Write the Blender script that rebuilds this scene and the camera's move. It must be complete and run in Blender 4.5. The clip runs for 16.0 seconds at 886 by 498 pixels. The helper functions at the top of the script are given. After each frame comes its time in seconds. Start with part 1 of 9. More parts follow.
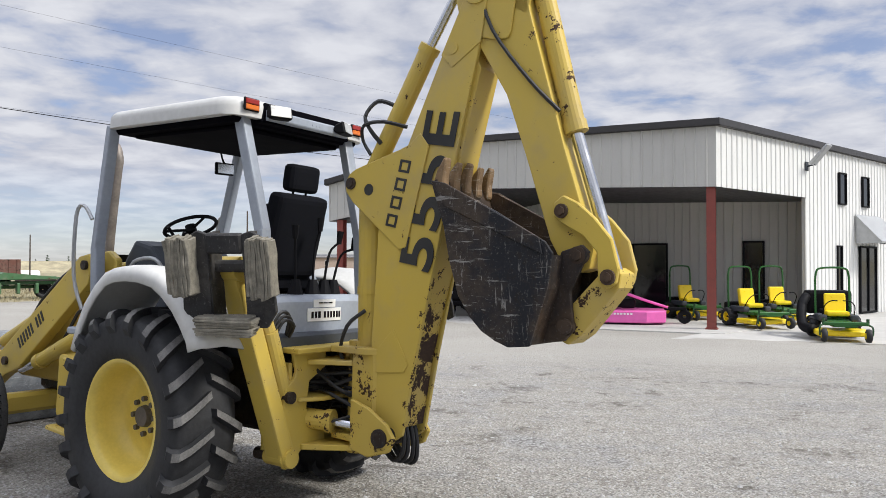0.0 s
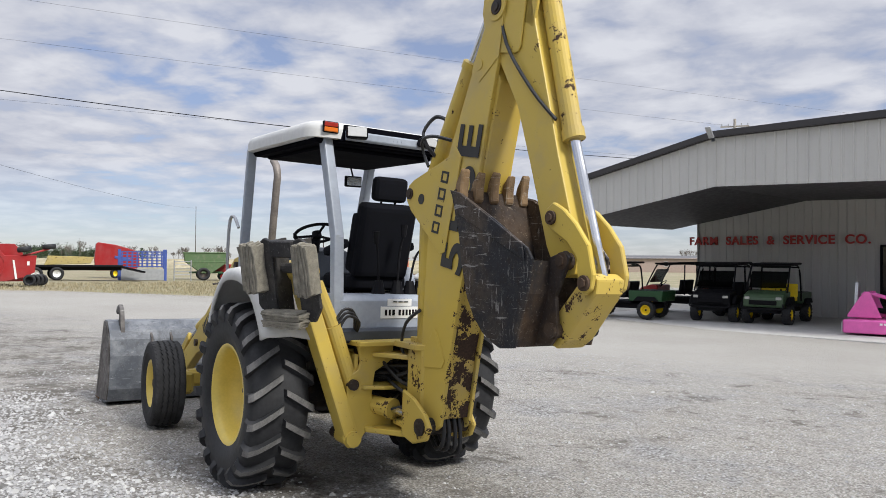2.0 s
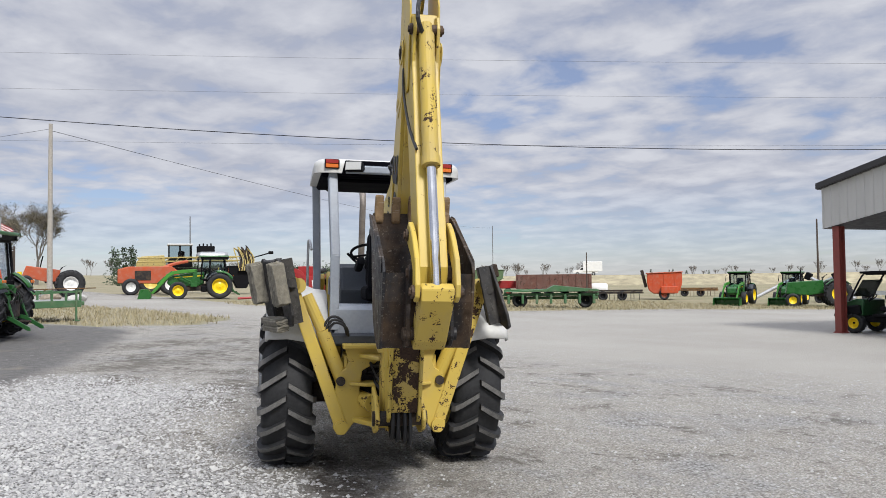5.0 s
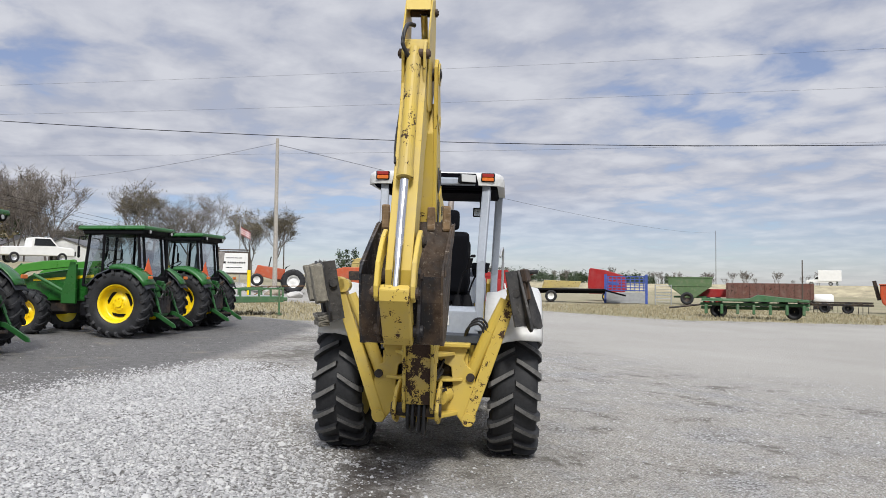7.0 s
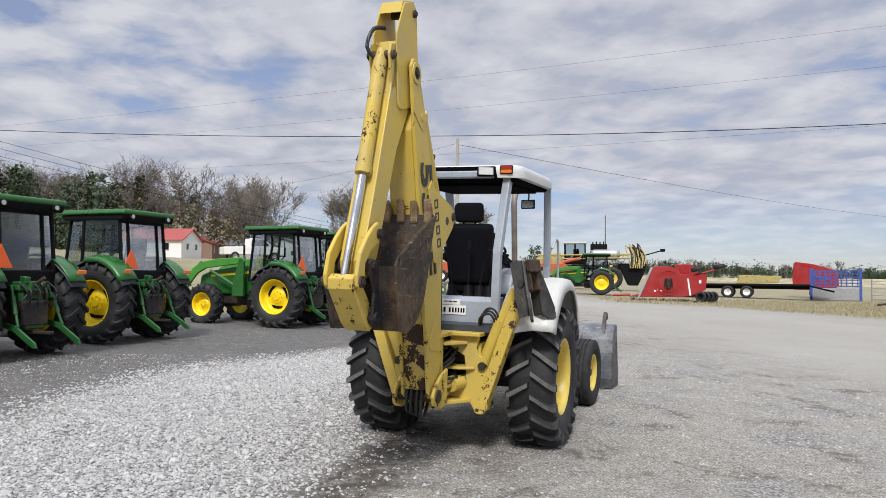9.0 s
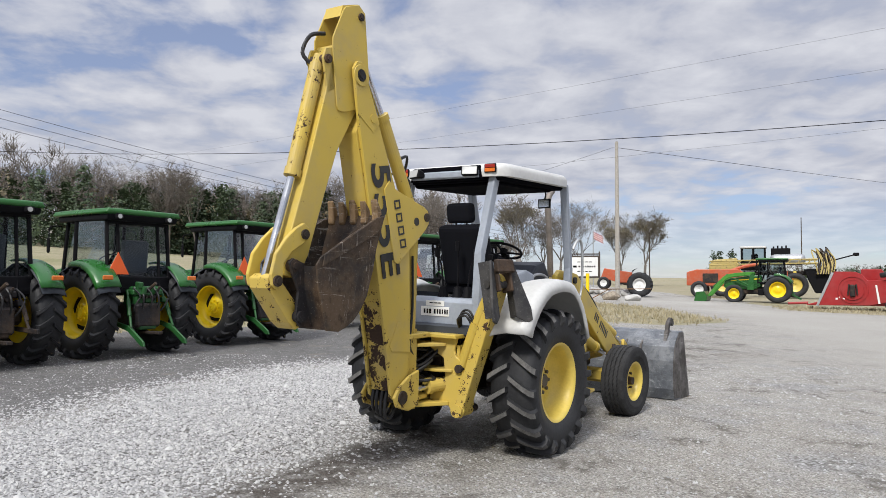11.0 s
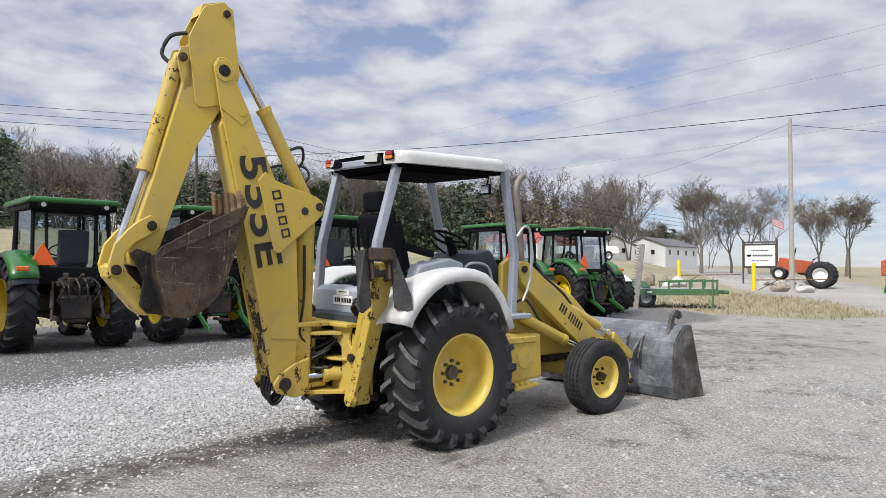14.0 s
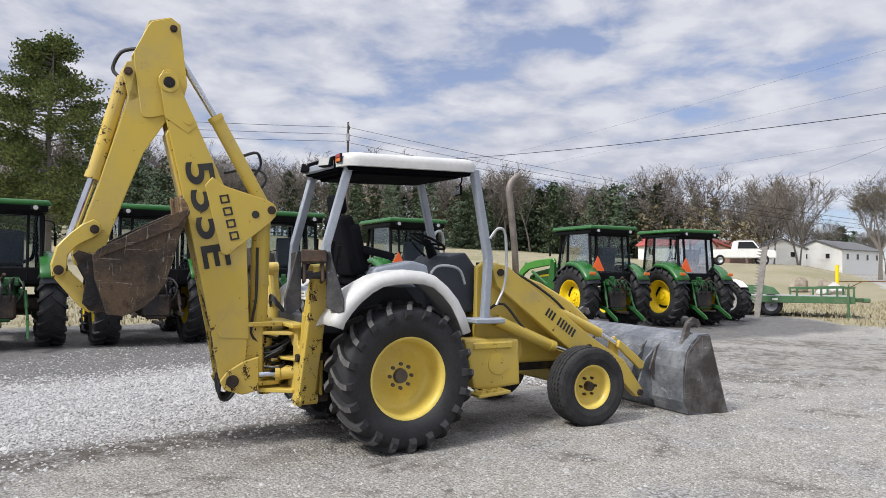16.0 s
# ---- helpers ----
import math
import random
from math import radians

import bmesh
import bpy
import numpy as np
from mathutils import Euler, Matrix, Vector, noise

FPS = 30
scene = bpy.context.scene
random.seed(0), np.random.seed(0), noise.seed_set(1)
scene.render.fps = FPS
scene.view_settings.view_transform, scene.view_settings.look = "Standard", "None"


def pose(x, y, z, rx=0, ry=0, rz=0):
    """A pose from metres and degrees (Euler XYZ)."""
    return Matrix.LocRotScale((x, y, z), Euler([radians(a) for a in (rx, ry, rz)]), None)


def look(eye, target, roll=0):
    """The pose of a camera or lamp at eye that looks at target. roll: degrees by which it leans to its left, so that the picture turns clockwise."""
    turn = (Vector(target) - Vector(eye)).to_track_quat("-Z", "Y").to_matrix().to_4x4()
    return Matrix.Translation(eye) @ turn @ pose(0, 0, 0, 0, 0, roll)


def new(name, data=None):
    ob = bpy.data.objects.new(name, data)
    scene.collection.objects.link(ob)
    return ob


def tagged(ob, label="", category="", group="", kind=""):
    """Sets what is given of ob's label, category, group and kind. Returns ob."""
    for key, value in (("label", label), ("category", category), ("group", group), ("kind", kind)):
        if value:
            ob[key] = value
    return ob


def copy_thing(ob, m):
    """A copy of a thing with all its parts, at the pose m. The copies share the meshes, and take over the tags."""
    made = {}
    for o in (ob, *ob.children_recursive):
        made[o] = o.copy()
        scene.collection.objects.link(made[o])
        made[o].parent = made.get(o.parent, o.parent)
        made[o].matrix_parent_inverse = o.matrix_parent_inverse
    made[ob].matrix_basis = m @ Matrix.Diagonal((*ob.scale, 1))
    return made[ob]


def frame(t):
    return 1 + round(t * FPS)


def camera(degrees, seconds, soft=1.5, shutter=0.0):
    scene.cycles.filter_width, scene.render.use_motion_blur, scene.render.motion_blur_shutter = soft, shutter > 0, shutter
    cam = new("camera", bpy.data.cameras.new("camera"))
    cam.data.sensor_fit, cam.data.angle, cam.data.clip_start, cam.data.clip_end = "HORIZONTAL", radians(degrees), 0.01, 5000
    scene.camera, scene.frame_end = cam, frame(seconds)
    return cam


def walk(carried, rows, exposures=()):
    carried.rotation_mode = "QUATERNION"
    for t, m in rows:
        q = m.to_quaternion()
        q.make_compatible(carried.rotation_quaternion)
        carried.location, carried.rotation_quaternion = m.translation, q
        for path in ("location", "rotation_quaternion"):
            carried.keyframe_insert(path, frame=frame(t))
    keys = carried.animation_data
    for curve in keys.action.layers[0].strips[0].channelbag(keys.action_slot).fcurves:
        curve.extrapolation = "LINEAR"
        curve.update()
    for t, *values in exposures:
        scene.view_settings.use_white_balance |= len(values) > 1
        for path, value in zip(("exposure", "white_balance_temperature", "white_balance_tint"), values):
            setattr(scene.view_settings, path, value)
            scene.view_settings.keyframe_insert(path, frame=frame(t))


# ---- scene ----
cam = camera(60.8, 16.0, soft=0.8)
METRES, EYE, TILT, LEAN, TURN = 13.6, 1.55, -1.06, 1.06, 0.0
ROWS = [
    (0.0, 0.0, 0.0, 0.0, -0.04, 1.95, -1.1),
    (0.5, 0.0245, -0.0075, 0.0008, 5.15, 0.55, -1.24),
    (1.0, 0.0498, -0.0038, 0.0018, 10.98, 0.12, -1.58),
    (1.5, 0.0796, -0.0047, 0.0027, 16.37, 0.64, -1.66),
    (2.0, 0.1092, -0.0024, 0.004, 21.08, 1.46, -1.78),
    (2.5, 0.1379, 0.0024, 0.0039, 25.33, 2.23, -1.54),
    (3.0, 0.1699, 0.0046, 0.005, 29.13, 2.63, -1.29),
    (5.5, 0.3065, 0.0694, 0.0059, 47.38, 2.0, -1.08),
    (6.0, 0.3288, 0.0872, 0.0054, 51.43, 2.02, -1.59),
    (6.5, 0.3498, 0.1057, 0.007, 55.65, 2.1, -1.99),
    (7.0, 0.3753, 0.1229, 0.0087, 59.97, 2.04, -2.04),
    (7.5, 0.3935, 0.147, 0.0063, 64.23, 1.8, -2.01),
    (8.0, 0.4122, 0.171, 0.0069, 68.21, 1.58, -1.81),
    (8.5, 0.4273, 0.1978, 0.0085, 71.87, 1.4, -1.76),
    (9.0, 0.436, 0.2309, 0.0093, 75.38, 1.26, -1.69),
    (9.5, 0.4448, 0.2657, 0.0074, 78.84, 1.21, -1.63),
    (10.0, 0.4501, 0.2992, 0.0066, 82.4, 1.09, -1.58),
    (12.5, 0.4401, 0.4579, 0.0107, 97.42, 2.06, -1.02),
    (13.0, 0.4316, 0.4891, 0.0115, 99.23, 1.62, -1.02),
    (13.5, 0.428, 0.5204, 0.0111, 101.29, 1.1, -0.93),
    (14.0, 0.4204, 0.5512, 0.01, 103.8, 0.58, -0.88),
    (14.5, 0.4111, 0.5844, 0.0093, 106.61, 0.26, -0.8),
    (15.0, 0.3998, 0.6163, 0.0115, 109.65, 0.21, -0.72),
    (15.5, 0.3815, 0.6479, 0.0123, 112.69, 0.4, -0.86),
    (16.0, 0.3675, 0.678, 0.0115, 115.9, 0.65, -1.05),
]
walk(cam, [(t, pose(0, 0, EYE, TILT, LEAN, TURN) @ pose(METRES * x, METRES * y, METRES * z, 90 + pitch, roll, yaw)) for t, x, y, z, yaw, pitch, roll in ROWS],
     exposures=[(0.0, 0.24, 6550, 8), (3.0, 0.14, 6450, 8.5), (6.0, 0.05, 6450, 8.5), (9.0, 0.07, 6500, 8.5), (12.5, 0.17, 6500, 8.5), (16.0, 0.24, 6500, 9)])

# ---- the yard slopes a little: its plane stands about one degree off level ----
YARD = pose(0, 0, EYE, TILT, LEAN, TURN) @ pose(0, 0, -EYE)


def smooth01(v):
    v = min(1.0, max(0.0, v))
    return v * v * (3 - 2 * v)


def ground_z(x, y):
    """Height of the ground: the sloping yard, levelling off ahead and rising to a grass hill behind the tractors."""
    u = x + y
    z = -0.0185 * 40 * math.tanh(u / 40) if u > 0 else -0.0185 * max(u, -230.0)
    z += 4.6 * smooth01((-0.174 * x - 0.985 * y - 10) / 120)
    z += 0.045 * math.exp(-((x + 3.0) ** 2 + (y - 7.9) ** 2) / 4.5)
    return z + 1.5 * smooth01((-x - 42) / 22) * smooth01((17 - y) / 10)


def stand(x, y, turn=0.0, lift=0.0):
    """Pose of a thing that stands on the ground, its front to +y before it is turned."""
    return pose(x, y, ground_z(x, y) + lift, 0, 0, turn)


# ---- world: broken cloud under a pale blue sky, a soft sun ----
SUN_AZ, SUN_EL = 112.0, 46.0
world = bpy.data.worlds.new("sky")
scene.world = world
world.use_nodes = True
wt = world.node_tree
wt.nodes.clear()
W = wt.nodes.new


def wlink(a, b):
    wt.links.new(a, b)


sky = W("ShaderNodeTexSky")
sky.sky_type, sky.sun_disc = "NISHITA", False
sky.sun_elevation, sky.sun_rotation = radians(SUN_EL), radians(SUN_AZ)
sky.air_density, sky.dust_density, sky.ozone_density = 1.0, 0.3, 1.0
coord = W("ShaderNodeTexCoord")
sep = W("ShaderNodeSeparateXYZ")
wlink(coord.outputs["Generated"], sep.inputs[0])
zc = W("ShaderNodeMath")
zc.operation = "MAXIMUM"
wlink(sep.outputs["Z"], zc.inputs[0])
zc.inputs[1].default_value = 0.0
za = W("ShaderNodeMath")
za.operation = "ADD"
wlink(zc.outputs[0], za.inputs[0])
za.inputs[1].default_value = 0.14
comb = W("ShaderNodeCombineXYZ")
for i, axis in enumerate("XY"):
    dv = W("ShaderNodeMath")
    dv.operation = "DIVIDE"
    wlink(sep.outputs[axis], dv.inputs[0])
    wlink(za.outputs[0], dv.inputs[1])
    wlink(dv.outputs[0], comb.inputs[i])


def cloud_noise(scale, detail, rough, distort):
    n = W("ShaderNodeTexNoise")
    n.inputs["Scale"].default_value, n.inputs["Detail"].default_value = scale, detail
    n.inputs["Roughness"].default_value, n.inputs["Distortion"].default_value = rough, distort
    wlink(comb.outputs[0], n.inputs["Vector"])
    return n


def wramp(src, stops):
    r = W("ShaderNodeValToRGB")
    r.color_ramp.elements[0].position, r.color_ramp.elements[0].color = stops[0][0], stops[0][1]
    r.color_ramp.elements[1].position, r.color_ramp.elements[1].color = stops[-1][0], stops[-1][1]
    for pos, col in stops[1:-1]:
        e = r.color_ramp.elements.new(pos)
        e.color = col
    wlink(src, r.inputs[0])
    return r


big = cloud_noise(0.7, 3, 0.5, 0.2)
fine = cloud_noise(4.2, 8, 0.56, 0.25)
# heaped cells, their outlines bent by noise
bend = W("ShaderNodeVectorMath")
bend.operation = "MULTIPLY_ADD"
wob_n = cloud_noise(6.0, 4, 0.6, 0.0)
wlink(wob_n.outputs["Color"], bend.inputs[0])
bend.inputs[1].default_value = (0.22, 0.22, 0.0)
wlink(comb.outputs[0], bend.inputs[2])
cells = W("ShaderNodeTexVoronoi")
cells.feature = "SMOOTH_F1"
cells.inputs["Scale"].default_value, cells.inputs["Smoothness"].default_value = 4.6, 0.6
wlink(bend.outputs[0], cells.inputs["Vector"])
puff = W("ShaderNodeMath")
puff.operation = "MULTIPLY_ADD"
wlink(cells.outputs["Distance"], puff.inputs[0])
puff.inputs[1].default_value = -0.42
wlink(fine.outputs[0], puff.inputs[2])
mixn = W("ShaderNodeMath")
mixn.operation = "MULTIPLY_ADD"
wlink(puff.outputs[0], mixn.inputs[0])
mixn.inputs[1].default_value = 0.8
wlink(big.outputs[0], mixn.inputs[2])
cover = wramp(mixn.outputs[0], [(0.48, (0.38, 0.38, 0.38, 1)), (0.62, (0.84, 0.84, 0.84, 1)), (0.76, (1, 1, 1, 1))])
shade = wramp(puff.outputs[0], [(0.14, (5.1, 5.35, 6.4, 1)), (0.32, (6.3, 6.45, 7.3, 1)), (0.50, (7.4, 7.5, 8.2, 1))])
low = W("ShaderNodeMapRange")
wlink(sep.outputs["Z"], low.inputs["Value"])
low.inputs["From Min"].default_value, low.inputs["From Max"].default_value = 0.03, 0.12
low.inputs["To Min"].default_value, low.inputs["To Max"].default_value = 0.45, 1.0
cov2 = W("ShaderNodeMath")
cov2.operation = "MULTIPLY"
wlink(cover.outputs[0], cov2.inputs[0])
wlink(low.outputs[0], cov2.inputs[1])
wmix = W("ShaderNodeMixRGB")
wlink(cov2.outputs[0], wmix.inputs[0])
tint = W("ShaderNodeMixRGB")
tint.blend_type = "MULTIPLY"
tint.inputs[0].default_value = 1.0
wlink(sky.outputs[0], tint.inputs[1])
tint.inputs[2].default_value = (0.86, 0.93, 1.20, 1)
wlink(tint.outputs[0], wmix.inputs[1])
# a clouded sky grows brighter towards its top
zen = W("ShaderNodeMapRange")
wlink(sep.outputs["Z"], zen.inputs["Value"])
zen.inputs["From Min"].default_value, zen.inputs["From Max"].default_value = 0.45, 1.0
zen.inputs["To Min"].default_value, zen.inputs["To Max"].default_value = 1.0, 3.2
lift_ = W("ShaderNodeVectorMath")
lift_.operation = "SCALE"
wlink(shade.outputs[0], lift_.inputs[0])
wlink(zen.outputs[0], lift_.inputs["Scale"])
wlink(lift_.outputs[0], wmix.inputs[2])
bg = W("ShaderNodeBackground")
bg.inputs["Strength"].default_value = 0.085
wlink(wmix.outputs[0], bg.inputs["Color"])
wout = W("ShaderNodeOutputWorld")
wlink(bg.outputs[0], wout.inputs["Surface"])

sun = new("sun", bpy.data.lights.new("sun", "SUN"))
sun.data.energy, sun.data.angle, sun.data.color = 3.2, radians(12.0), (1.0, 0.965, 0.915)
sa, se = radians(SUN_AZ), radians(SUN_EL)
sun.matrix_world = look((0, 0, 30), (-30 * math.sin(sa) * math.cos(se), -30 * math.cos(sa) * math.cos(se), 30 - 30 * math.sin(se)))

# ---- mesh helpers ----


def mesh_of(bm, name, smooth=False):
    bmesh.ops.recalc_face_normals(bm, faces=bm.faces)
    me = bpy.data.meshes.new(name)
    bm.to_mesh(me)
    bm.free()
    if smooth:
        for p in me.polygons:
            p.use_smooth = True
    return me


def part(name, bm, material, parent, label="", smooth=False, m=None):
    """Link a bmesh as one mesh object under a thing or a part."""
    ob = new(name, mesh_of(bm, name, smooth))
    ob.data.materials.append(material)
    if parent is not None:
        ob.parent = parent
    if m is not None:
        ob.matrix_basis = m
    if label:
        ob["label"] = label
    return ob


def thing(name, m, label, category, group="", kind=""):
    e = new(name)
    e.empty_display_size = 0.3
    e.matrix_basis = m
    return tagged(e, label, category, group, kind)


def B():
    return bmesh.new()


def bevel(bm, width, seg=1, angle=35):
    if width <= 0:
        return bm
    es = [e for e in bm.edges if len(e.link_faces) == 2 and e.calc_face_angle(0) > radians(angle)]
    bmesh.ops.bevel(bm, geom=es, offset=width, segments=seg, profile=0.6, affect="EDGES", clamp_overlap=True)
    return bm


def box(bm, c, s, rot=(0, 0, 0), bev=0.0, seg=1):
    t = bmesh.new()
    bmesh.ops.create_cube(t, size=1.0)
    bmesh.ops.scale(t, vec=s, verts=t.verts)
    if bev:
        bevel(t, bev, seg)
    t.transform(pose(*c, *rot))
    add(bm, t)
    return bm


def add(bm, t):
    me = bpy.data.meshes.new("tmp")
    t.to_mesh(me)
    t.free()
    bm.from_mesh(me)
    bpy.data.meshes.remove(me)
    return bm


def rod(bm, a, b, r0, r1=None, seg=12, cap=True):
    a, b = Vector(a), Vector(b)
    t = bmesh.new()
    bmesh.ops.create_cone(t, cap_ends=cap, segments=seg, radius1=r0, radius2=r0 if r1 is None else r1, depth=(b - a).length)
    q = (b - a).to_track_quat("Z", "Y").to_matrix().to_4x4()
    t.transform(Matrix.Translation((a + b) / 2) @ q)
    return add(bm, t)


def prism(bm, pts, a, b, axis="x", bev=0.0, seg=1):
    """A plate: outline pts in the plane across axis (x: (y, z); y: (x, z); z: (x, y)), from a to b along it."""
    t = bmesh.new()

    def at(p, d):
        return {"x": (d, p[0], p[1]), "y": (p[0], d, p[1]), "z": (p[0], p[1], d)}[axis]

    lo = [t.verts.new(at(p, a)) for p in pts]
    hi = [t.verts.new(at(p, b)) for p in pts]
    t.faces.new(lo), t.faces.new(hi)
    n = len(pts)
    for i in range(n):
        t.faces.new((lo[i], lo[(i + 1) % n], hi[(i + 1) % n], hi[i]))
    bmesh.ops.recalc_face_normals(t, faces=t.faces)
    if bev:
        bevel(t, bev, seg)
    return add(bm, t)


def lathe(bm, profile, seg=32, m=None, closed=True):
    """Turn a profile of (radius, along x) about the x axis."""
    t = bmesh.new()
    rings = []
    for r, x in profile:
        rings.append([t.verts.new((x, r * math.cos(2 * math.pi * i / seg), r * math.sin(2 * math.pi * i / seg))) for i in range(seg)])
    n = len(rings)
    for j in range(n if closed else n - 1):
        p, q = rings[j], rings[(j + 1) % n]
        for i in range(seg):
            t.faces.new((p[i], p[(i + 1) % seg], q[(i + 1) % seg], q[i]))
    if m is not None:
        t.transform(m)
    return add(bm, t)


def tube(bm, pts, r, seg=8, smooth_steps=4):
    """A round bar or hose through the points, rounded at the bends."""
    P = [Vector(p) for p in pts]
    path = []
    n = len(P)
    for i in range(n - 1):
        p0, p1, p2, p3 = P[max(i - 1, 0)], P[i], P[i + 1], P[min(i + 2, n - 1)]
        for k in range(smooth_steps):
            s = k / smooth_steps
            path.append(0.5 * (2 * p1 + (p2 - p0) * s + (2 * p0 - 5 * p1 + 4 * p2 - p3) * s * s + (3 * p1 - p0 - 3 * p2 + p3) * s ** 3))
    path.append(P[-1])
    t = bmesh.new()
    up = Vector((0.13, 0.21, 0.97))
    rings = []
    for i, p in enumerate(path):
        d = (path[min(i + 1, len(path) - 1)] - path[max(i - 1, 0)]).normalized()
        s = d.cross(up)
        s = s.normalized() if s.length > 1e-4 else d.orthogonal().normalized()
        q = d.cross(s)
        rings.append([t.verts.new(p + (s * math.cos(2 * math.pi * k / seg) + q * math.sin(2 * math.pi * k / seg)) * r) for k in range(seg)])
    for a, b in zip(rings, rings[1:]):
        for k in range(seg):
            t.faces.new((a[k], a[(k + 1) % seg], b[(k + 1) % seg], b[k]))
    t.faces.new(rings[0]), t.faces.new(rings[-1])
    return add(bm, t)


def grid_of(bm, rows, thick=None):
    """A sheet through rows of points; with thick, a closed shell set off along z by that much."""
    t = bmesh.new()
    v = [[t.verts.new(p) for p in r] for r in rows]
    for a, b in zip(v, v[1:]):
        for i in range(len(a) - 1):
            t.faces.new((a[i], a[i + 1], b[i + 1], b[i]))
    if thick:
        bmesh.ops.recalc_face_normals(t, faces=t.faces)
        bmesh.ops.solidify(t, geom=t.faces[:], thickness=thick)
    return add(bm, t)


# ---- materials ----


class Mat:
    """A small builder for node materials."""

    def __init__(self, name, rough=0.6, metal=0.0):
        self.m = bpy.data.materials.new(name)
        self.m.use_nodes = True
        self.t = self.m.node_tree
        self.b = self.t.nodes["Principled BSDF"]
        self.b.inputs["Roughness"].default_value, self.b.inputs["Metallic"].default_value = rough, metal
        self.pos = None

    def n(self, kind):
        return self.t.nodes.new(kind)

    def link(self, a, b):
        self.t.links.new(a, b)

    def where(self):
        if self.pos is None:
            self.pos = self.n("ShaderNodeTexCoord").outputs["Object"]
        return self.pos

    def noise(self, scale, detail=4, rough=0.55, distort=0.0, squash=None):
        n = self.n("ShaderNodeTexNoise")
        n.inputs["Scale"].default_value, n.inputs["Detail"].default_value = scale, detail
        n.inputs["Roughness"].default_value, n.inputs["Distortion"].default_value = rough, distort
        src = self.where()
        if squash:
            mp = self.n("ShaderNodeMapping")
            mp.inputs["Scale"].default_value = squash
            self.link(src, mp.inputs[0])
            src = mp.outputs[0]
        self.link(src, n.inputs["Vector"])
        return n.outputs[0]

    def voronoi(self, scale, feature="F1", out="Distance"):
        n = self.n("ShaderNodeTexVoronoi")
        n.feature = feature
        n.inputs["Scale"].default_value = scale
        self.link(self.where(), n.inputs["Vector"])
        return n.outputs[out]

    def ramp(self, src, lo, hi, a=0.0, b=1.0):
        n = self.n("ShaderNodeMapRange")
        n.inputs["From Min"].default_value, n.inputs["From Max"].default_value = lo, hi
        n.inputs["To Min"].default_value, n.inputs["To Max"].default_value = a, b
        self.link(src, n.inputs["Value"])
        return n.outputs[0]

    def mix(self, fac, a, b):
        n = self.n("ShaderNodeMixRGB")
        for i, v in ((0, fac), (1, a), (2, b)):
            if isinstance(v, (int, float)):
                n.inputs[i].default_value = v
            elif isinstance(v, tuple):
                n.inputs[i].default_value = (*v, 1)
            else:
                self.link(v, n.inputs[i])
        return n.outputs[0]

    def math(self, op, a, b=0.0):
        n = self.n("ShaderNodeMath")
        n.operation = op
        for i, v in ((0, a), (1, b)):
            if isinstance(v, (int, float)):
                n.inputs[i].default_value = v
            else:
                self.link(v, n.inputs[i])
        return n.outputs[0]

    def color(self, v):
        if isinstance(v, tuple):
            self.b.inputs["Base Color"].default_value = (*v, 1)
        else:
            self.link(v, self.b.inputs["Base Color"])
        return self

    def rough(self, v):
        self.link(v, self.b.inputs["Roughness"])
        return self

    def metal(self, v):
        self.link(v, self.b.inputs["Metallic"])
        return self

    def bump(self, v, strength=0.3, dist=0.01):
        n = self.n("ShaderNodeBump")
        n.inputs["Strength"].default_value, n.inputs["Distance"].default_value = strength, dist
        self.link(v, n.inputs["Height"])
        self.link(n.outputs[0], self.b.inputs["Normal"])
        return self


def plain(name, col, rough=0.6, metal=0.0, var=0.12, scale=6.0, bump=0.15, spec=0.5):
    """A painted, moulded or cast surface with soft dirt at two scales."""
    m = Mat(name, rough, metal)
    m.b.inputs["Specular IOR Level"].default_value = spec
    a, b = m.noise(scale, 5), m.noise(scale * 9, 4)
    f = m.math("ADD", m.math("MULTIPLY", a, 0.65), m.math("MULTIPLY", b, 0.35))
    m.color(m.mix(m.ramp(f, 0.35, 0.65), tuple(c * (1 - var) for c in col), tuple(min(1, c * (1 + var)) for c in col)))
    m.rough(m.ramp(a, 0.3, 0.7, max(0.02, rough - 0.1), min(1, rough + 0.12)))
    return m.bump(b, bump, 0.004).m


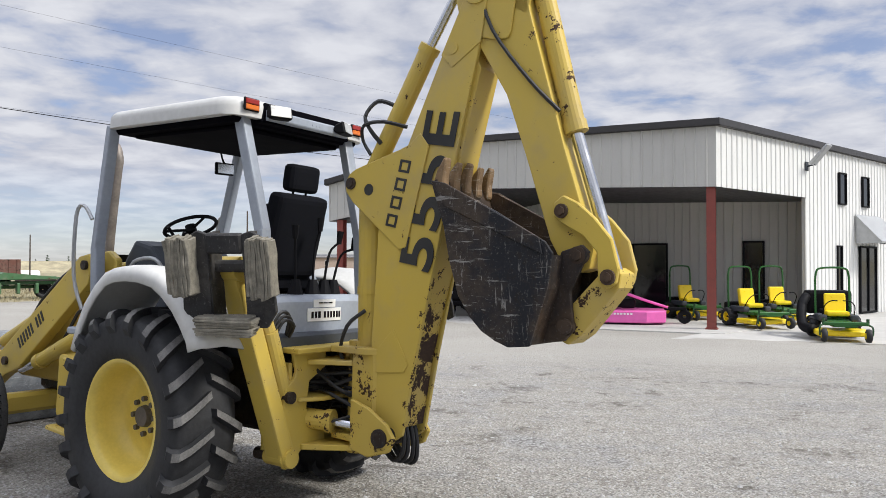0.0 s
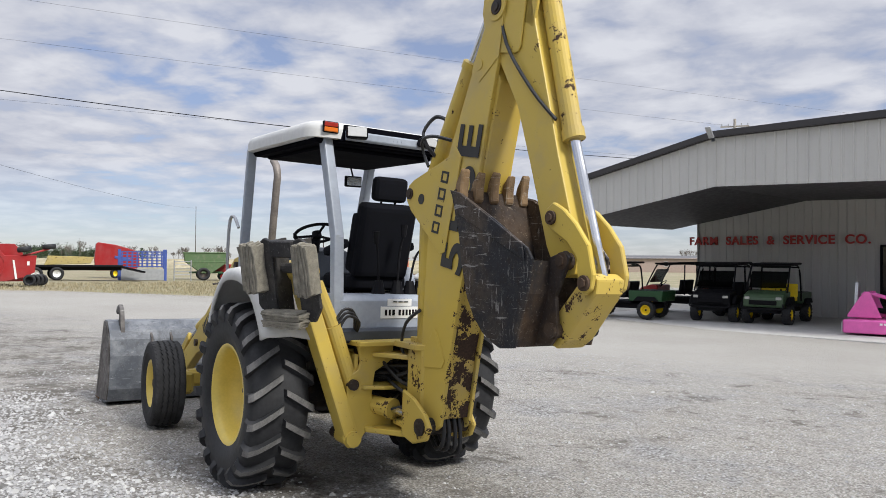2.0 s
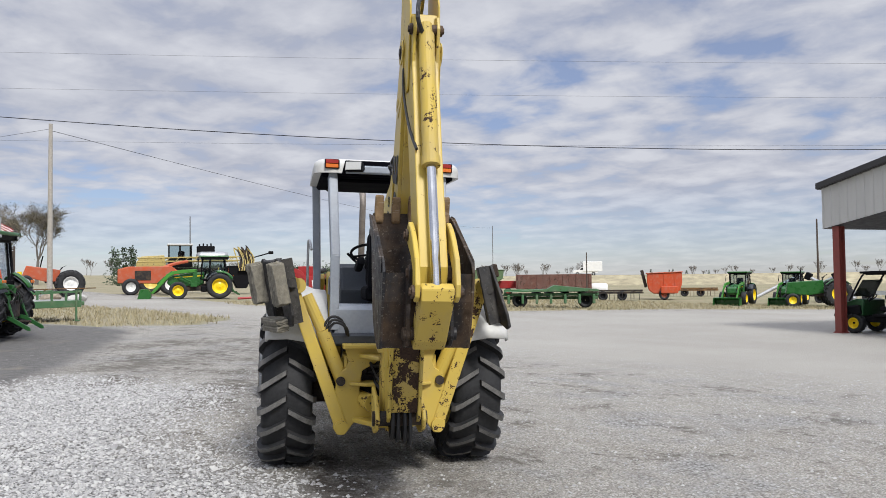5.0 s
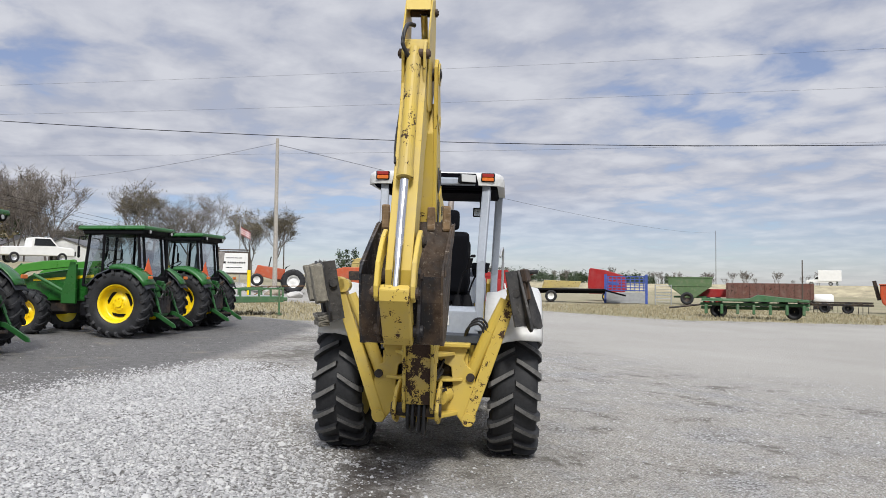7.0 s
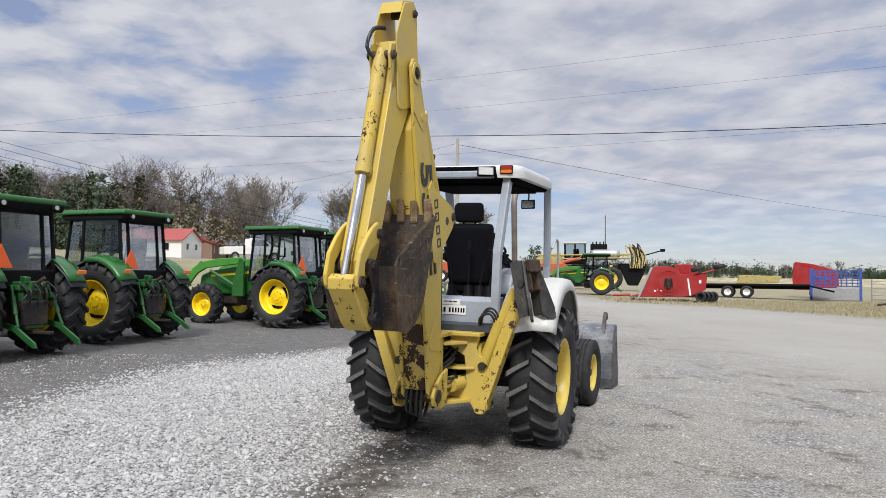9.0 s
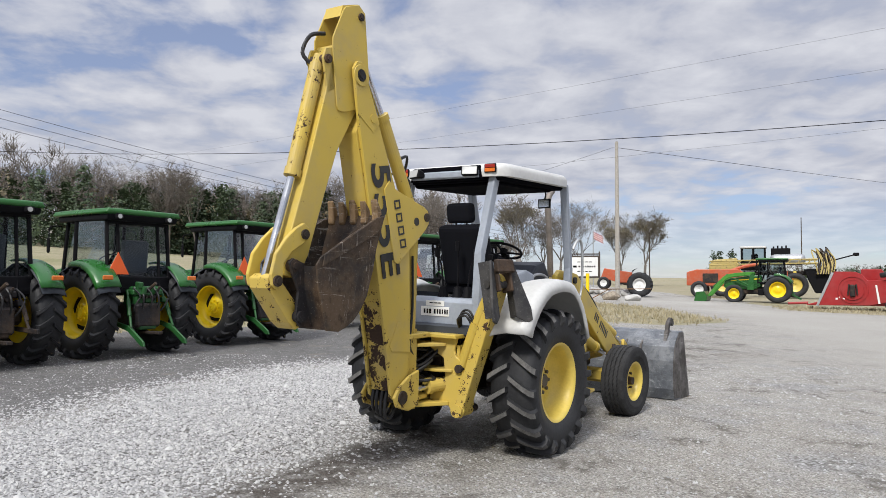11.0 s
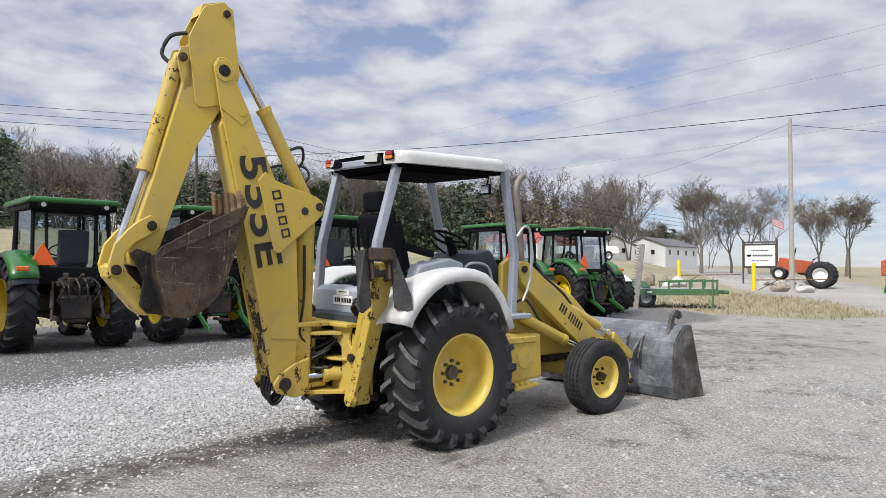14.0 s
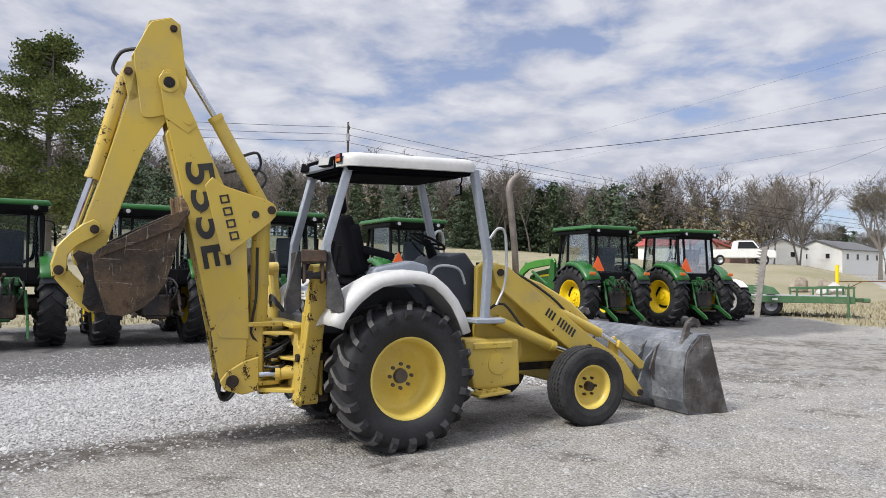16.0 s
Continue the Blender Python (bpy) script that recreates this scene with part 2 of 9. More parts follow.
def chipped(name, paint, under, rough=0.42, amount=0.62, scale=7.0, dust=(0.3, 0.26, 0.2), edge=None):
    """Old paint: faded in patches, chipped to rust, dusty. edge (y, z, slope, width, top): a line along which the paint is worn away below the height top."""
    m = Mat(name, rough)
    m.b.inputs["Specular IOR Level"].default_value = 0.35
    big_n, mid, small = m.noise(1.6, 3), m.noise(scale, 8, 0.65, 0.3), m.noise(scale * 8, 5, 0.6)
    faded = m.mix(m.ramp(big_n, 0.3, 0.7), paint, tuple(min(1, c * 0.86 + 0.03) for c in paint))
    dirty = m.mix(m.ramp(m.noise(3.5, 6, 0.6), 0.5, 0.8, 0, 0.45), faded, dust)
    field = m.math("ADD", m.math("MULTIPLY", mid, 0.7), m.math("MULTIPLY", small, 0.3))
    if edge:
        xyz = m.n("ShaderNodeSeparateXYZ")
        m.link(m.where(), xyz.inputs[0])
        y0, z0, k, width, top = edge
        line = m.math("ADD", m.math("MULTIPLY", m.math("SUBTRACT", xyz.outputs[2], z0), k), y0)
        wear = m.ramp(m.math("SUBTRACT", xyz.outputs[1], line), 0.0, width, 0.17, 0.0)
        field = m.math("ADD", field, m.math("MULTIPLY", wear, m.ramp(xyz.outputs[2], top - 0.5, top, 1.0, 0.18)))
    chip = m.ramp(field, amount, amount + 0.012)
    m.color(m.mix(chip, dirty, m.mix(m.ramp(small, 0.3, 0.7), under, tuple(c * 0.45 for c in under))))
    m.rough(m.ramp(chip, 0, 1, rough, 0.85))
    return m.bump(m.math("SUBTRACT", m.math("MULTIPLY", small, 0.2), m.math("MULTIPLY", chip, 0.6)), 0.35, 0.003).m


def glass(name, tint=(0.75, 0.82, 0.85), gloss=0.6):
    """Thin clear pane: tinted see-through with a mirror gloss that grows at grazing angles."""
    m = bpy.data.materials.new(name)
    m.use_nodes = True
    t = m.node_tree
    t.nodes.clear()
    see, shine, mix_, out = (t.nodes.new(k) for k in ("ShaderNodeBsdfTransparent", "ShaderNodeBsdfGlossy", "ShaderNodeMixShader", "ShaderNodeOutputMaterial"))
    see.inputs[0].default_value = (*tint, 1)
    shine.inputs["Roughness"].default_value = 0.02
    fres, amt = t.nodes.new("ShaderNodeFresnel"), t.nodes.new("ShaderNodeMath")
    fres.inputs[0].default_value = 1.45
    amt.operation = "MULTIPLY"
    amt.inputs[1].default_value = gloss
    t.links.new(fres.outputs[0], amt.inputs[0])
    t.links.new(amt.outputs[0], mix_.inputs[0])
    t.links.new(see.outputs[0], mix_.inputs[1])
    t.links.new(shine.outputs[0], mix_.inputs[2])
    t.links.new(mix_.outputs[0], out.inputs[0])
    return m


M = {}
M["yellow"] = chipped("machine_yellow", (0.56, 0.405, 0.068), (0.085, 0.042, 0.024), 0.42, 0.625, 13.0)
M["yellow_worn"] = chipped("machine_yellow_worn", (0.55, 0.395, 0.07), (0.07, 0.037, 0.022), 0.5, 0.565, 10.0)
M["boom_yellow"] = chipped("boom_yellow", (0.56, 0.405, 0.068), (0.06, 0.032, 0.02), 0.42, 0.655, 11.0, edge=(-1.624, 1.026, -0.1953, 0.12, 1.75))
M["boom_core"] = chipped("boom_core_yellow", (0.53, 0.375, 0.062), (0.06, 0.034, 0.022), 0.5, 0.63, 9.0, edge=(-1.3, 1.0, 0.0, 0.6, 1.65))
M["rim_yellow"] = plain("rim_yellow", (0.66, 0.50, 0.10), 0.42, 0, 0.1)
M["white"] = plain("fender_white", (0.54, 0.54, 0.525), 0.5, 0, 0.1, 3.0)
M["grey"] = plain("machine_grey", (0.29, 0.32, 0.37), 0.45, 0, 0.12, 4.0)
M["dark_grey"] = plain("console_grey", (0.045, 0.052, 0.064), 0.55, 0, 0.15, spec=0.35)
M["black"] = plain("black_plastic", (0.006, 0.006, 0.0075), 0.6, 0, 0.25, spec=0.12)
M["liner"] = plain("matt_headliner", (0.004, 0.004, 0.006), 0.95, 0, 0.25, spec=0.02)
M["rubber"] = plain("tyre_rubber", (0.024, 0.0245, 0.0265), 0.6, 0, 0.4, 4.0, 0.3, 0.3)
M["lug_worn"] = plain("dusty_tread", (0.125, 0.122, 0.118), 0.9, 0, 0.4, 9.0, 0.4, 0.2)
M["cloth"] = plain("seat_cloth", (0.0045, 0.005, 0.0075), 0.95, 0, 0.3, 30, 0.4, 0.15)
M["chrome"] = plain("chrome_rod", (0.62, 0.63, 0.65), 0.16, 1.0, 0.05, 5, 0.03)


def worn_plate(name, base, tone, bright, rough=0.5, scr=0.66, lo=0.42, hi=0.62):
    """Bare or half-painted steel: big stains, rust bloom, fine bright scratches."""
    m = Mat(name, rough)
    m.b.inputs["Specular IOR Level"].default_value = 0.3
    cloud, mid, fine_n = m.noise(3.2, 7, 0.65, 0.4), m.noise(16, 6, 0.65), m.noise(70, 4, 0.6)
    col = m.mix(m.ramp(cloud, lo, hi), base, tone)
    col = m.mix(m.ramp(mid, 0.52, 0.68, 0, 0.8), col, tuple(c * 0.4 for c in tone))
    marks = m.math("MAXIMUM", m.ramp(m.noise(5, 5, 0.7, 0.6, (1, 1.0, 9)), scr, scr + 0.05), m.ramp(m.noise(5, 5, 0.7, 0.6, (1, 8, 1.2)), scr, scr + 0.05))
    marks = m.math("MULTIPLY", marks, m.ramp(cloud, 0.35, 0.55))
    col = m.mix(m.math("MULTIPLY", marks, 0.75), col, bright)
    col = m.mix(m.ramp(fine_n, 0.6, 0.75, 0, 0.35), col, bright)
    m.color(col)
    m.rough(m.ramp(mid, 0.3, 0.7, rough - 0.1, rough + 0.25))
    return m.bump(m.math("ADD", mid, m.math("MULTIPLY", fine_n, 0.4)), 0.35, 0.004).m


M["steel"] = worn_plate("bucket_steel", (0.085, 0.093, 0.108), (0.19, 0.20, 0.215), (0.40, 0.42, 0.44), 0.36, 0.62)
M["dark_steel"] = worn_plate("worn_black_steel", (0.016, 0.015, 0.017), (0.062, 0.042, 0.028), (0.26, 0.25, 0.24), 0.5, 0.68)
M["bucket_black"] = worn_plate("bucket_black", (0.011, 0.012, 0.016), (0.052, 0.038, 0.028), (0.34, 0.33, 0.31), 0.45, 0.60, 0.45, 0.62)
M["rust"] = worn_plate("rusty_steel", (0.055, 0.032, 0.02), (0.21, 0.105, 0.035), (0.33, 0.26, 0.18), 0.75, 0.70, 0.35, 0.6)
M["foot_steel"] = worn_plate("foot_steel", (0.026, 0.026, 0.028), (0.062, 0.058, 0.054), (0.30, 0.29, 0.28), 0.55, 0.66)
M["pin_steel"] = worn_plate("pin_steel", (0.028, 0.021, 0.017), (0.085, 0.052, 0.032), (0.25, 0.2, 0.15), 0.6, 0.7)
M["dusty_rubber"] = plain("dusty_rubber", (0.034, 0.034, 0.035), 0.85, 0, 0.4, 9.0, 0.3, 0.15)
M["bucket_shell"] = worn_plate("bucket_shell", (0.014, 0.013, 0.014), (0.055, 0.034, 0.02), (0.36, 0.31, 0.25), 0.62, 0.66, 0.42, 0.6)
M["bucket_rust"] = worn_plate("bucket_rust", (0.026, 0.021, 0.018), (0.085, 0.056, 0.034), (0.32, 0.29, 0.25), 0.6, 0.62, 0.40, 0.6)
M["side_steel"] = worn_plate("bucket_side_steel", (0.05, 0.043, 0.038), (0.15, 0.14, 0.135), (0.33, 0.32, 0.31), 0.5, 0.62, 0.38, 0.6)
M["tooth"] = worn_plate("worn_tooth", (0.12, 0.075, 0.04), (0.26, 0.17, 0.09), (0.45, 0.40, 0.33), 0.6, 0.6, 0.35, 0.6)
M["hose"] = plain("hose_rubber", (0.014, 0.014, 0.015), 0.5, 0, 0.2)
M["pipe"] = plain("exhaust_pipe", (0.20, 0.175, 0.155), 0.55, 0.4, 0.3)
M["amber"] = plain("amber_lens", (0.62, 0.15, 0.02), 0.2, 0, 0.1)
M["red_lens"] = plain("red_lens", (0.30, 0.02, 0.015), 0.2, 0, 0.1)
M["lens"] = plain("lamp_lens", (0.5, 0.5, 0.48), 0.08, 0.3, 0.05)
M["red_paint"] = chipped("red_paint", (0.33, 0.013, 0.014), (0.12, 0.04, 0.03), 0.4, 0.70, 7.0, (0.17, 0.018, 0.018))
M["orange_paint"] = chipped("orange_paint", (0.46, 0.085, 0.028), (0.12, 0.05, 0.03), 0.5, 0.64)
M["green"] = plain("tractor_green", (0.017, 0.105, 0.018), 0.3, 0, 0.1, 3)
M["dull_green"] = chipped("implement_green", (0.05, 0.14, 0.055), (0.1, 0.06, 0.04), 0.6, 0.6)
M["bright_yellow"] = plain("bright_yellow", (0.85, 0.62, 0.01), 0.35, 0, 0.05)
M["deck_grey"] = plain("weathered_deck", (0.27, 0.28, 0.27), 0.8, 0, 0.25, 4, 0.3)
M["frame_green"] = plain("dark_frame_green", (0.012, 0.06, 0.018), 0.4, 0, 0.1)
M["blue"] = plain("blue_paint", (0.05, 0.09, 0.32), 0.45, 0, 0.12)
M["pink"] = plain("pink_paint", (0.72, 0.13, 0.42), 0.4, 0, 0.08)
M["galv"] = plain("galvanised", (0.42, 0.43, 0.44), 0.45, 0.6, 0.12)
M["brown"] = chipped("brown_box_steel", (0.14, 0.06, 0.045), (0.05, 0.03, 0.02), 0.8, 0.56)
M["wood_pole"] = plain("weathered_pole", (0.36, 0.335, 0.30), 0.9, 0, 0.25, 12, 0.5)
M["dark_pole"] = plain("dark_pole", (0.07, 0.055, 0.045), 0.9, 0, 0.25, 12, 0.5)
M["white_paint"] = plain("white_paint", (0.75, 0.75, 0.73), 0.5, 0, 0.05, 2)
M["sign_red"] = plain("sign_red", (0.42, 0.035, 0.03), 0.5, 0, 0.1)
M["decal_black"] = chipped("black_decal", (0.015, 0.015, 0.015), (0.5, 0.34, 0.04), 0.5, 0.72, 14.0, (0.05, 0.045, 0.03))
M["glass"] = glass("cab_glass", (0.66, 0.72, 0.74))
M["smoked"] = glass("smoked_screen", (0.22, 0.24, 0.25))
M["tinted"] = plain("dark_door_glass", (0.012, 0.013, 0.015), 0.05, 0, 0.1, 2, 0.0)
M["slow_orange"] = plain("slow_sign_orange", (0.80, 0.12, 0.02), 0.4, 0, 0.04)
M["pad"] = plain("laminated_pad", (0.20, 0.185, 0.15), 0.95, 0, 0.35, 25, 0.8)

# ---- ground: one sheet from the yard to the horizon ----
YARD_EDGE = [(-9.6, 45.8), (-15.4, 40), (-18.5, 33), (-20, 29), (-27, 26), (-31, 22.7), (-45, 25), (-60, 25.5), (-300, 32), (-300, 20), (-60, 13.5), (-36, 14),
             (-31, 15.8), (-22, 15.8), (-18.8, 13.5), (-19, 10.3), (-22.5, 8.2), (-20, 3), (-14, -0.6), (-8.6, -4.6), (-2, -9), (10, -20), (60, -30), (60, 62), (-9, 70)]
DARK_EDGE = [(-1, 0.3), (-3.9, 1.2), (-6.3, 2.4), (-8.3, 4.5), (-16.3, 9.7), (-19, 10.3), (-24, 7), (-20, 0), (-8, -8), (4, -12)]
LOOSE_EDGE = [(-1, 0.3), (-3.9, 1.2), (-6.3, 2.4), (-8.6, 5.2), (-6, 6.0), (-3.2, 4.2), (-1, 4.2), (1.0, 3.4), (3.2, 1.4), (4.2, -2), (2, -5), (-1, -1)]
DIRT_EDGE = [(-14, 7.5), (-9, 5.2), (-4, 4.3), (0.2, 3.6), (2.6, 2.6), (3.0, 3.3), (1.6, 4.2), (-0.4, 5.3), (-4.5, 6.2), (-5.5, 8), (-9, 11.5), (-14, 12)]
TRACK_EDGE = [(-2.6, 5.0), (-0.8, 4.15), (0.9, 3.15), (3.4, 1.6), (3.7, 2.1), (1.25, 3.7), (-0.35, 4.6), (-2.4, 5.4)]
LANE_EDGE = [(-78, -25), (-80, 0), (-76, 10), (-67, 18), (-58, 22), (-45, 23), (-31, 22), (-26, 25), (-18, 28), (-14, 38), (-8, 46), (20, 60), (20, 15), (6, 13.5), (-4, 13.5), (-9, 13.4), (-14, 14.5), (-22, 17), (-34, 16.5), (-40, 15.2), (-46.5, 13.2), (-52, 5), (-56, -4), (-62, -25)]


def inside(px, py, poly, soft):
    """How far points lie inside a polygon: 0 outside, 1 inside, soft metres between."""
    dist = np.full(px.shape, 1e9)
    odd = np.zeros(px.shape, bool)
    n = len(poly)
    for i in range(n):
        (ax, ay), (bx, by) = poly[i], poly[(i + 1) % n]
        ex, ey = bx - ax, by - ay
        s = np.clip(((px - ax) * ex + (py - ay) * ey) / (ex * ex + ey * ey), 0, 1)
        dist = np.minimum(dist, np.hypot(px - ax - s * ex, py - ay - s * ey))
        if by != ay:
            cross = ((ay > py) != (by > py)) & (px < ex * (py - ay) / (by - ay) + ax)
            odd ^= cross
    return np.clip(0.5 + np.where(odd, dist, -dist) / soft, 0, 1)


def ground_mesh():
    seg, cx, cy = 264, -1.0, 5.0
    radii = [0.0] + list(0.4 * 1.031 ** np.arange(300))
    V, F = [], []
    for j, r in enumerate(radii[1:]):
        for i in range(seg):
            a = 2 * math.pi * i / seg
            x, y = cx + r * math.cos(a), cy + r * math.sin(a)
            rough = 0.012 * noise.noise((x * 0.9, y * 0.9, 0)) + 0.03 * noise.noise((x * 0.17, y * 0.17, 3)) * min(1, max(0, (r - 5) / 10))
            V.append((x, y, ground_z(x, y) + rough))
    V.append((cx, cy, ground_z(cx, cy)))
    n = len(radii) - 1
    for j in range(n - 1):
        for i in range(seg):
            F.append((j * seg + i, (j + 1) * seg + i, (j + 1) * seg + (i + 1) % seg, j * seg + (i + 1) % seg))
    c = len(V) - 1
    F += [(c, i, (i + 1) % seg) for i in range(seg)]
    me = bpy.data.meshes.new("ground")
    me.from_pydata(V, [], F)
    P = np.array(V)
    wob = np.array([noise.noise((p[0] * 0.5, p[1] * 0.5, 9)) for p in V]) * 0.8
    cover = np.ones((len(V), 4), np.float32)
    cover[:, 0] = 1 - inside(P[:, 0] + wob, P[:, 1] + wob, YARD_EDGE, 1.4)
    cover[:, 1] = inside(P[:, 0] + wob * 0.3, P[:, 1] + wob * 0.3, DARK_EDGE, 0.35)
    cover[:, 2] = inside(P[:, 0] + wob, P[:, 1] + wob, LANE_EDGE, 3.0)
    cover[:, 3] = inside(P[:, 0] + wob * 0.5, P[:, 1] + wob * 0.5, LOOSE_EDGE, 1.2)
    att = me.color_attributes.new("cover", "FLOAT_COLOR", "POINT")
    att.data.foreach_set("color", cover.ravel())
    wear = np.ones((len(V), 4), np.float32)
    wear[:, 0] = inside(P[:, 0] + wob, P[:, 1] + wob, DIRT_EDGE, 1.6)
    wear[:, 1] = inside(P[:, 0] + wob * 0.12, P[:, 1] + wob * 0.12, TRACK_EDGE, 0.22)
    att = me.color_attributes.new("wear", "FLOAT_COLOR", "POINT")
    att.data.foreach_set("color", wear.ravel())
    for p in me.polygons:
        p.use_smooth = True
    return me


def ground_material():
    m = Mat("gravel_yard", 0.95)
    att = m.n("ShaderNodeAttribute")
    att.attribute_name = "cover"
    s = m.n("ShaderNodeSeparateColor")
    m.link(att.outputs["Color"], s.inputs[0])
    grass_f, dark_f, lane_f, loose_f = s.outputs[0], s.outputs[1], s.outputs[2], att.outputs["Alpha"]
    chips = m.n("ShaderNodeSeparateColor")
    m.link(m.voronoi(62.0, "F1", "Color"), chips.inputs[0])
    chip_d = m.voronoi(62.0)
    pebble = m.voronoi(34.0, "F1", "Color")
    pebble_v = m.n("ShaderNodeSeparateColor")
    m.link(pebble, pebble_v.inputs[0])
    stone_d = m.voronoi(34.0)
    coarse, mid, wide = m.noise(7.0, 8, 0.65), m.noise(1.3, 6, 0.6), m.noise(0.22, 5, 0.55)
    streak = m.noise(1.6, 7, 0.7, 0.2, (0.3, 1.5, 1))
    grit = m.noise(160.0, 4, 0.7)
    packed = m.mix(m.ramp(coarse, 0.35, 0.68), (0.33, 0.312, 0.28), (0.50, 0.48, 0.44))
    packed = m.mix(m.ramp(mid, 0.45, 0.7, 0, 0.75), packed, (0.40, 0.372, 0.318))
    packed = m.mix(m.ramp(streak, 0.52, 0.66, 0, 0.42), packed, (0.17, 0.15, 0.125))
    packed = m.mix(m.ramp(chips.outputs[0], 0.62, 0.92, 0, 0.8), packed, (0.58, 0.565, 0.53))
    packed = m.mix(m.ramp(chips.outputs[1], 0.68, 0.95, 0, 0.7), packed, (0.13, 0.118, 0.10))
    packed = m.mix(m.ramp(chip_d, 0.45, 0.75, 0, 0.55), packed, (0.13, 0.12, 0.10))
    loose = m.mix(m.ramp(pebble_v.outputs[0], 0.0, 1.0), (0.28, 0.28, 0.28), (0.51, 0.507, 0.50))
    loose = m.mix(m.ramp(stone_d, 0.42, 0.72, 0, 0.95), loose, (0.09, 0.086, 0.08))
    f_loose = m.math("MULTIPLY", m.ramp(m.noise(1.6, 6, 0.7), 0.18, 0.45), loose_f)
    patch = m.math("MULTIPLY", m.ramp(m.noise(0.8, 7, 0.7), 0.50, 0.64), m.math("SUBTRACT", 1.0, lane_f))
    col = m.mix(m.math("MAXIMUM", f_loose, m.math("MULTIPLY", patch, 0.8)), packed, loose)
    soil = m.ramp(m.math("ADD", m.math("MULTIPLY", m.noise(1.1, 9, 0.75), 0.7), m.math("MULTIPLY", coarse, 0.3)), 0.535, 0.60, 0, 0.75)
    col = m.mix(m.math("MULTIPLY", soil, m.math("SUBTRACT", 1.0, lane_f)), col, (0.085, 0.072, 0.058))
    att2 = m.n("ShaderNodeAttribute")
    att2.attribute_name = "wear"
    s2 = m.n("ShaderNodeSeparateColor")
    m.link(att2.outputs["Color"], s2.inputs[0])
    muddy = m.math("ADD", m.math("MULTIPLY", m.noise(0.9, 8, 0.72), 0.6), m.math("MULTIPLY", coarse, 0.4))
    col = m.mix(m.math("MULTIPLY", s2.outputs[0], m.ramp(muddy, 0.47, 0.56, 0, 0.8)), col, (0.10, 0.088, 0.072))
    churned = m.ramp(m.noise(7.0, 7, 0.7), 0.40, 0.56, 0.25, 0.97)
    col = m.mix(m.math("MULTIPLY", s2.outputs[1], churned), col, (0.075, 0.062, 0.05))
    col = m.mix(m.math("MULTIPLY", lane_f, 0.8), col, m.mix(m.ramp(wide, 0.3, 0.7), (0.36, 0.343, 0.308), (0.45, 0.432, 0.393)))
    dark = m.mix(m.ramp(coarse, 0.3, 0.7), (0.07, 0.068, 0.067), (0.165, 0.16, 0.155))
    dark = m.mix(m.ramp(chips.outputs[2], 0.6, 1.0, 0, 0.5), dark, (0.27, 0.265, 0.255))
    dark = m.mix(m.ramp(mid, 0.6, 0.75, 0, 0.6), dark, (0.27, 0.24, 0.18))
    col = m.mix(m.math("MULTIPLY", dark_f, 0.96), col, dark)
    blade = m.noise(24.0, 6, 0.7, 0.0, (1, 1, 1))
    lawn = m.mix(m.ramp(blade, 0.3, 0.7), (0.245, 0.21, 0.122), (0.42, 0.37, 0.245))
    lawn = m.mix(m.ramp(wide, 0.42, 0.66, 0, 0.65), lawn, (0.165, 0.175, 0.06))
    lawn = m.mix(m.ramp(m.noise(0.012, 5, 0.6), 0.4, 0.6, 0, 0.6), lawn, (0.33, 0.29, 0.195))
    edge = m.ramp(m.math("ADD", grass_f, m.math("MULTIPLY", m.math("SUBTRACT", coarse, 0.5), 0.9)), 0.42, 0.58)
    col = m.mix(edge, col, lawn)
    m.color(m.mix(m.ramp(grit, 0.3, 0.65, 0.0, 0.5), col, m.mix(0.5, col, (0.05, 0.045, 0.04))))
    m.bump(m.math("ADD", m.math("MULTIPLY", m.ramp(stone_d, 0.0, 0.7, 1, 0), 0.6), m.math("ADD", m.math("MULTIPLY", grit, 0.35), m.math("MULTIPLY", coarse, 0.8))), 0.9, 0.028)
    return m.m


M["ground"] = ground_material()
ground = new("ground", ground_mesh())
ground.data.materials.append(M["ground"])
tagged(ground, "grey crushed-limestone yard with dirt patches, asphalt and dry grass", "ground", kind="structure")


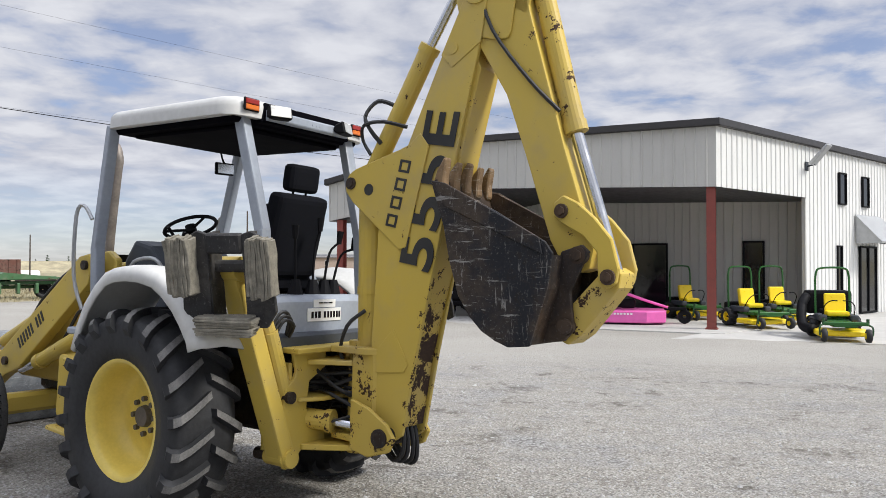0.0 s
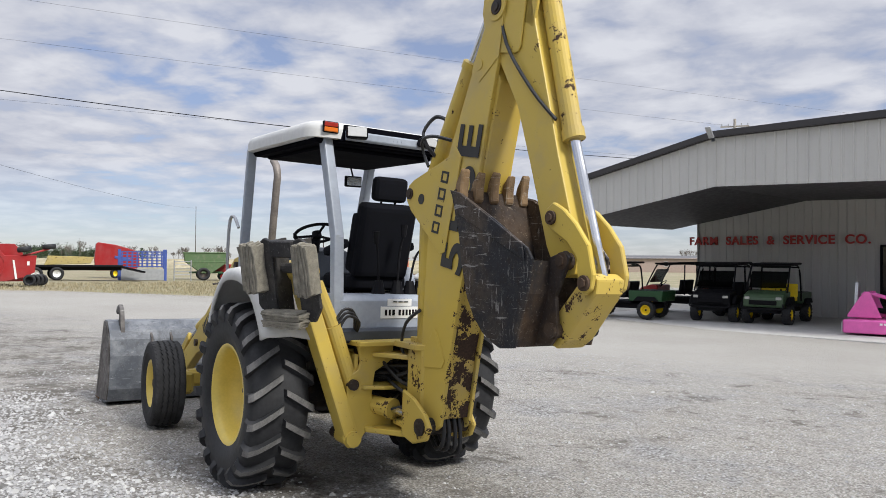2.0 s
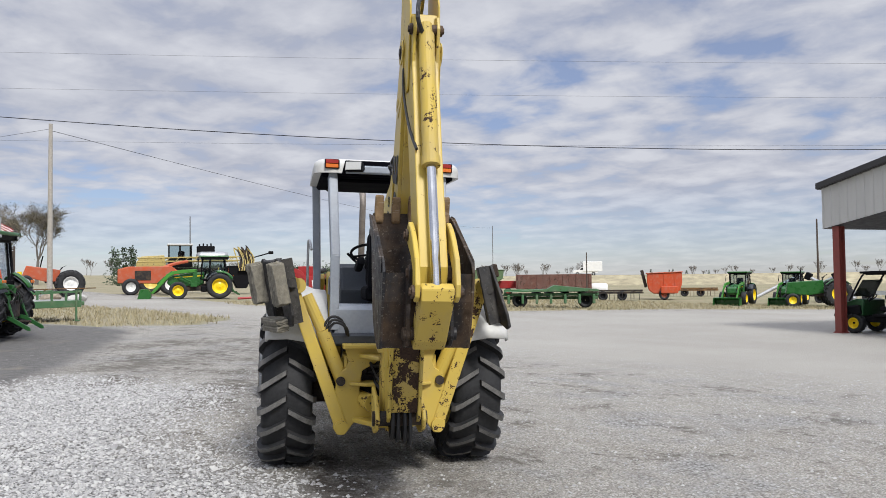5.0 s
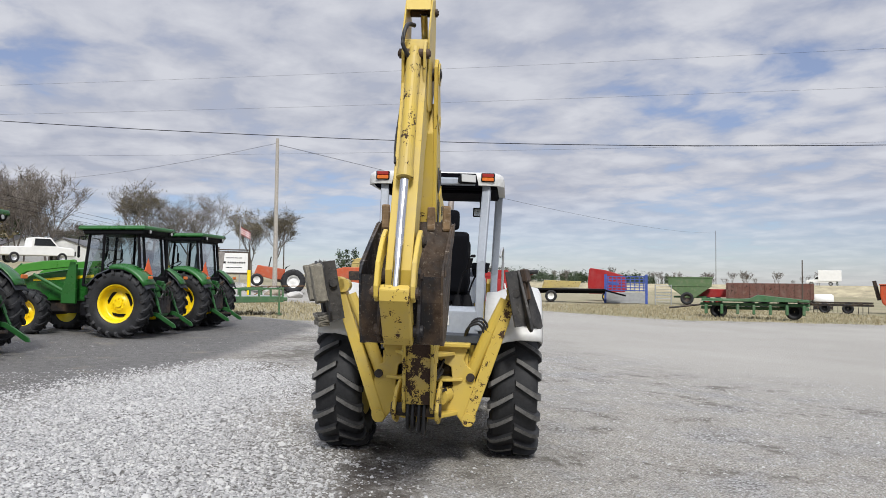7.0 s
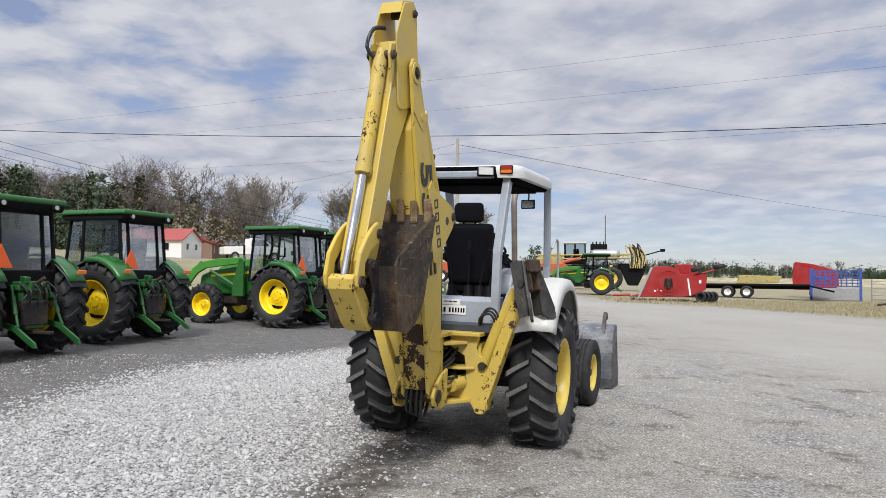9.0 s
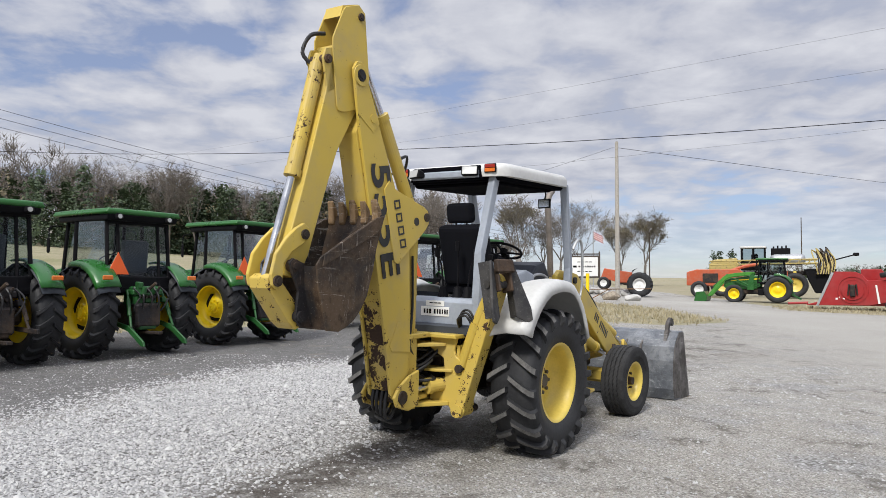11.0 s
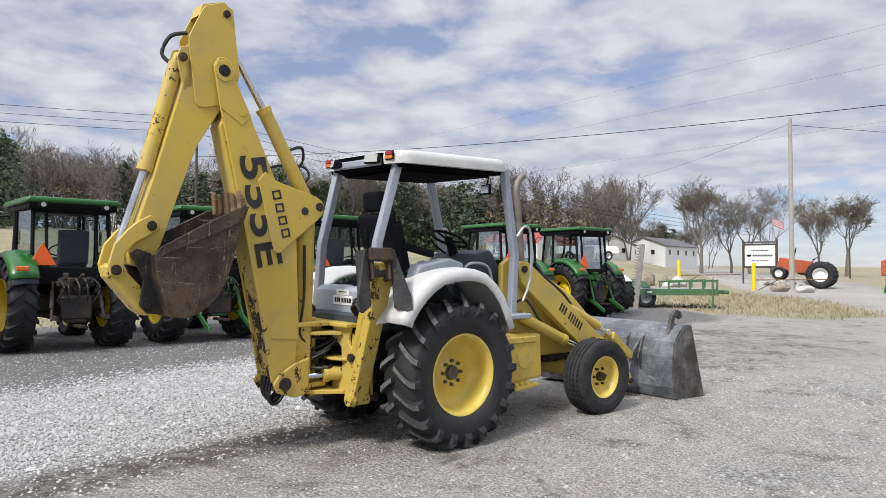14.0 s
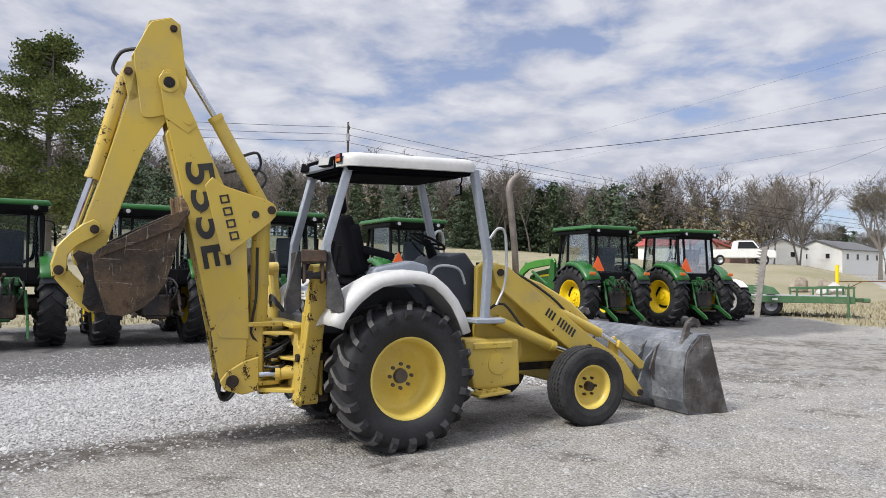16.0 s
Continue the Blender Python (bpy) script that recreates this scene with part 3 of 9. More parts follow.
def stone_field(name, count, region, size, mat, label, keep=None):
    """Loose crushed stones strewn over a stretch of the yard, joined."""
    rng = np.random.default_rng(len(name) + count)
    base = np.array([(1, 0, -0.3), (-0.2, 1, -0.3), (-0.9, -0.5, -0.2), (0.3, -0.9, -0.35), (0.15, 0.1, 0.75), (0.75, 0.6, 0.25), (-0.55, 0.5, 0.45)])
    hull = [(0, 5, 4), (5, 1, 4), (1, 6, 4), (6, 2, 4), (2, 3, 4), (3, 0, 4), (0, 1, 5), (1, 2, 6), (0, 3, 1), (3, 2, 1)]
    x0, y0, x1, y1 = region
    xs, ys = rng.uniform(x0, x1, count * 4), rng.uniform(y0, y1, count * 4)
    if keep is not None:
        ok = rng.random(count * 4) < keep(xs, ys)
        xs, ys = xs[ok], ys[ok]
    xs, ys = xs[:count], ys[:count]
    n = len(xs)
    ang, sc = rng.uniform(0, 6.283, n), size * rng.lognormal(0, 0.38, n)
    flat = rng.uniform(0.45, 0.95, n)
    c, s = np.cos(ang), np.sin(ang)
    V = np.empty((n, 7, 3))
    jit = base[None] * rng.uniform(0.75, 1.25, (n, 7, 3))
    V[:, :, 0] = (jit[:, :, 0] * c[:, None] - jit[:, :, 1] * s[:, None]) * sc[:, None] + xs[:, None]
    V[:, :, 1] = (jit[:, :, 0] * s[:, None] + jit[:, :, 1] * c[:, None]) * sc[:, None] + ys[:, None]
    gz = np.array([ground_z(a, b) + 0.012 * noise.noise((a * 0.9, b * 0.9, 0)) for a, b in zip(xs, ys)])
    V[:, :, 2] = jit[:, :, 2] * (sc * flat)[:, None] + gz[:, None] + (sc * 0.12)[:, None]
    F = (np.array(hull)[None] + (np.arange(n) * 7)[:, None, None]).reshape(-1, 3)
    me = bpy.data.meshes.new(name)
    me.from_pydata(V.reshape(-1, 3).tolist(), [], F.tolist())
    me.materials.append(mat)
    return tagged(new(name, me), label, "gravel", kind="stuff")


def stone_material():
    m = Mat("crushed_limestone", 0.9)
    g = m.n("ShaderNodeNewGeometry")
    n = m.noise(60, 4)
    m.color(m.mix(m.ramp(n, 0.3, 0.7, 0, 0.25), m.mix(g.outputs["Random Per Island"], (0.27, 0.272, 0.276), (0.50, 0.50, 0.49)), (0.34, 0.31, 0.27)))
    return m.bump(n, 0.3, 0.004).m


M["stone"] = stone_material()
stone_field("loose_gravel", 70000, (-9, -5, 5, 7), 0.0125, M["stone"], "pale crushed limestone gravel loose on the yard", lambda x, y: inside(x, y, LOOSE_EDGE, 1.5) * (1 - 0.8 * inside(x, y, TRACK_EDGE, 0.3)))
stone_field("scattered_gravel", 46000, (-8, -2, 10, 15), 0.0085, M["stone"], "scattered small limestone chips on the packed yard", lambda x, y: 1 - 0.7 * inside(x, y, TRACK_EDGE, 0.3))
stone_field("dark_lot_gravel", 2200, (-13, -5, 2, 8), 0.0065, M["stone"], "stray pale gravel on the dark lot by the tractors", lambda x, y: 0.15 + 0.85 * inside(x, y, DARK_EDGE, 1.5))

# ---- dealership building with an open porch ----
SLAB_Z = -0.40
BU = Vector((-0.905, 0.425, 0))
BV = Vector((0.425, 0.905, 0))
BA = Vector((7.75, 21.36, 0))
BUILD = Matrix(((BU.x, BV.x, 0, BA.x), (BU.y, BV.y, 0, BA.y), (0, 0, 1, 0), (0, 0, 0, 1)))
# in this frame: x runs along the porch front away from its near corner, y runs into the building, z up
SIDE = Vector((-0.407, 0.913, 0))


def siding_material(name, col):
    m = Mat(name, 0.45)
    dirt = m.noise(0.8, 6, 0.6, 0.0, (3, 3, 0.6))
    spots = m.noise(14, 5)
    c = m.mix(m.ramp(dirt, 0.4, 0.75, 0, 0.35), col, tuple(v * 0.78 for v in col))
    m.color(m.mix(m.ramp(spots, 0.55, 0.75, 0, 0.15), c, (0.35, 0.33, 0.3)))
    return m.bump(spots, 0.1, 0.003).m


# one siding, two tones: shade is put into the grey, the white is sunlit
M["siding"] = siding_material("ribbed_siding_shaded", (0.49, 0.487, 0.467))
M["siding_white_lit"] = siding_material("white_siding_lit", (0.71, 0.71, 0.695))
M["trim"] = plain("dark_roof_trim", (0.035, 0.033, 0.035), 0.45, 0, 0.12)
M["soffit"] = plain("soffit_metal", (0.045, 0.045, 0.048), 0.6, 0, 0.1)
M["column_red"] = plain("red_oxide_steel", (0.20, 0.045, 0.035), 0.6, 0, 0.15)
M["concrete"] = plain("concrete_slab", (0.44, 0.43, 0.41), 0.85, 0, 0.12, 1.5, 0.2)


def bl(x, y, z):
    return (BA + BU * x + BV * y + Vector((0, 0, z))).to_tuple()


def ribbed(bm, a, b, z0a, z0b, z1a, z1b, thick=0.05, pitch=0.3, out=None):
    """A ribbed sheet wall from plan point a to b; its bottom runs z0a to z0b and its top z1a to z1b. Ribs stand out on the side of out."""
    a, b = Vector(a), Vector(b)
    L = (b - a).length
    d = (b - a) / L
    nrm = Vector((d.y, -d.x, 0))
    if out is not None and nrm.dot(Vector(out)) < 0:
        nrm = -nrm
    n = max(1, round(L / pitch))
    w = L / n
    line = []
    for i in range(n):
        s = i * w
        line += [(s, 0), (s + w * 0.78, 0), (s + w * 0.84, 0.03), (s + w * 0.94, 0.03)]
    line.append((L, 0))
    t = bmesh.new()
    rows = []
    for s, o in line:
        f = s / L
        p = a + d * s
        q, r = p + nrm * o, p - nrm * thick
        lo, hi = z0a + (z0b - z0a) * f, z1a + (z1b - z1a) * f
        rows.append([t.verts.new((q.x, q.y, lo)), t.verts.new((q.x, q.y, hi)), t.verts.new((r.x, r.y, hi)), t.verts.new((r.x, r.y, lo))])
    for p, q in zip(rows, rows[1:]):
        for k in range(4):
            t.faces.new((p[k], p[(k + 1) % 4], q[(k + 1) % 4], q[k]))
    t.faces.new(rows[0]), t.faces.new(rows[-1])
    return add(bm, t)


KINK, LEFT = 7.55, 13.05
front_out = (-BV.x, -BV.y, 0)
back_y = 7.2
wall_end = 11.9
side_dir = BU * SIDE.x + BV * SIDE.y
side_out = Vector((side_dir.y, -side_dir.x, 0))
s0, s1 = 5.75, 16.5
P0 = Vector(bl(0, 0, 0))
P1 = P0 + side_dir * s0
P2 = P0 + side_dir * s1
b = B()
# front faces take the greyed tone, the sun-facing side takes the white
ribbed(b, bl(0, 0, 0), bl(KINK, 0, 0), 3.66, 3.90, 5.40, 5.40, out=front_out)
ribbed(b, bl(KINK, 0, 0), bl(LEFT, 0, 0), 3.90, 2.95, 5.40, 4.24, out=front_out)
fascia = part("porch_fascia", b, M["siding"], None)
tagged(fascia, "ribbed metal fascia over the porch, white siding greyed for shade", "fascia", kind="structure")
b = B()
ribbed(b, P0.to_tuple(), P1.to_tuple(), 3.66, 3.66, 5.40, 5.40, out=side_out)
tagged(part("porch_fascia", b, M["siding_white_lit"], None), "white ribbed metal fascia on the porch side", "fascia", kind="structure")
b = B()
ribbed(b, P1.to_tuple(), P2.to_tuple(), SLAB_Z - 0.1, SLAB_Z - 0.1, 5.40, 5.40, thick=0.15, out=side_out)
wall_side = tagged(part("wall_side", b, M["siding_white_lit"], None), "white ribbed metal side wall of the building", "wall", kind="structure")
b = B()
corner = P0 + side_dir * (back_y / SIDE.y)
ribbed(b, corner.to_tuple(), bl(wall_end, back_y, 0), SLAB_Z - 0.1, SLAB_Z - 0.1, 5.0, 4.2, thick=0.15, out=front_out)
wall_porch = tagged(part("wall_porch", b, M["siding"], None), "ribbed metal wall behind the porch, greyed for the porch shade", "wall", kind="structure")
b = B()
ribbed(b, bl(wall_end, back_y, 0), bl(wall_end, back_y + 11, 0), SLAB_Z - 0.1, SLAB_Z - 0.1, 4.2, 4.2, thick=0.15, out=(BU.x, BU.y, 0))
tagged(part("wall_far_side", b, M["siding"], None), "ribbed metal end wall, greyed as the side away from the sun", "wall", kind="structure")
# a return wall closes the porch between its back wall and the side wall
b = B()
pts = [P1, corner]
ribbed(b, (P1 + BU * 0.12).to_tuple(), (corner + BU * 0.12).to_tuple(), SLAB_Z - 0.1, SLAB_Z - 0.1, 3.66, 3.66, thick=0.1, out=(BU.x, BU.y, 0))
tagged(part("wall_return", b, M["siding"], None), "ribbed wall that closes the porch end, shade put into its grey", "wall", kind="structure")
# soffit and roof follow the bend of the front
b = B()
q3, q4 = Vector(bl(LEFT, back_y + 11, 0)), P2
rows = []
for (x, zb) in ((0.0, 3.70), (KINK, 3.94), (LEFT, 2.99)):
    far = corner if x == 0 else Vector(bl(min(x, LEFT), back_y, 0))
    near = Vector(bl(x, 0.03, 0))
    rows.append([(near.x, near.y, zb), (far.x, far.y, zb)])
grid_of(b, rows, 0.05)
b_keep = b
b = B()
ribbed(b, bl(LEFT - 0.05, 0.1, 0), bl(LEFT - 0.05, back_y, 0), 2.95, 2.95, 4.22, 4.22, out=(BU.x, BU.y, 0))
tagged(part("porch_fascia", b, M["siding"], None), "ribbed fascia at the low porch end, its grey standing for shade", "fascia", kind="structure")
b = b_keep
soffit = tagged(part("ceiling", b, M["soffit"], None), "dark grey metal porch soffit", "ceiling", kind="structure")
b = B()
rows = []
for (x, zt) in ((-0.12, 5.46), (KINK, 5.46), (LEFT + 0.12, 4.30)):
    far = P2 if x < 0 else Vector(bl(x, back_y + 11, 0))
    near = Vector(bl(x, -0.1, 0))
    rows.append([(near.x, near.y, zt), (far.x, far.y, zt)])
grid_of(b, rows, 0.08)
tagged(part("roof", b, M["trim"], None), "dark low metal roof", "roof", kind="structure")
b = B()
for (xa, za), (xb, zb) in (((-0.1, 5.40), (KINK, 5.40)), ((KINK, 5.40), (LEFT + 0.1, 4.24))):
    prism(b, [(0, 0), (0, 0.17), (0.16, 0.19), (0.16, 0.0)], 0, 1, "x")
    t_verts = b.verts[-8:]
    for v in t_verts:
        f = v.co.x
        p = Vector(bl(xa + (xb - xa) * f, 0, 0)) + Vector(front_out) * v.co.y
        v.co = Vector((p.x, p.y, za + (zb - za) * f + v.co.z))
pa, pb = P0 - side_dir * 0.1, P2
prism(b, [(0, 0), (0, 0.17), (0.16, 0.19), (0.16, 0.0)], 0, 1, "x")
for v in b.verts[-8:]:
    p = pa.lerp(pb, v.co.x) + side_out * v.co.y
    v.co = Vector((p.x, p.y, 5.40 + v.co.z))
tagged(part("trim", b, M["trim"], None), "dark brown metal roof-edge trim and gutter", "trim", kind="structure")
# columns
for i, (x, y, top) in enumerate(((0.16, 0.2, 3.66), (LEFT - 0.42, 0.2, 3.0))):
    col_m = Matrix.Translation(bl(x, y, SLAB_Z)) @ BUILD.to_3x3().to_4x4()
    st = thing("porch_column", col_m, "red-oxide steel column that carries the porch roof", "column", "porch columns")
    b = B()
    h = top - SLAB_Z
    for o in (-0.12, 0.12):
        box(b, (0, o, h / 2), (0.24, 0.018, h))
    box(b, (0, 0, h / 2), (0.018, 0.222, h))
    part("shaft", b, M["column_red"], st)
    b = B()
    box(b, (0, 0, 0.012), (0.34, 0.34, 0.024), bev=0.004)
    for sx in (-0.13, 0.13):
        for sy in (-0.14, 0.14):
            rod(b, (sx, sy, 0.02), (sx, sy, 0.06), 0.014, seg=6)
    part("base_plate", b, M["column_red"], st)
# slab and apron
b = B()
sl = [(-0.3, -1.0), (LEFT + 0.3, -1.0), (LEFT + 0.3, back_y + 0.1), (-3.4, back_y + 0.1), (-2.7, 5.2)]
prism(b, [(bl(x, y, 0)[0], bl(x, y, 0)[1]) for x, y in sl], SLAB_Z - 0.35, SLAB_Z, "z", bev=0.01)
tagged(part("pavement", b, M["concrete"], None), "pale concrete porch slab", "slab", kind="structure")
b = B()
ap = [(-0.32, 1.0), (1.2, -3.9), (-4.0, -1.8), (-16, 4.0), (-16, 16), (-5.5, 12.0)]
prism(b, [(bl(x, y, 0)[0], bl(x, y, 0)[1]) for x, y in ap], SLAB_Z - 0.4, SLAB_Z - 0.02, "z", bev=0.01)
tagged(part("pavement", b, M["concrete"], None), "pale concrete apron in front of the building", "slab", kind="structure")
# glazed double door, single door, side windows
def framed_glass(name, m, w, h, panes, label, deep=0.08, fr=0.07):
    st = thing(name, m, label, "door" if "door" in name else "window", kind="structure")
    b = B()
    for sx in (-1, 1):
        box(b, (sx * (w / 2 - fr / 2), 0, h / 2), (fr, deep, h), bev=0.006)
    for zc_ in (fr / 2, h - fr / 2):
        box(b, (0, 0, zc_), (w - 2 * fr, deep, fr), bev=0.006)
    for i in range(1, panes):
        box(b, (-w / 2 + w * i / panes, 0, h / 2), (fr * 1.2, deep, h - 2 * fr), bev=0.006)
    part("frame", b, M["black"], st)
    for i in range(panes):
        b = B()
        pw = (w - 2 * fr) / panes
        box(b, (-w / 2 + fr + pw * (i + 0.5), 0.01, h / 2), (pw - 0.02, 0.012, h - 2 * fr))
        part("pane", b, M["tinted"], st)
    return st


def on_wall(x, y, z, turn=0.0):
    return Matrix.Translation(bl(x, y, z)) @ pose(0, 0, 0, 0, 0, math.degrees(math.atan2(BU.y, BU.x)) + 180 + turn)


framed_glass("door_1", on_wall(3.72, back_y - 0.09, SLAB_Z + 0.004), 2.62, 2.62, 2, "black framed double glass entrance doors, shut")
framed_glass("door_2", on_wall(-0.62, back_y - 0.09, SLAB_Z + 0.004), 0.75, 2.68, 1, "narrow black framed glass door in the porch wall, shut")
side_turn = math.degrees(math.atan2(side_dir.y, side_dir.x))
for i, (s, z, w, h) in enumerate(((8.6, 3.55, 0.62, 1.15), (10.7, 3.55, 0.62, 1.15), (8.3, 0.35, 0.42, 1.75))):
    p = P0 + side_dir * s + side_out * 0.05
    framed_glass("window_%d" % (i + 1), Matrix.Translation((p.x, p.y, z)) @ pose(0, 0, 0, 0, 0, side_turn), w, h, 1, "dark framed window in the white side wall", fr=0.05)
p = P0 + side_dir * 10.9 + side_out * 0.05
framed_glass("door_3", Matrix.Translation((p.x, p.y, SLAB_Z)) @ pose(0, 0, 0, 0, 0, side_turn), 1.6, 2.5, 2, "dark glazed side entrance doors under an awning")
aw = thing("awning", Matrix.Translation((p.x, p.y, 2.2)) @ pose(0, 0, 0, 0, 0, side_turn), "galvanised metal awning over the side entrance", "awning")
b = B()
prism(b, [(0, 1.0), (0, 1.06), (-0.9, 0.06), (-0.9, 0.0)], -1.2, 1.2, "x")
part("canopy", b, M["galv"], aw)
for sx in (-1.15, 1.15):
    b = B()
    prism(b, [(0, 0.0), (0, 1.0), (-0.88, 0.0)], sx - 0.015, sx + 0.015, "x")
    part("bracket", b, M["galv"], aw)
# lettering on the porch wall, each letter standing off the siding
def letters(text, size, material, m, parent=None, depth=0.03, spacing=1.0, name="letter"):
    c = bpy.data.curves.new("text", "FONT")
    c.body, c.size, c.extrude, c.space_character, c.align_x, c.align_y = text, size, depth, spacing, "CENTER", "CENTER"
    c.offset = size * 0.022
    o = bpy.data.objects.new("text", c)
    me = bpy.data.meshes.new_from_object(o)
    bpy.data.objects.remove(o)
    bpy.data.curves.remove(c)
    # every character becomes a part of its own
    t = bmesh.new()
    t.from_mesh(me)
    bpy.data.meshes.remove(me)
    seen, spans = set(), []
    for v0 in t.verts:
        if v0.index in seen:
            continue
        todo, isle = [v0], []
        seen.add(v0.index)
        while todo:
            v = todo.pop()
            isle.append(v)
            for e in v.link_edges:
                w = e.other_vert(v)
                if w.index not in seen:
                    seen.add(w.index)
                    todo.append(w)
        spans.append((min(v.co.x for v in isle), max(v.co.x for v in isle), isle))
    spans.sort(key=lambda q: q[0])
    glyphs = []
    for x0, x1, isle in spans:
        if glyphs and x0 < glyphs[-1][0] - 0.002:
            glyphs[-1][0] = max(x1, glyphs[-1][0])
            glyphs[-1][1].extend(isle)
        else:
            glyphs.append([x1, list(isle)])
    for right, verts in glyphs:
        ids = {v.index: i for i, v in enumerate(verts)}
        me = bpy.data.meshes.new(name)
        me.from_pydata([v.co.to_tuple() for v in verts], [], [[ids[v.index] for v in f.verts] for f in t.faces if f.verts[0].index in ids])
        me.materials.append(material)
        ob = new(name, me)
        ob.parent, ob.matrix_basis = parent, m
    t.free()


sgn = on_wall(8.75, back_y - 0.1, 2.42) @ pose(0, 0, 0, 90, 0, 0)
wall_sign = thing("wall_sign", sgn, "red raised sign letters on the porch wall", "sign")
letters("FARM  SALES  &  SERVICE  CO.", 0.46, M["sign_red"], Matrix(), wall_sign, 0.03, 1.12, "letter")
# two flood lamps
fl = thing("flood_lamp", Matrix.Translation((P1 + side_out * 0.05 + Vector((0, 0, 4.7))).to_tuple()) @ pose(0, 0, 0, 0, 0, side_turn), "grey flood lamp on a wall bracket", "lamp", "flood lamps")
b = B()
rod(b, (0, 0, 0), (0, -0.25, 0.05), 0.03)
box(b, (0, 0.02, 0), (0.2, 0.05, 0.3), bev=0.01)
part("bracket", b, M["dark_grey"], fl)
b = B()
prism(b, [(-0.2, 0.0), (-0.75, 0.62), (-0.68, 0.68), (-0.12, 0.12)], -0.17, 0.17, "x", bev=0.02)
part("head", b, M["galv"], fl)
copy_thing(fl, Matrix.Translation(bl(KINK, -0.12, 5.35)) @ pose(0, 0, 0, 0, 0, math.degrees(math.atan2(BU.y, BU.x)) + 180) @ Matrix.Scale(0.5, 4))

# ---- wheels, used by every vehicle ----


def tread_lugs(R, half, n, turn, sign, height=0.04, width=0.045, drop=0.05):
    """One lug mesh for a chevron tread; it is copied round the tyre."""
    t = bmesh.new()
    st = [(0.01, R), (half * 0.35, R), (half * 0.68, R - 0.006), (half * 0.93, R - 0.025), (half * 1.03, R - drop), (half * 1.05, R - drop * 1.9)]
    rows = []
    for i, (s, r) in enumerate(st):
        a = turn * s / R
        w = width * (1.0 + 0.35 * i / 5)
        out = min(i, 4) / 4 * 0.02
        h = height if i < 4 else height * 0.7
        ring = []
        for (dr, da, dx) in ((-0.015, -0.62, -0.01), (h, -0.42, out), (h, 0.42, out), (-0.015, 0.62, -0.01)):
            ang = a + da * w / r
            ring.append(t.verts.new((sign * (s + dx), (r + dr) * math.cos(ang), (r + dr) * math.sin(ang))))
        rows.append(ring)
    for p, q in zip(rows, rows[1:]):
        for k in range(3):
            face = t.faces.new((p[k], p[k + 1], q[k + 1], q[k]))
            face.material_index = 1 if k == 1 and p is not rows[-2] else 0
    t.faces.new(rows[0]), t.faces.new(rows[-1])
    return t


WHEELS = {}


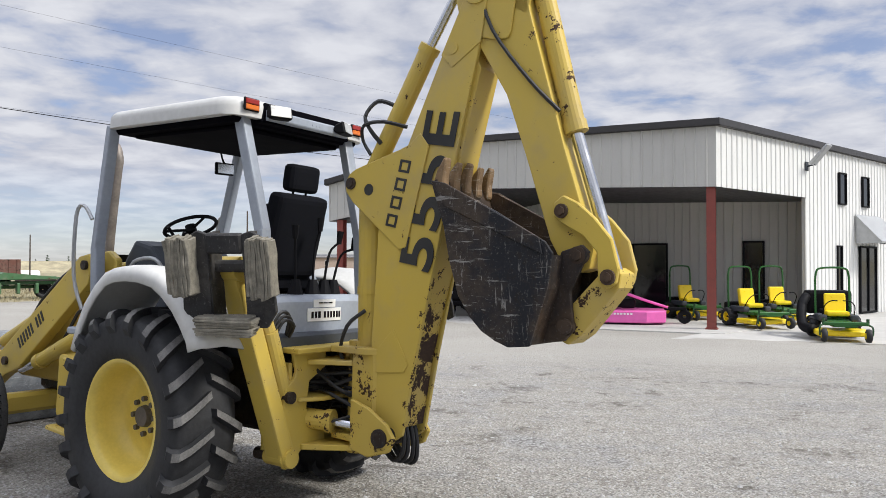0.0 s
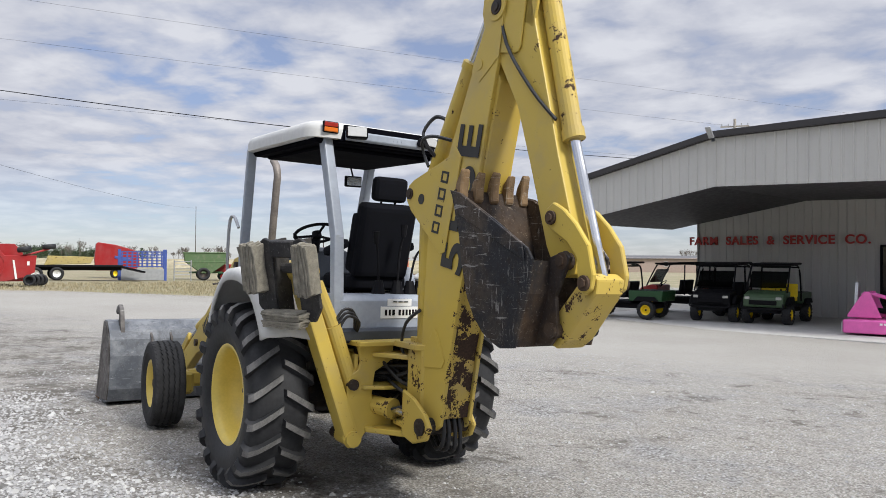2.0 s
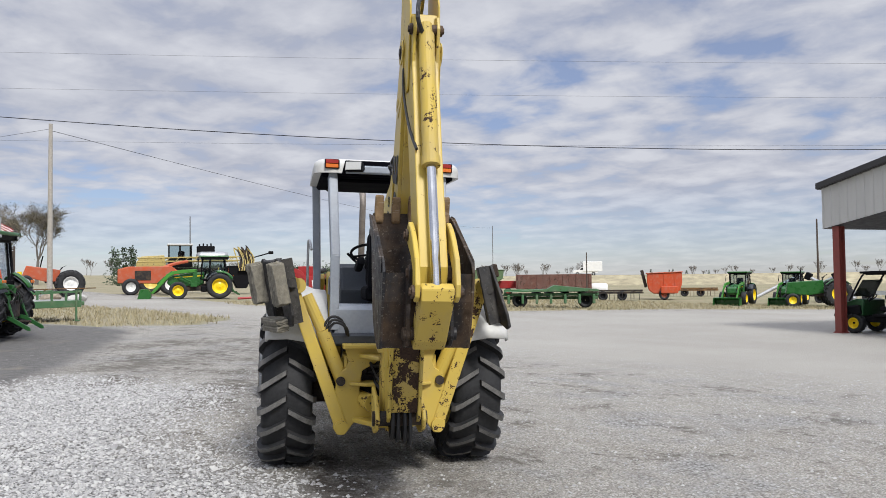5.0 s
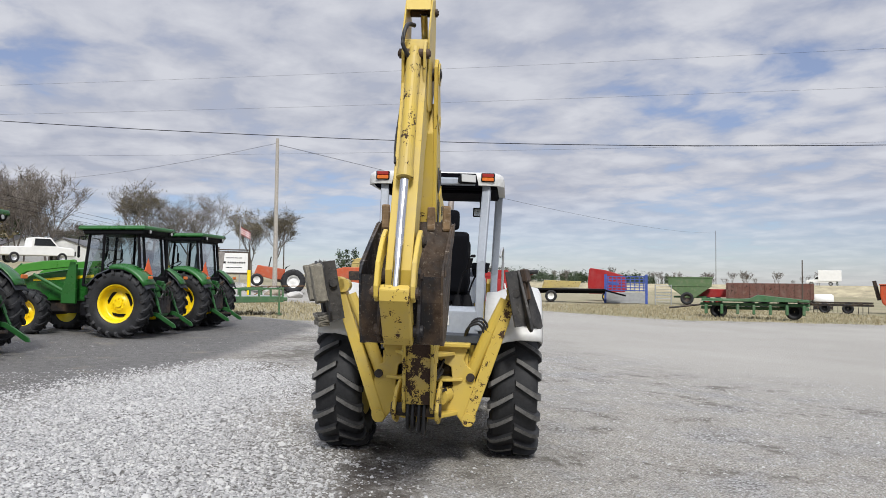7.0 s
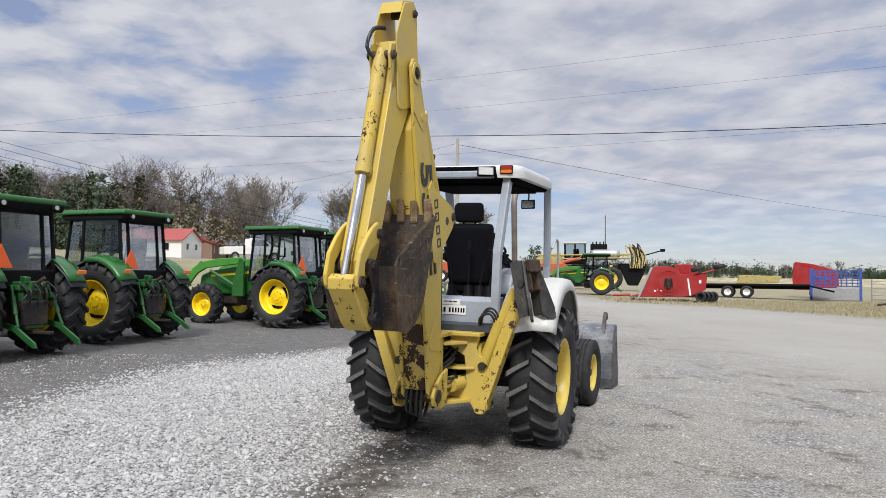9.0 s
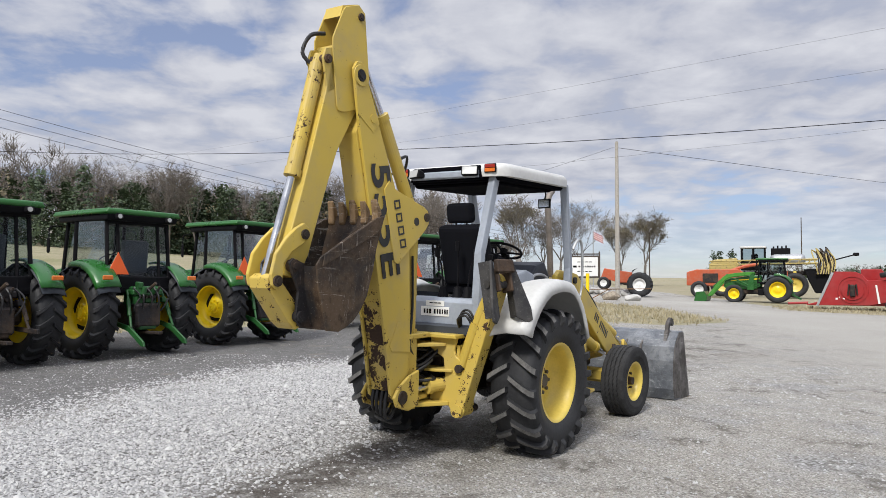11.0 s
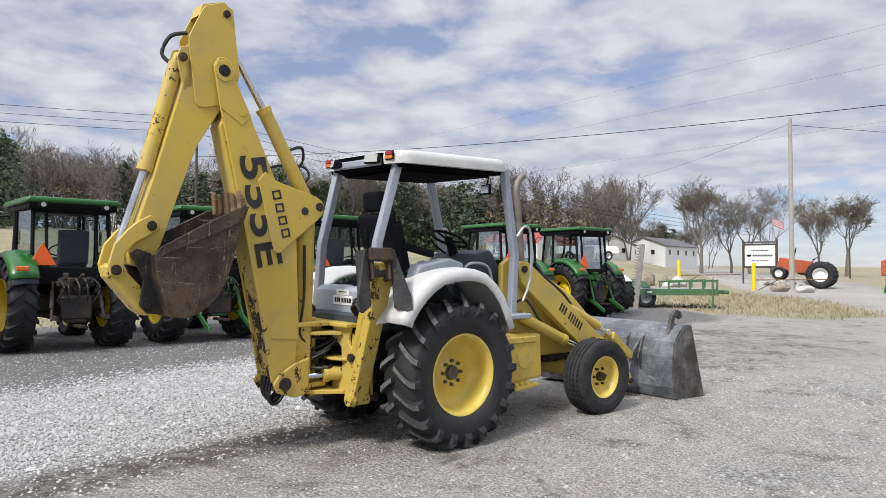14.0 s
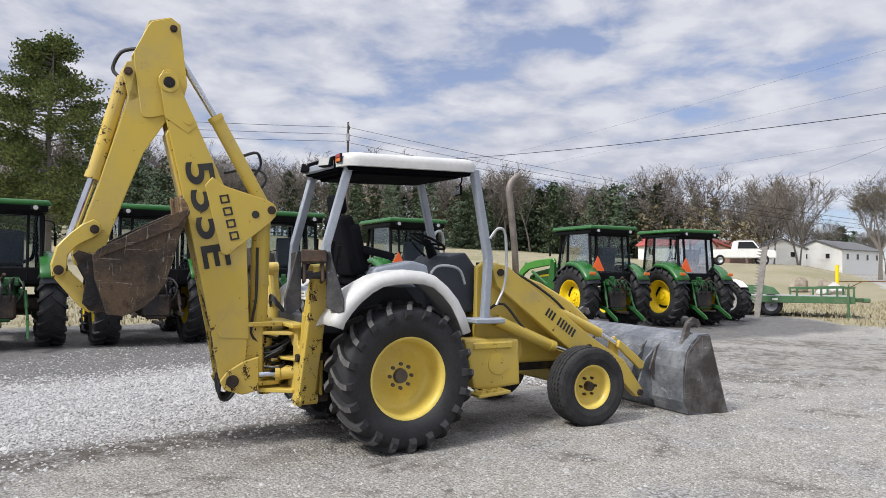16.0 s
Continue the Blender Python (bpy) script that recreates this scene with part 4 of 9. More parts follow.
def lug_wheel(parent, m, side, R, half, rim_r, n, rim_mat, lugs_apart=True, name="tyre", lug_mat=None, hub_mat=None, deep=0.05, turn=0.62, height=0.04, width=0.045):
    """A tractor wheel: tyre, chevron lugs, dished rim, hub with nuts. side +1: its outer face looks to +x."""
    r = R - height
    key = (side, R, half, rim_r, n, rim_mat.name, (hub_mat or M["grey"]).name, deep, turn, height, width)
    if not lugs_apart and key in WHEELS:
        tyre = new(name, WHEELS[key][0])
        tyre.parent, tyre.matrix_basis = parent, m
        for nm, me in (("rim", WHEELS[key][1]), ("hub", WHEELS[key][2])):
            new(nm, me).parent = tyre
        return tyre
    b = B()
    lathe(b, [(rim_r, -half * 0.85), (rim_r + (r - rim_r) * 0.4, -half), (r * 0.90, -half), (r * 0.965, -half * 0.9), (r * 0.995, -half * 0.6), (r, 0), (r * 0.995, half * 0.6), (r * 0.965, half * 0.9),
              (r * 0.90, half), (rim_r + (r - rim_r) * 0.4, half), (rim_r, half * 0.85)], 48)
    if not lugs_apart:
        for sign in (-1, 1):
            for i in range(n):
                a = 2 * math.pi * (i + (0.5 if sign > 0 else 0)) / n
                t = tread_lugs(r, half, n, turn, sign, height, width)
                t.transform(Matrix.Rotation(a, 4, "X"))
                add(b, t)
    tyre = part(name, b, M["rubber"], parent, "black tractor tyre with chevron lugs" if lugs_apart else "", smooth=not lugs_apart and False, m=m)
    for p in tyre.data.polygons[:48 * 11]:
        p.use_smooth = True
    if lugs_apart:
        for sign in (-1, 1):
            me = mesh_of(tread_lugs(r, half, n, turn, sign, height, width), "lug")
            me.materials.append(M["rubber"])
            me.materials.append(lug_mat or M["lug_worn"])
            for i in range(n):
                ob = new("lug", me)
                ob.parent = tyre
                ob.matrix_basis = Matrix.Rotation(2 * math.pi * (i + (0.5 if sign > 0 else 0)) / n, 4, "X")
    b = B()
    prof = [(rim_r + 0.015, half * 0.86), (rim_r - 0.012, half * 0.86), (rim_r - 0.03, half * 0.62), (rim_r * 0.90, half * 0.35), (rim_r * 0.86, -deep + 0.02), (rim_r * 0.74, -deep), (rim_r * 0.42, -deep + 0.015),
            (rim_r * 0.36, -deep + 0.05), (rim_r * 0.05, -deep + 0.05), (rim_r * 0.05, -deep), (rim_r * 0.7, -half * 0.5), (rim_r + 0.01, -half * 0.86)]
    lathe(b, [(q, x * side) for q, x in prof], 40, closed=False)
    rim = part("rim", b, rim_mat, tyre, smooth=True)
    b = B()
    rod(b, ((-deep + 0.04) * side, 0, 0), ((-deep + 0.085) * side, 0, 0), rim_r * 0.2, rim_r * 0.17, seg=16)
    hub = part("hub", b, hub_mat or M["grey"], tyre)
    if lugs_apart:
        b = B()
        rod(b, ((-deep + 0.04) * side, 0, 0), ((-deep + 0.075) * side, 0, 0), 0.017, seg=6)
        first = part("wheel_nut", b, hub_mat or M["grey"], tyre)
        for i in range(8):
            a = 2 * math.pi * i / 8
            nut = first if i == 0 else new("wheel_nut", first.data)
            nut.parent = tyre
            nut.matrix_basis = Matrix.Translation((0, rim_r * 0.30 * math.cos(a), rim_r * 0.30 * math.sin(a)))
    WHEELS[key] = (tyre.data, rim.data, hub.data)
    return tyre


def rib_wheel(parent, m, side, R, half, rim_r, rim_mat, name="front_tyre", ribs=5, zig=0.007):
    """A steering wheel's tyre with zigzag ribs."""
    t = bmesh.new()
    seg = 90
    prof = [(rim_r, -half * 0.8, 0), (rim_r + (R - rim_r) * 0.4, -half, 0), (R * 0.88, -half, 0), (R * 0.96, -half * 0.92, 0)]
    w = 1.7 * half / ribs
    for k in range(ribs):
        x0 = -0.85 * half + k * w
        prof += [(R * 0.985 if k in (0, ribs - 1) else R, x0 + 0.007, 1), (R * 0.985 if k in (0, ribs - 1) else R, x0 + w - 0.007, 1)]
        if k < ribs - 1:
            prof += [(R - 0.014, x0 + w - 0.004, 1), (R - 0.014, x0 + w + 0.004, 1)]
    prof += [(R * 0.96, half * 0.92, 0), (R * 0.88, half, 0), (rim_r + (R - rim_r) * 0.4, half, 0), (rim_r, half * 0.8, 0)]
    rings = []
    for r, x, z in prof:
        rings.append([t.verts.new((x + (zig if i % 2 else -zig) * z, r * math.cos(2 * math.pi * i / seg), r * math.sin(2 * math.pi * i / seg))) for i in range(seg)])
    for j in range(len(rings)):
        p, q = rings[j], rings[(j + 1) % len(rings)]
        for i in range(seg):
            t.faces.new((p[i], p[(i + 1) % seg], q[(i + 1) % seg], q[i]))
    tyre = part(name, t, M["dusty_rubber"], parent, "dusty ribbed front tyre", m=m)
    b = B()
    prof = [(rim_r + 0.012, half * 0.82), (rim_r - 0.01, half * 0.82), (rim_r * 0.88, half * 0.4), (rim_r * 0.82, 0.02), (rim_r * 0.6, 0.0), (rim_r * 0.4, 0.03), (rim_r * 0.05, 0.03), (rim_r * 0.05, -0.02), (rim_r, -half * 0.8)]
    lathe(b, [(q, x * side) for q, x in prof], 36, closed=False)
    part("rim", b, rim_mat, tyre, smooth=True)
    b = B()
    rod(b, (0.02 * side, 0, 0), (0.09 * side, 0, 0), rim_r * 0.24, rim_r * 0.2, seg=14)
    part("hub", b, M["pin_steel"], tyre)
    for i in range(6):
        a = 2 * math.pi * i / 6
        b = B()
        rod(b, (0.02 * side, rim_r * 0.42 * math.cos(a), rim_r * 0.42 * math.sin(a)), (0.055 * side, rim_r * 0.42 * math.cos(a), rim_r * 0.42 * math.sin(a)), 0.014, seg=6)
        part("wheel_nut", b, M["pin_steel"], tyre)
    return tyre


# ---- the backhoe loader ----
M["hub_rust"] = plain("hub_steel", (0.10, 0.085, 0.07), 0.6, 0.3, 0.3, 8)
MAC = YARD @ pose(-1.388, 5.361, 0.0, 0, 0, 55)
hoe = thing("backhoe_loader", MAC, "old yellow backhoe loader with white fenders and open canopy, on gravel", "backhoe loader")

for sgn_ in (-1, 1):
    lug_wheel(hoe, pose(0.785 if sgn_ > 0 else -0.815, -0.07, 0.652), sgn_, 0.665, 0.207, 0.355, 20, M["rim_yellow"], name="rear_tyre", hub_mat=M["hub_rust"])
    rib_wheel(hoe, pose(0.80 if sgn_ > 0 else -0.92, 2.03, 0.43, 0, 0, -3), sgn_, 0.40, 0.14, 0.215, M["rim_yellow"])


def fender(s):
    b = B()
    arc = [(-0.80, 1.13), (-0.78, 1.19), (-0.71, 1.29), (-0.625, 1.385), (-0.51, 1.475), (-0.40, 1.535), (-0.24, 1.568), (-0.08, 1.577), (0.06, 1.565), (0.163, 1.535), (0.28, 1.45), (0.39, 1.333), (0.47, 1.20), (0.535, 1.04)]
    rows = []
    for i, (y, z) in enumerate(arc):
        cy, cz = -0.10, 0.9
        d = Vector((y - cy, z - cz)).normalized()
        rows.append([(s * 0.50, y, z - 0.07), (s * 0.60, y, z - 0.06), (s * 0.70, y, z - 0.02), (s * 0.82, y, z), (s * 0.93, y, z - 0.004), (s * 0.975, y - d.x * 0.014, z - d.y * 0.014),
                     (s * 0.992, y - d.x * 0.045, z - d.y * 0.045), (s * 1.0, y - d.x * 0.10, z - d.y * 0.10)])
    grid_of(b, rows, -0.018 * s)
    return part("fender", b, M["white"], hoe, "weathered white plastic fender", smooth=True)


for s in (-1, 1):
    fender(s)
    b = B()
    prism(b, [(-0.74, 1.02), (-0.70, 1.20), (-0.3, 1.44), (0.1, 1.42), (0.45, 1.02)], s * 0.49, s * 0.51, "x")
    part("fender_liner", b, M["dark_grey"], hoe)

# chassis, engine, axles
b = B()
box(b, (0, 0.75, 0.78), (0.56, 3.0, 0.5), bev=0.03)
box(b, (0, -0.1, 0.655), (1.3, 0.26, 0.26), bev=0.06)
part("chassis", b, M["dark_steel"], hoe)
b = B()
box(b, (0, 2.07, 0.46), (1.42, 0.14, 0.16), bev=0.03)
for s in (-1, 1):
    box(b, (s * 0.70, 2.07, 0.42), (0.12, 0.2, 0.22), bev=0.03)
part("front_axle", b, M["yellow"], hoe)
b = B()
prism(b, [(0.98, 0.98), (0.98, 1.60), (1.36, 1.59), (1.80, 1.46), (2.2, 1.26), (2.46, 1.06), (2.52, 0.62), (1.02, 0.62)], -0.34, 0.34, "x", bev=0.05, seg=3)
part("hood", b, M["yellow"], hoe, "yellow engine hood")
b = B()
box(b, (0, -0.05, 1.12), (1.0, 1.5, 0.1), bev=0.02)
part("platform", b, M["dark_grey"], hoe)

# rear control console and decals
b = B()
prism(b, [(-0.73, 1.15), (-0.73, 1.36), (-0.69, 1.40), (-0.42, 1.40), (-0.38, 1.12), (-0.6, 1.1)], -0.45, 0.45, "x", bev=0.015, seg=2)
part("rear_console", b, M["grey"], hoe, "grey rear control console")
b = B()
box(b, (0.03, -0.734, 1.275), (0.31, 0.006, 0.085), bev=0.002)
box(b, (0.03, -0.734, 1.348), (0.20, 0.006, 0.05))
decal = part("decal", b, M["white_paint"], hoe, "white decal plate")
for x0, w in ((-0.125, 0.035), (-0.085, 0.03), (-0.045, 0.04), (0.02, 0.035), (0.06, 0.03), (0.095, 0.03), (0.13, 0.03), (0.165, 0.03), (0.195, 0.025)):
    b = B()
    box(b, (x0 * 0.78 + 0.015, -0.739, 1.275), (w * 0.5, 0.004, 0.042))
    part("mark", b, M["black"], decal)
for i in range(3):
    b = B()
    box(b, (-0.01 + i * 0.045, -0.739, 1.352), (0.035, 0.004, 0.008))
    part("mark", b, M["black"], decal)
for i, (x, h, lean) in enumerate(((-0.03, 0.36, -0.05), (0.13, 0.42, 0.02), (0.24, 0.34, 0.10), (0.33, 0.30, 0.16))):
    b = B()
    rod(b, (x, -0.52, 1.40), (x, -0.52, 1.50), 0.055, 0.03, seg=10)
    tube(b, [(x, -0.52, 1.48), (x + lean * 0.4, -0.53, 1.55 + h * 0.4), (x + lean, -0.56, 1.42 + h)], 0.009, 6)
    rod(b, (x + lean, -0.56, 1.41 + h), (x + lean * 1.1, -0.565, 1.50 + h), 0.018, 0.026, seg=8)
    part("control_lever", b, M["black"], hoe)

# front dash, steering
b = B()
prism(b, [(0.50, 1.16), (0.42, 1.50), (0.66, 1.72), (0.86, 1.765), (0.985, 1.61), (0.975, 1.16)], -0.33, 0.33, "x", bev=0.03, seg=2)
part("dash", b, M["dark_grey"], hoe, "dark grey dash pod")
b = B()
prism(b, [(-0.28, 1.42), (-0.18, 1.60), (0.20, 1.67), (0.35, 1.63), (0.40, 1.42)], 0.26, 0.47, "x", bev=0.02, seg=2)
part("side_console", b, M["grey"], hoe)
b = B()
rod(b, (-0.03, 0.78, 1.45), (-0.03, 0.63, 1.83), 0.07, 0.045, seg=12)
part("steering_column", b, M["black"], hoe)
b = B()
wm = Matrix.Translation((-0.03, 0.61, 1.87)) @ Matrix.Rotation(radians(-24), 4, "X")
prof = [(0.19 + 0.014 * math.cos(a), 0.014 * math.sin(a)) for a in [2 * math.pi * i / 8 for i in range(8)]]
lathe(b, prof, 32, wm @ Matrix.Rotation(radians(90), 4, "Y"))
for k in range(3):
    a = 2 * math.pi * k / 3 + 0.5
    rod(b, wm @ Vector((0, 0, -0.02)), wm @ Vector((0.18 * math.cos(a), 0.18 * math.sin(a), 0)), 0.011, seg=6)
rod(b, wm @ Vector((0, 0, -0.04)), wm @ Vector((0, 0, 0.015)), 0.04, seg=12)
part("steering_wheel", b, M["black"], hoe, "black three-spoke steering wheel")
b = B()
tube(b, [(-0.1, 0.62, 1.72), (-0.2, 0.58, 1.80), (-0.26, 0.56, 1.86)], 0.012, 6)
part("shuttle_lever", b, M["black"], hoe)
for s in (-1, 1):
    b = B()
    tube(b, [(s * 0.36, 0.42, 1.50), (s * 0.40, 0.50, 1.62), (s * 0.42, 0.72, 1.60), (s * 0.42, 0.80, 1.45)], 0.014, 8)
    part("grab_rail", b, M["galv"], hoe)

# seat
sx = 0.09
b = B()
box(b, (sx, -0.08, 1.27), (0.36, 0.36, 0.28), bev=0.03)
for i in range(5):
    box(b, (sx, -0.08, 1.19 + i * 0.05), (0.40, 0.40, 0.02), bev=0.008)
part("seat_base", b, M["black"], hoe)
b = B()
box(b, (sx, -0.06, 1.48), (0.50, 0.50, 0.13), bev=0.05, seg=3)
part("seat_cushion", b, M["cloth"], hoe)
b = B()
box(b, (sx, -0.35, 1.80), (0.47, 0.14, 0.58), (15, 0, 0), bev=0.055, seg=3)
for o in (-0.2, 0.2):
    box(b, (sx + o, -0.29, 1.78), (0.09, 0.12, 0.46), (15, 0, 0), bev=0.04, seg=2)
part("seat_back", b, M["cloth"], hoe, "black cloth seat back")
b = B()
box(b, (sx, -0.43, 2.19), (0.28, 0.11, 0.19), (8, 0, 0), bev=0.05, seg=3)
for o in (-0.06, 0.06):
    rod(b, (sx + o, -0.40, 2.03), (sx + o, -0.425, 2.15), 0.008, seg=6)
part("headrest", b, M["cloth"], hoe)
for s in (-1, 1):
    b = B()
    box(b, (sx + s * 0.29, -0.13, 1.74), (0.07, 0.34, 0.07), (-12, 0, 0), bev=0.025, seg=2)
    part("armrest", b, M["cloth"], hoe)

# canopy on four posts
cx = 0.0
b = B()
t = bmesh.new()
bmesh.ops.create_cube(t, size=1.0)
bmesh.ops.scale(t, vec=(1.27, 1.40, 0.12), verts=t.verts)
vert_e = [e for e in t.edges if abs(e.verts[0].co.z - e.verts[1].co.z) > 0.05]
bmesh.ops.bevel(t, geom=vert_e, offset=0.15, segments=4, profile=0.5, affect="EDGES")
top_e = [e for e in t.edges if all(v.co.z > 0.05 for v in e.verts) and len(e.link_faces) == 2 and e.calc_face_angle(0) > 0.5]
bmesh.ops.bevel(t, geom=top_e, offset=0.065, segments=4, profile=0.5, affect="EDGES")
t.transform(pose(cx, 0.135, 2.58, 1.2, 0, 0))
for v in t.verts:
    if v.co.z > 2.6:
        v.co.z += 0.035 * (1 - ((v.co.x - cx) / 0.65) ** 2) * (1 - ((v.co.y - 0.135) / 0.75) ** 2)
add(b, t)
roof_part = part("canopy_roof", b, M["white"], hoe, "weathered white fibreglass canopy roof", smooth=True)
roof_part.data.set_sharp_from_angle(angle=radians(38))
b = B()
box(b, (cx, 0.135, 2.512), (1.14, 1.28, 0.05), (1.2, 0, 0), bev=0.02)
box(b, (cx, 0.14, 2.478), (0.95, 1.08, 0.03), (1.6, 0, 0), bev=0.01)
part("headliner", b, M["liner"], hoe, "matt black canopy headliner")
# a black panel on the uncut rear roof edge stands for the shaded recess between its white corners; a grey beam with two
# lamps sits before it
b = B()
prism(b, [(-0.405, 2.485), (-0.375, 2.612), (0.375, 2.612), (0.405, 2.485)], -0.572, -0.50, "y", bev=0.006)
rear_panel = part("rear_roof_panel", b, M["liner"], hoe, "black panel standing for the shaded recess in the rear roof edge")
b = B()
prism(b, [(-0.585, 2.498), (-0.60, 2.512), (-0.60, 2.56), (-0.578, 2.572), (-0.56, 2.56), (-0.56, 2.50)], -0.37, 0.37, "x", bev=0.004)
for k in range(-1, 2):
    rod(b, (0.05 + 0.035 * k, -0.60, 2.535), (0.05 + 0.035 * k, -0.604, 2.535), 0.007, seg=8)
part("lamp_beam", b, M["grey"], rear_panel, "grey steel lamp beam")
for s in (-1, 1):
    lm = Matrix.Translation((cx + s * 0.30, -0.615, 2.548)) @ pose(0, 0, 0, -14, 0, s * 22)
    b = B()
    prism(b, [(-0.035, -0.045), (-0.035, 0.045), (0.03, 0.033), (0.055, 0.0), (0.03, -0.033)], -0.078, 0.078, "x", bev=0.01)
    lamp = part("work_lamp", b, M["black"], hoe, "black rectangular work lamp", m=lm)
    b = B()
    box(b, (0, -0.037, 0), (0.135, 0.006, 0.072), bev=0.002)
    part("lens", b, M["lens"], lamp)
    b = B()
    box(b, (cx + s * 0.485, -0.569, 2.578), (0.125, 0.018, 0.082), bev=0.008)
    tail = part("tail_lamp", b, M["black"], hoe, "tail lamp set in the white roof corner")
    b = B()
    box(b, (cx + s * 0.485, -0.579, 2.56), (0.105, 0.012, 0.032), bev=0.004)
    part("lens", b, M["amber"], tail, "amber lens")
    b = B()
    box(b, (cx + s * 0.485, -0.579, 2.596), (0.105, 0.012, 0.032), bev=0.004)
    part("lens", b, M["red_lens"], tail, "red lens")


def square_post(name, pts, w):
    b = B()
    for a, c in zip(pts, pts[1:]):
        a, c = Vector(a), Vector(c)
        L = (c - a).length
        t = bmesh.new()
        bmesh.ops.create_cube(t, size=1.0)
        bmesh.ops.scale(t, vec=(w, w, L + 0.02), verts=t.verts)
        bevel(t, 0.012, 2)
        q = (c - a).to_track_quat("Z", "Y").to_matrix().to_4x4()
        t.transform(Matrix.Translation((a + c) / 2) @ q @ pose(0, 0, 0, 0, 0, 0))
        add(b, t)
    return part(name, b, M["grey"], hoe, "grey square-tube canopy post")


for s in (-1, 1):
    square_post("canopy_post", [(cx + s * 0.475, -0.47, 2.51), (cx + s * 0.45, -0.66, 1.80), (cx + s * 0.45, -0.70, 1.20)], 0.075)
    square_post("canopy_post", [(cx + s * 0.57, 0.79, 2.55), (cx + s * 0.54, 0.99, 1.70), (cx + s * 0.54, 0.96, 1.10)], 0.075)
    b = B()
    tube(b, [(s * 0.60, 0.97, 1.90), (s * 0.62, 1.05, 2.0), (s * 0.63, 1.13, 1.93), (s * 0.63, 1.14, 1.5), (s * 0.61, 1.05, 1.25)], 0.014, 8)
    part("grab_handle", b, M["galv"], hoe)
    b = B()
    box(b, (s * 0.56, 0.95, 1.10), (0.24, 0.34, 0.05), bev=0.01)
    part("post_foot", b, M["grey"], hoe)
b = B()
box(b, (0.37, 0.74, 2.37), (0.16, 0.03, 0.10), (0, 0, -12), bev=0.012, seg=2)
tube(b, [(0.37, 0.74, 2.41), (0.37, 0.77, 2.46), (0.36, 0.78, 2.52)], 0.008, 6)
mirror = part("rear_view_mirror", b, M["black"], hoe)
b = B()
box(b, (0.372, 0.723, 2.37), (0.135, 0.004, 0.075), (0, 0, -12))
part("mirror_glass", b, M["chrome"], mirror)
b = B()
tube(b, [(-0.02, 1.72, 1.40), (-0.02, 1.69, 1.8), (-0.02, 1.62, 2.32), (-0.02, 1.60, 2.45), (-0.02, 1.635, 2.55), (-0.02, 1.72, 2.62)], 0.036, 14)
part("exhaust_pipe", b, M["pipe"], hoe, "rusty steel exhaust stack with a curved end", smooth=True)
b = B()
rod(b, (-0.13, 1.40, 1.52), (-0.13, 1.40, 1.66), 0.11, 0.12, seg=18)
part("air_cap", b, M["black"], hoe)

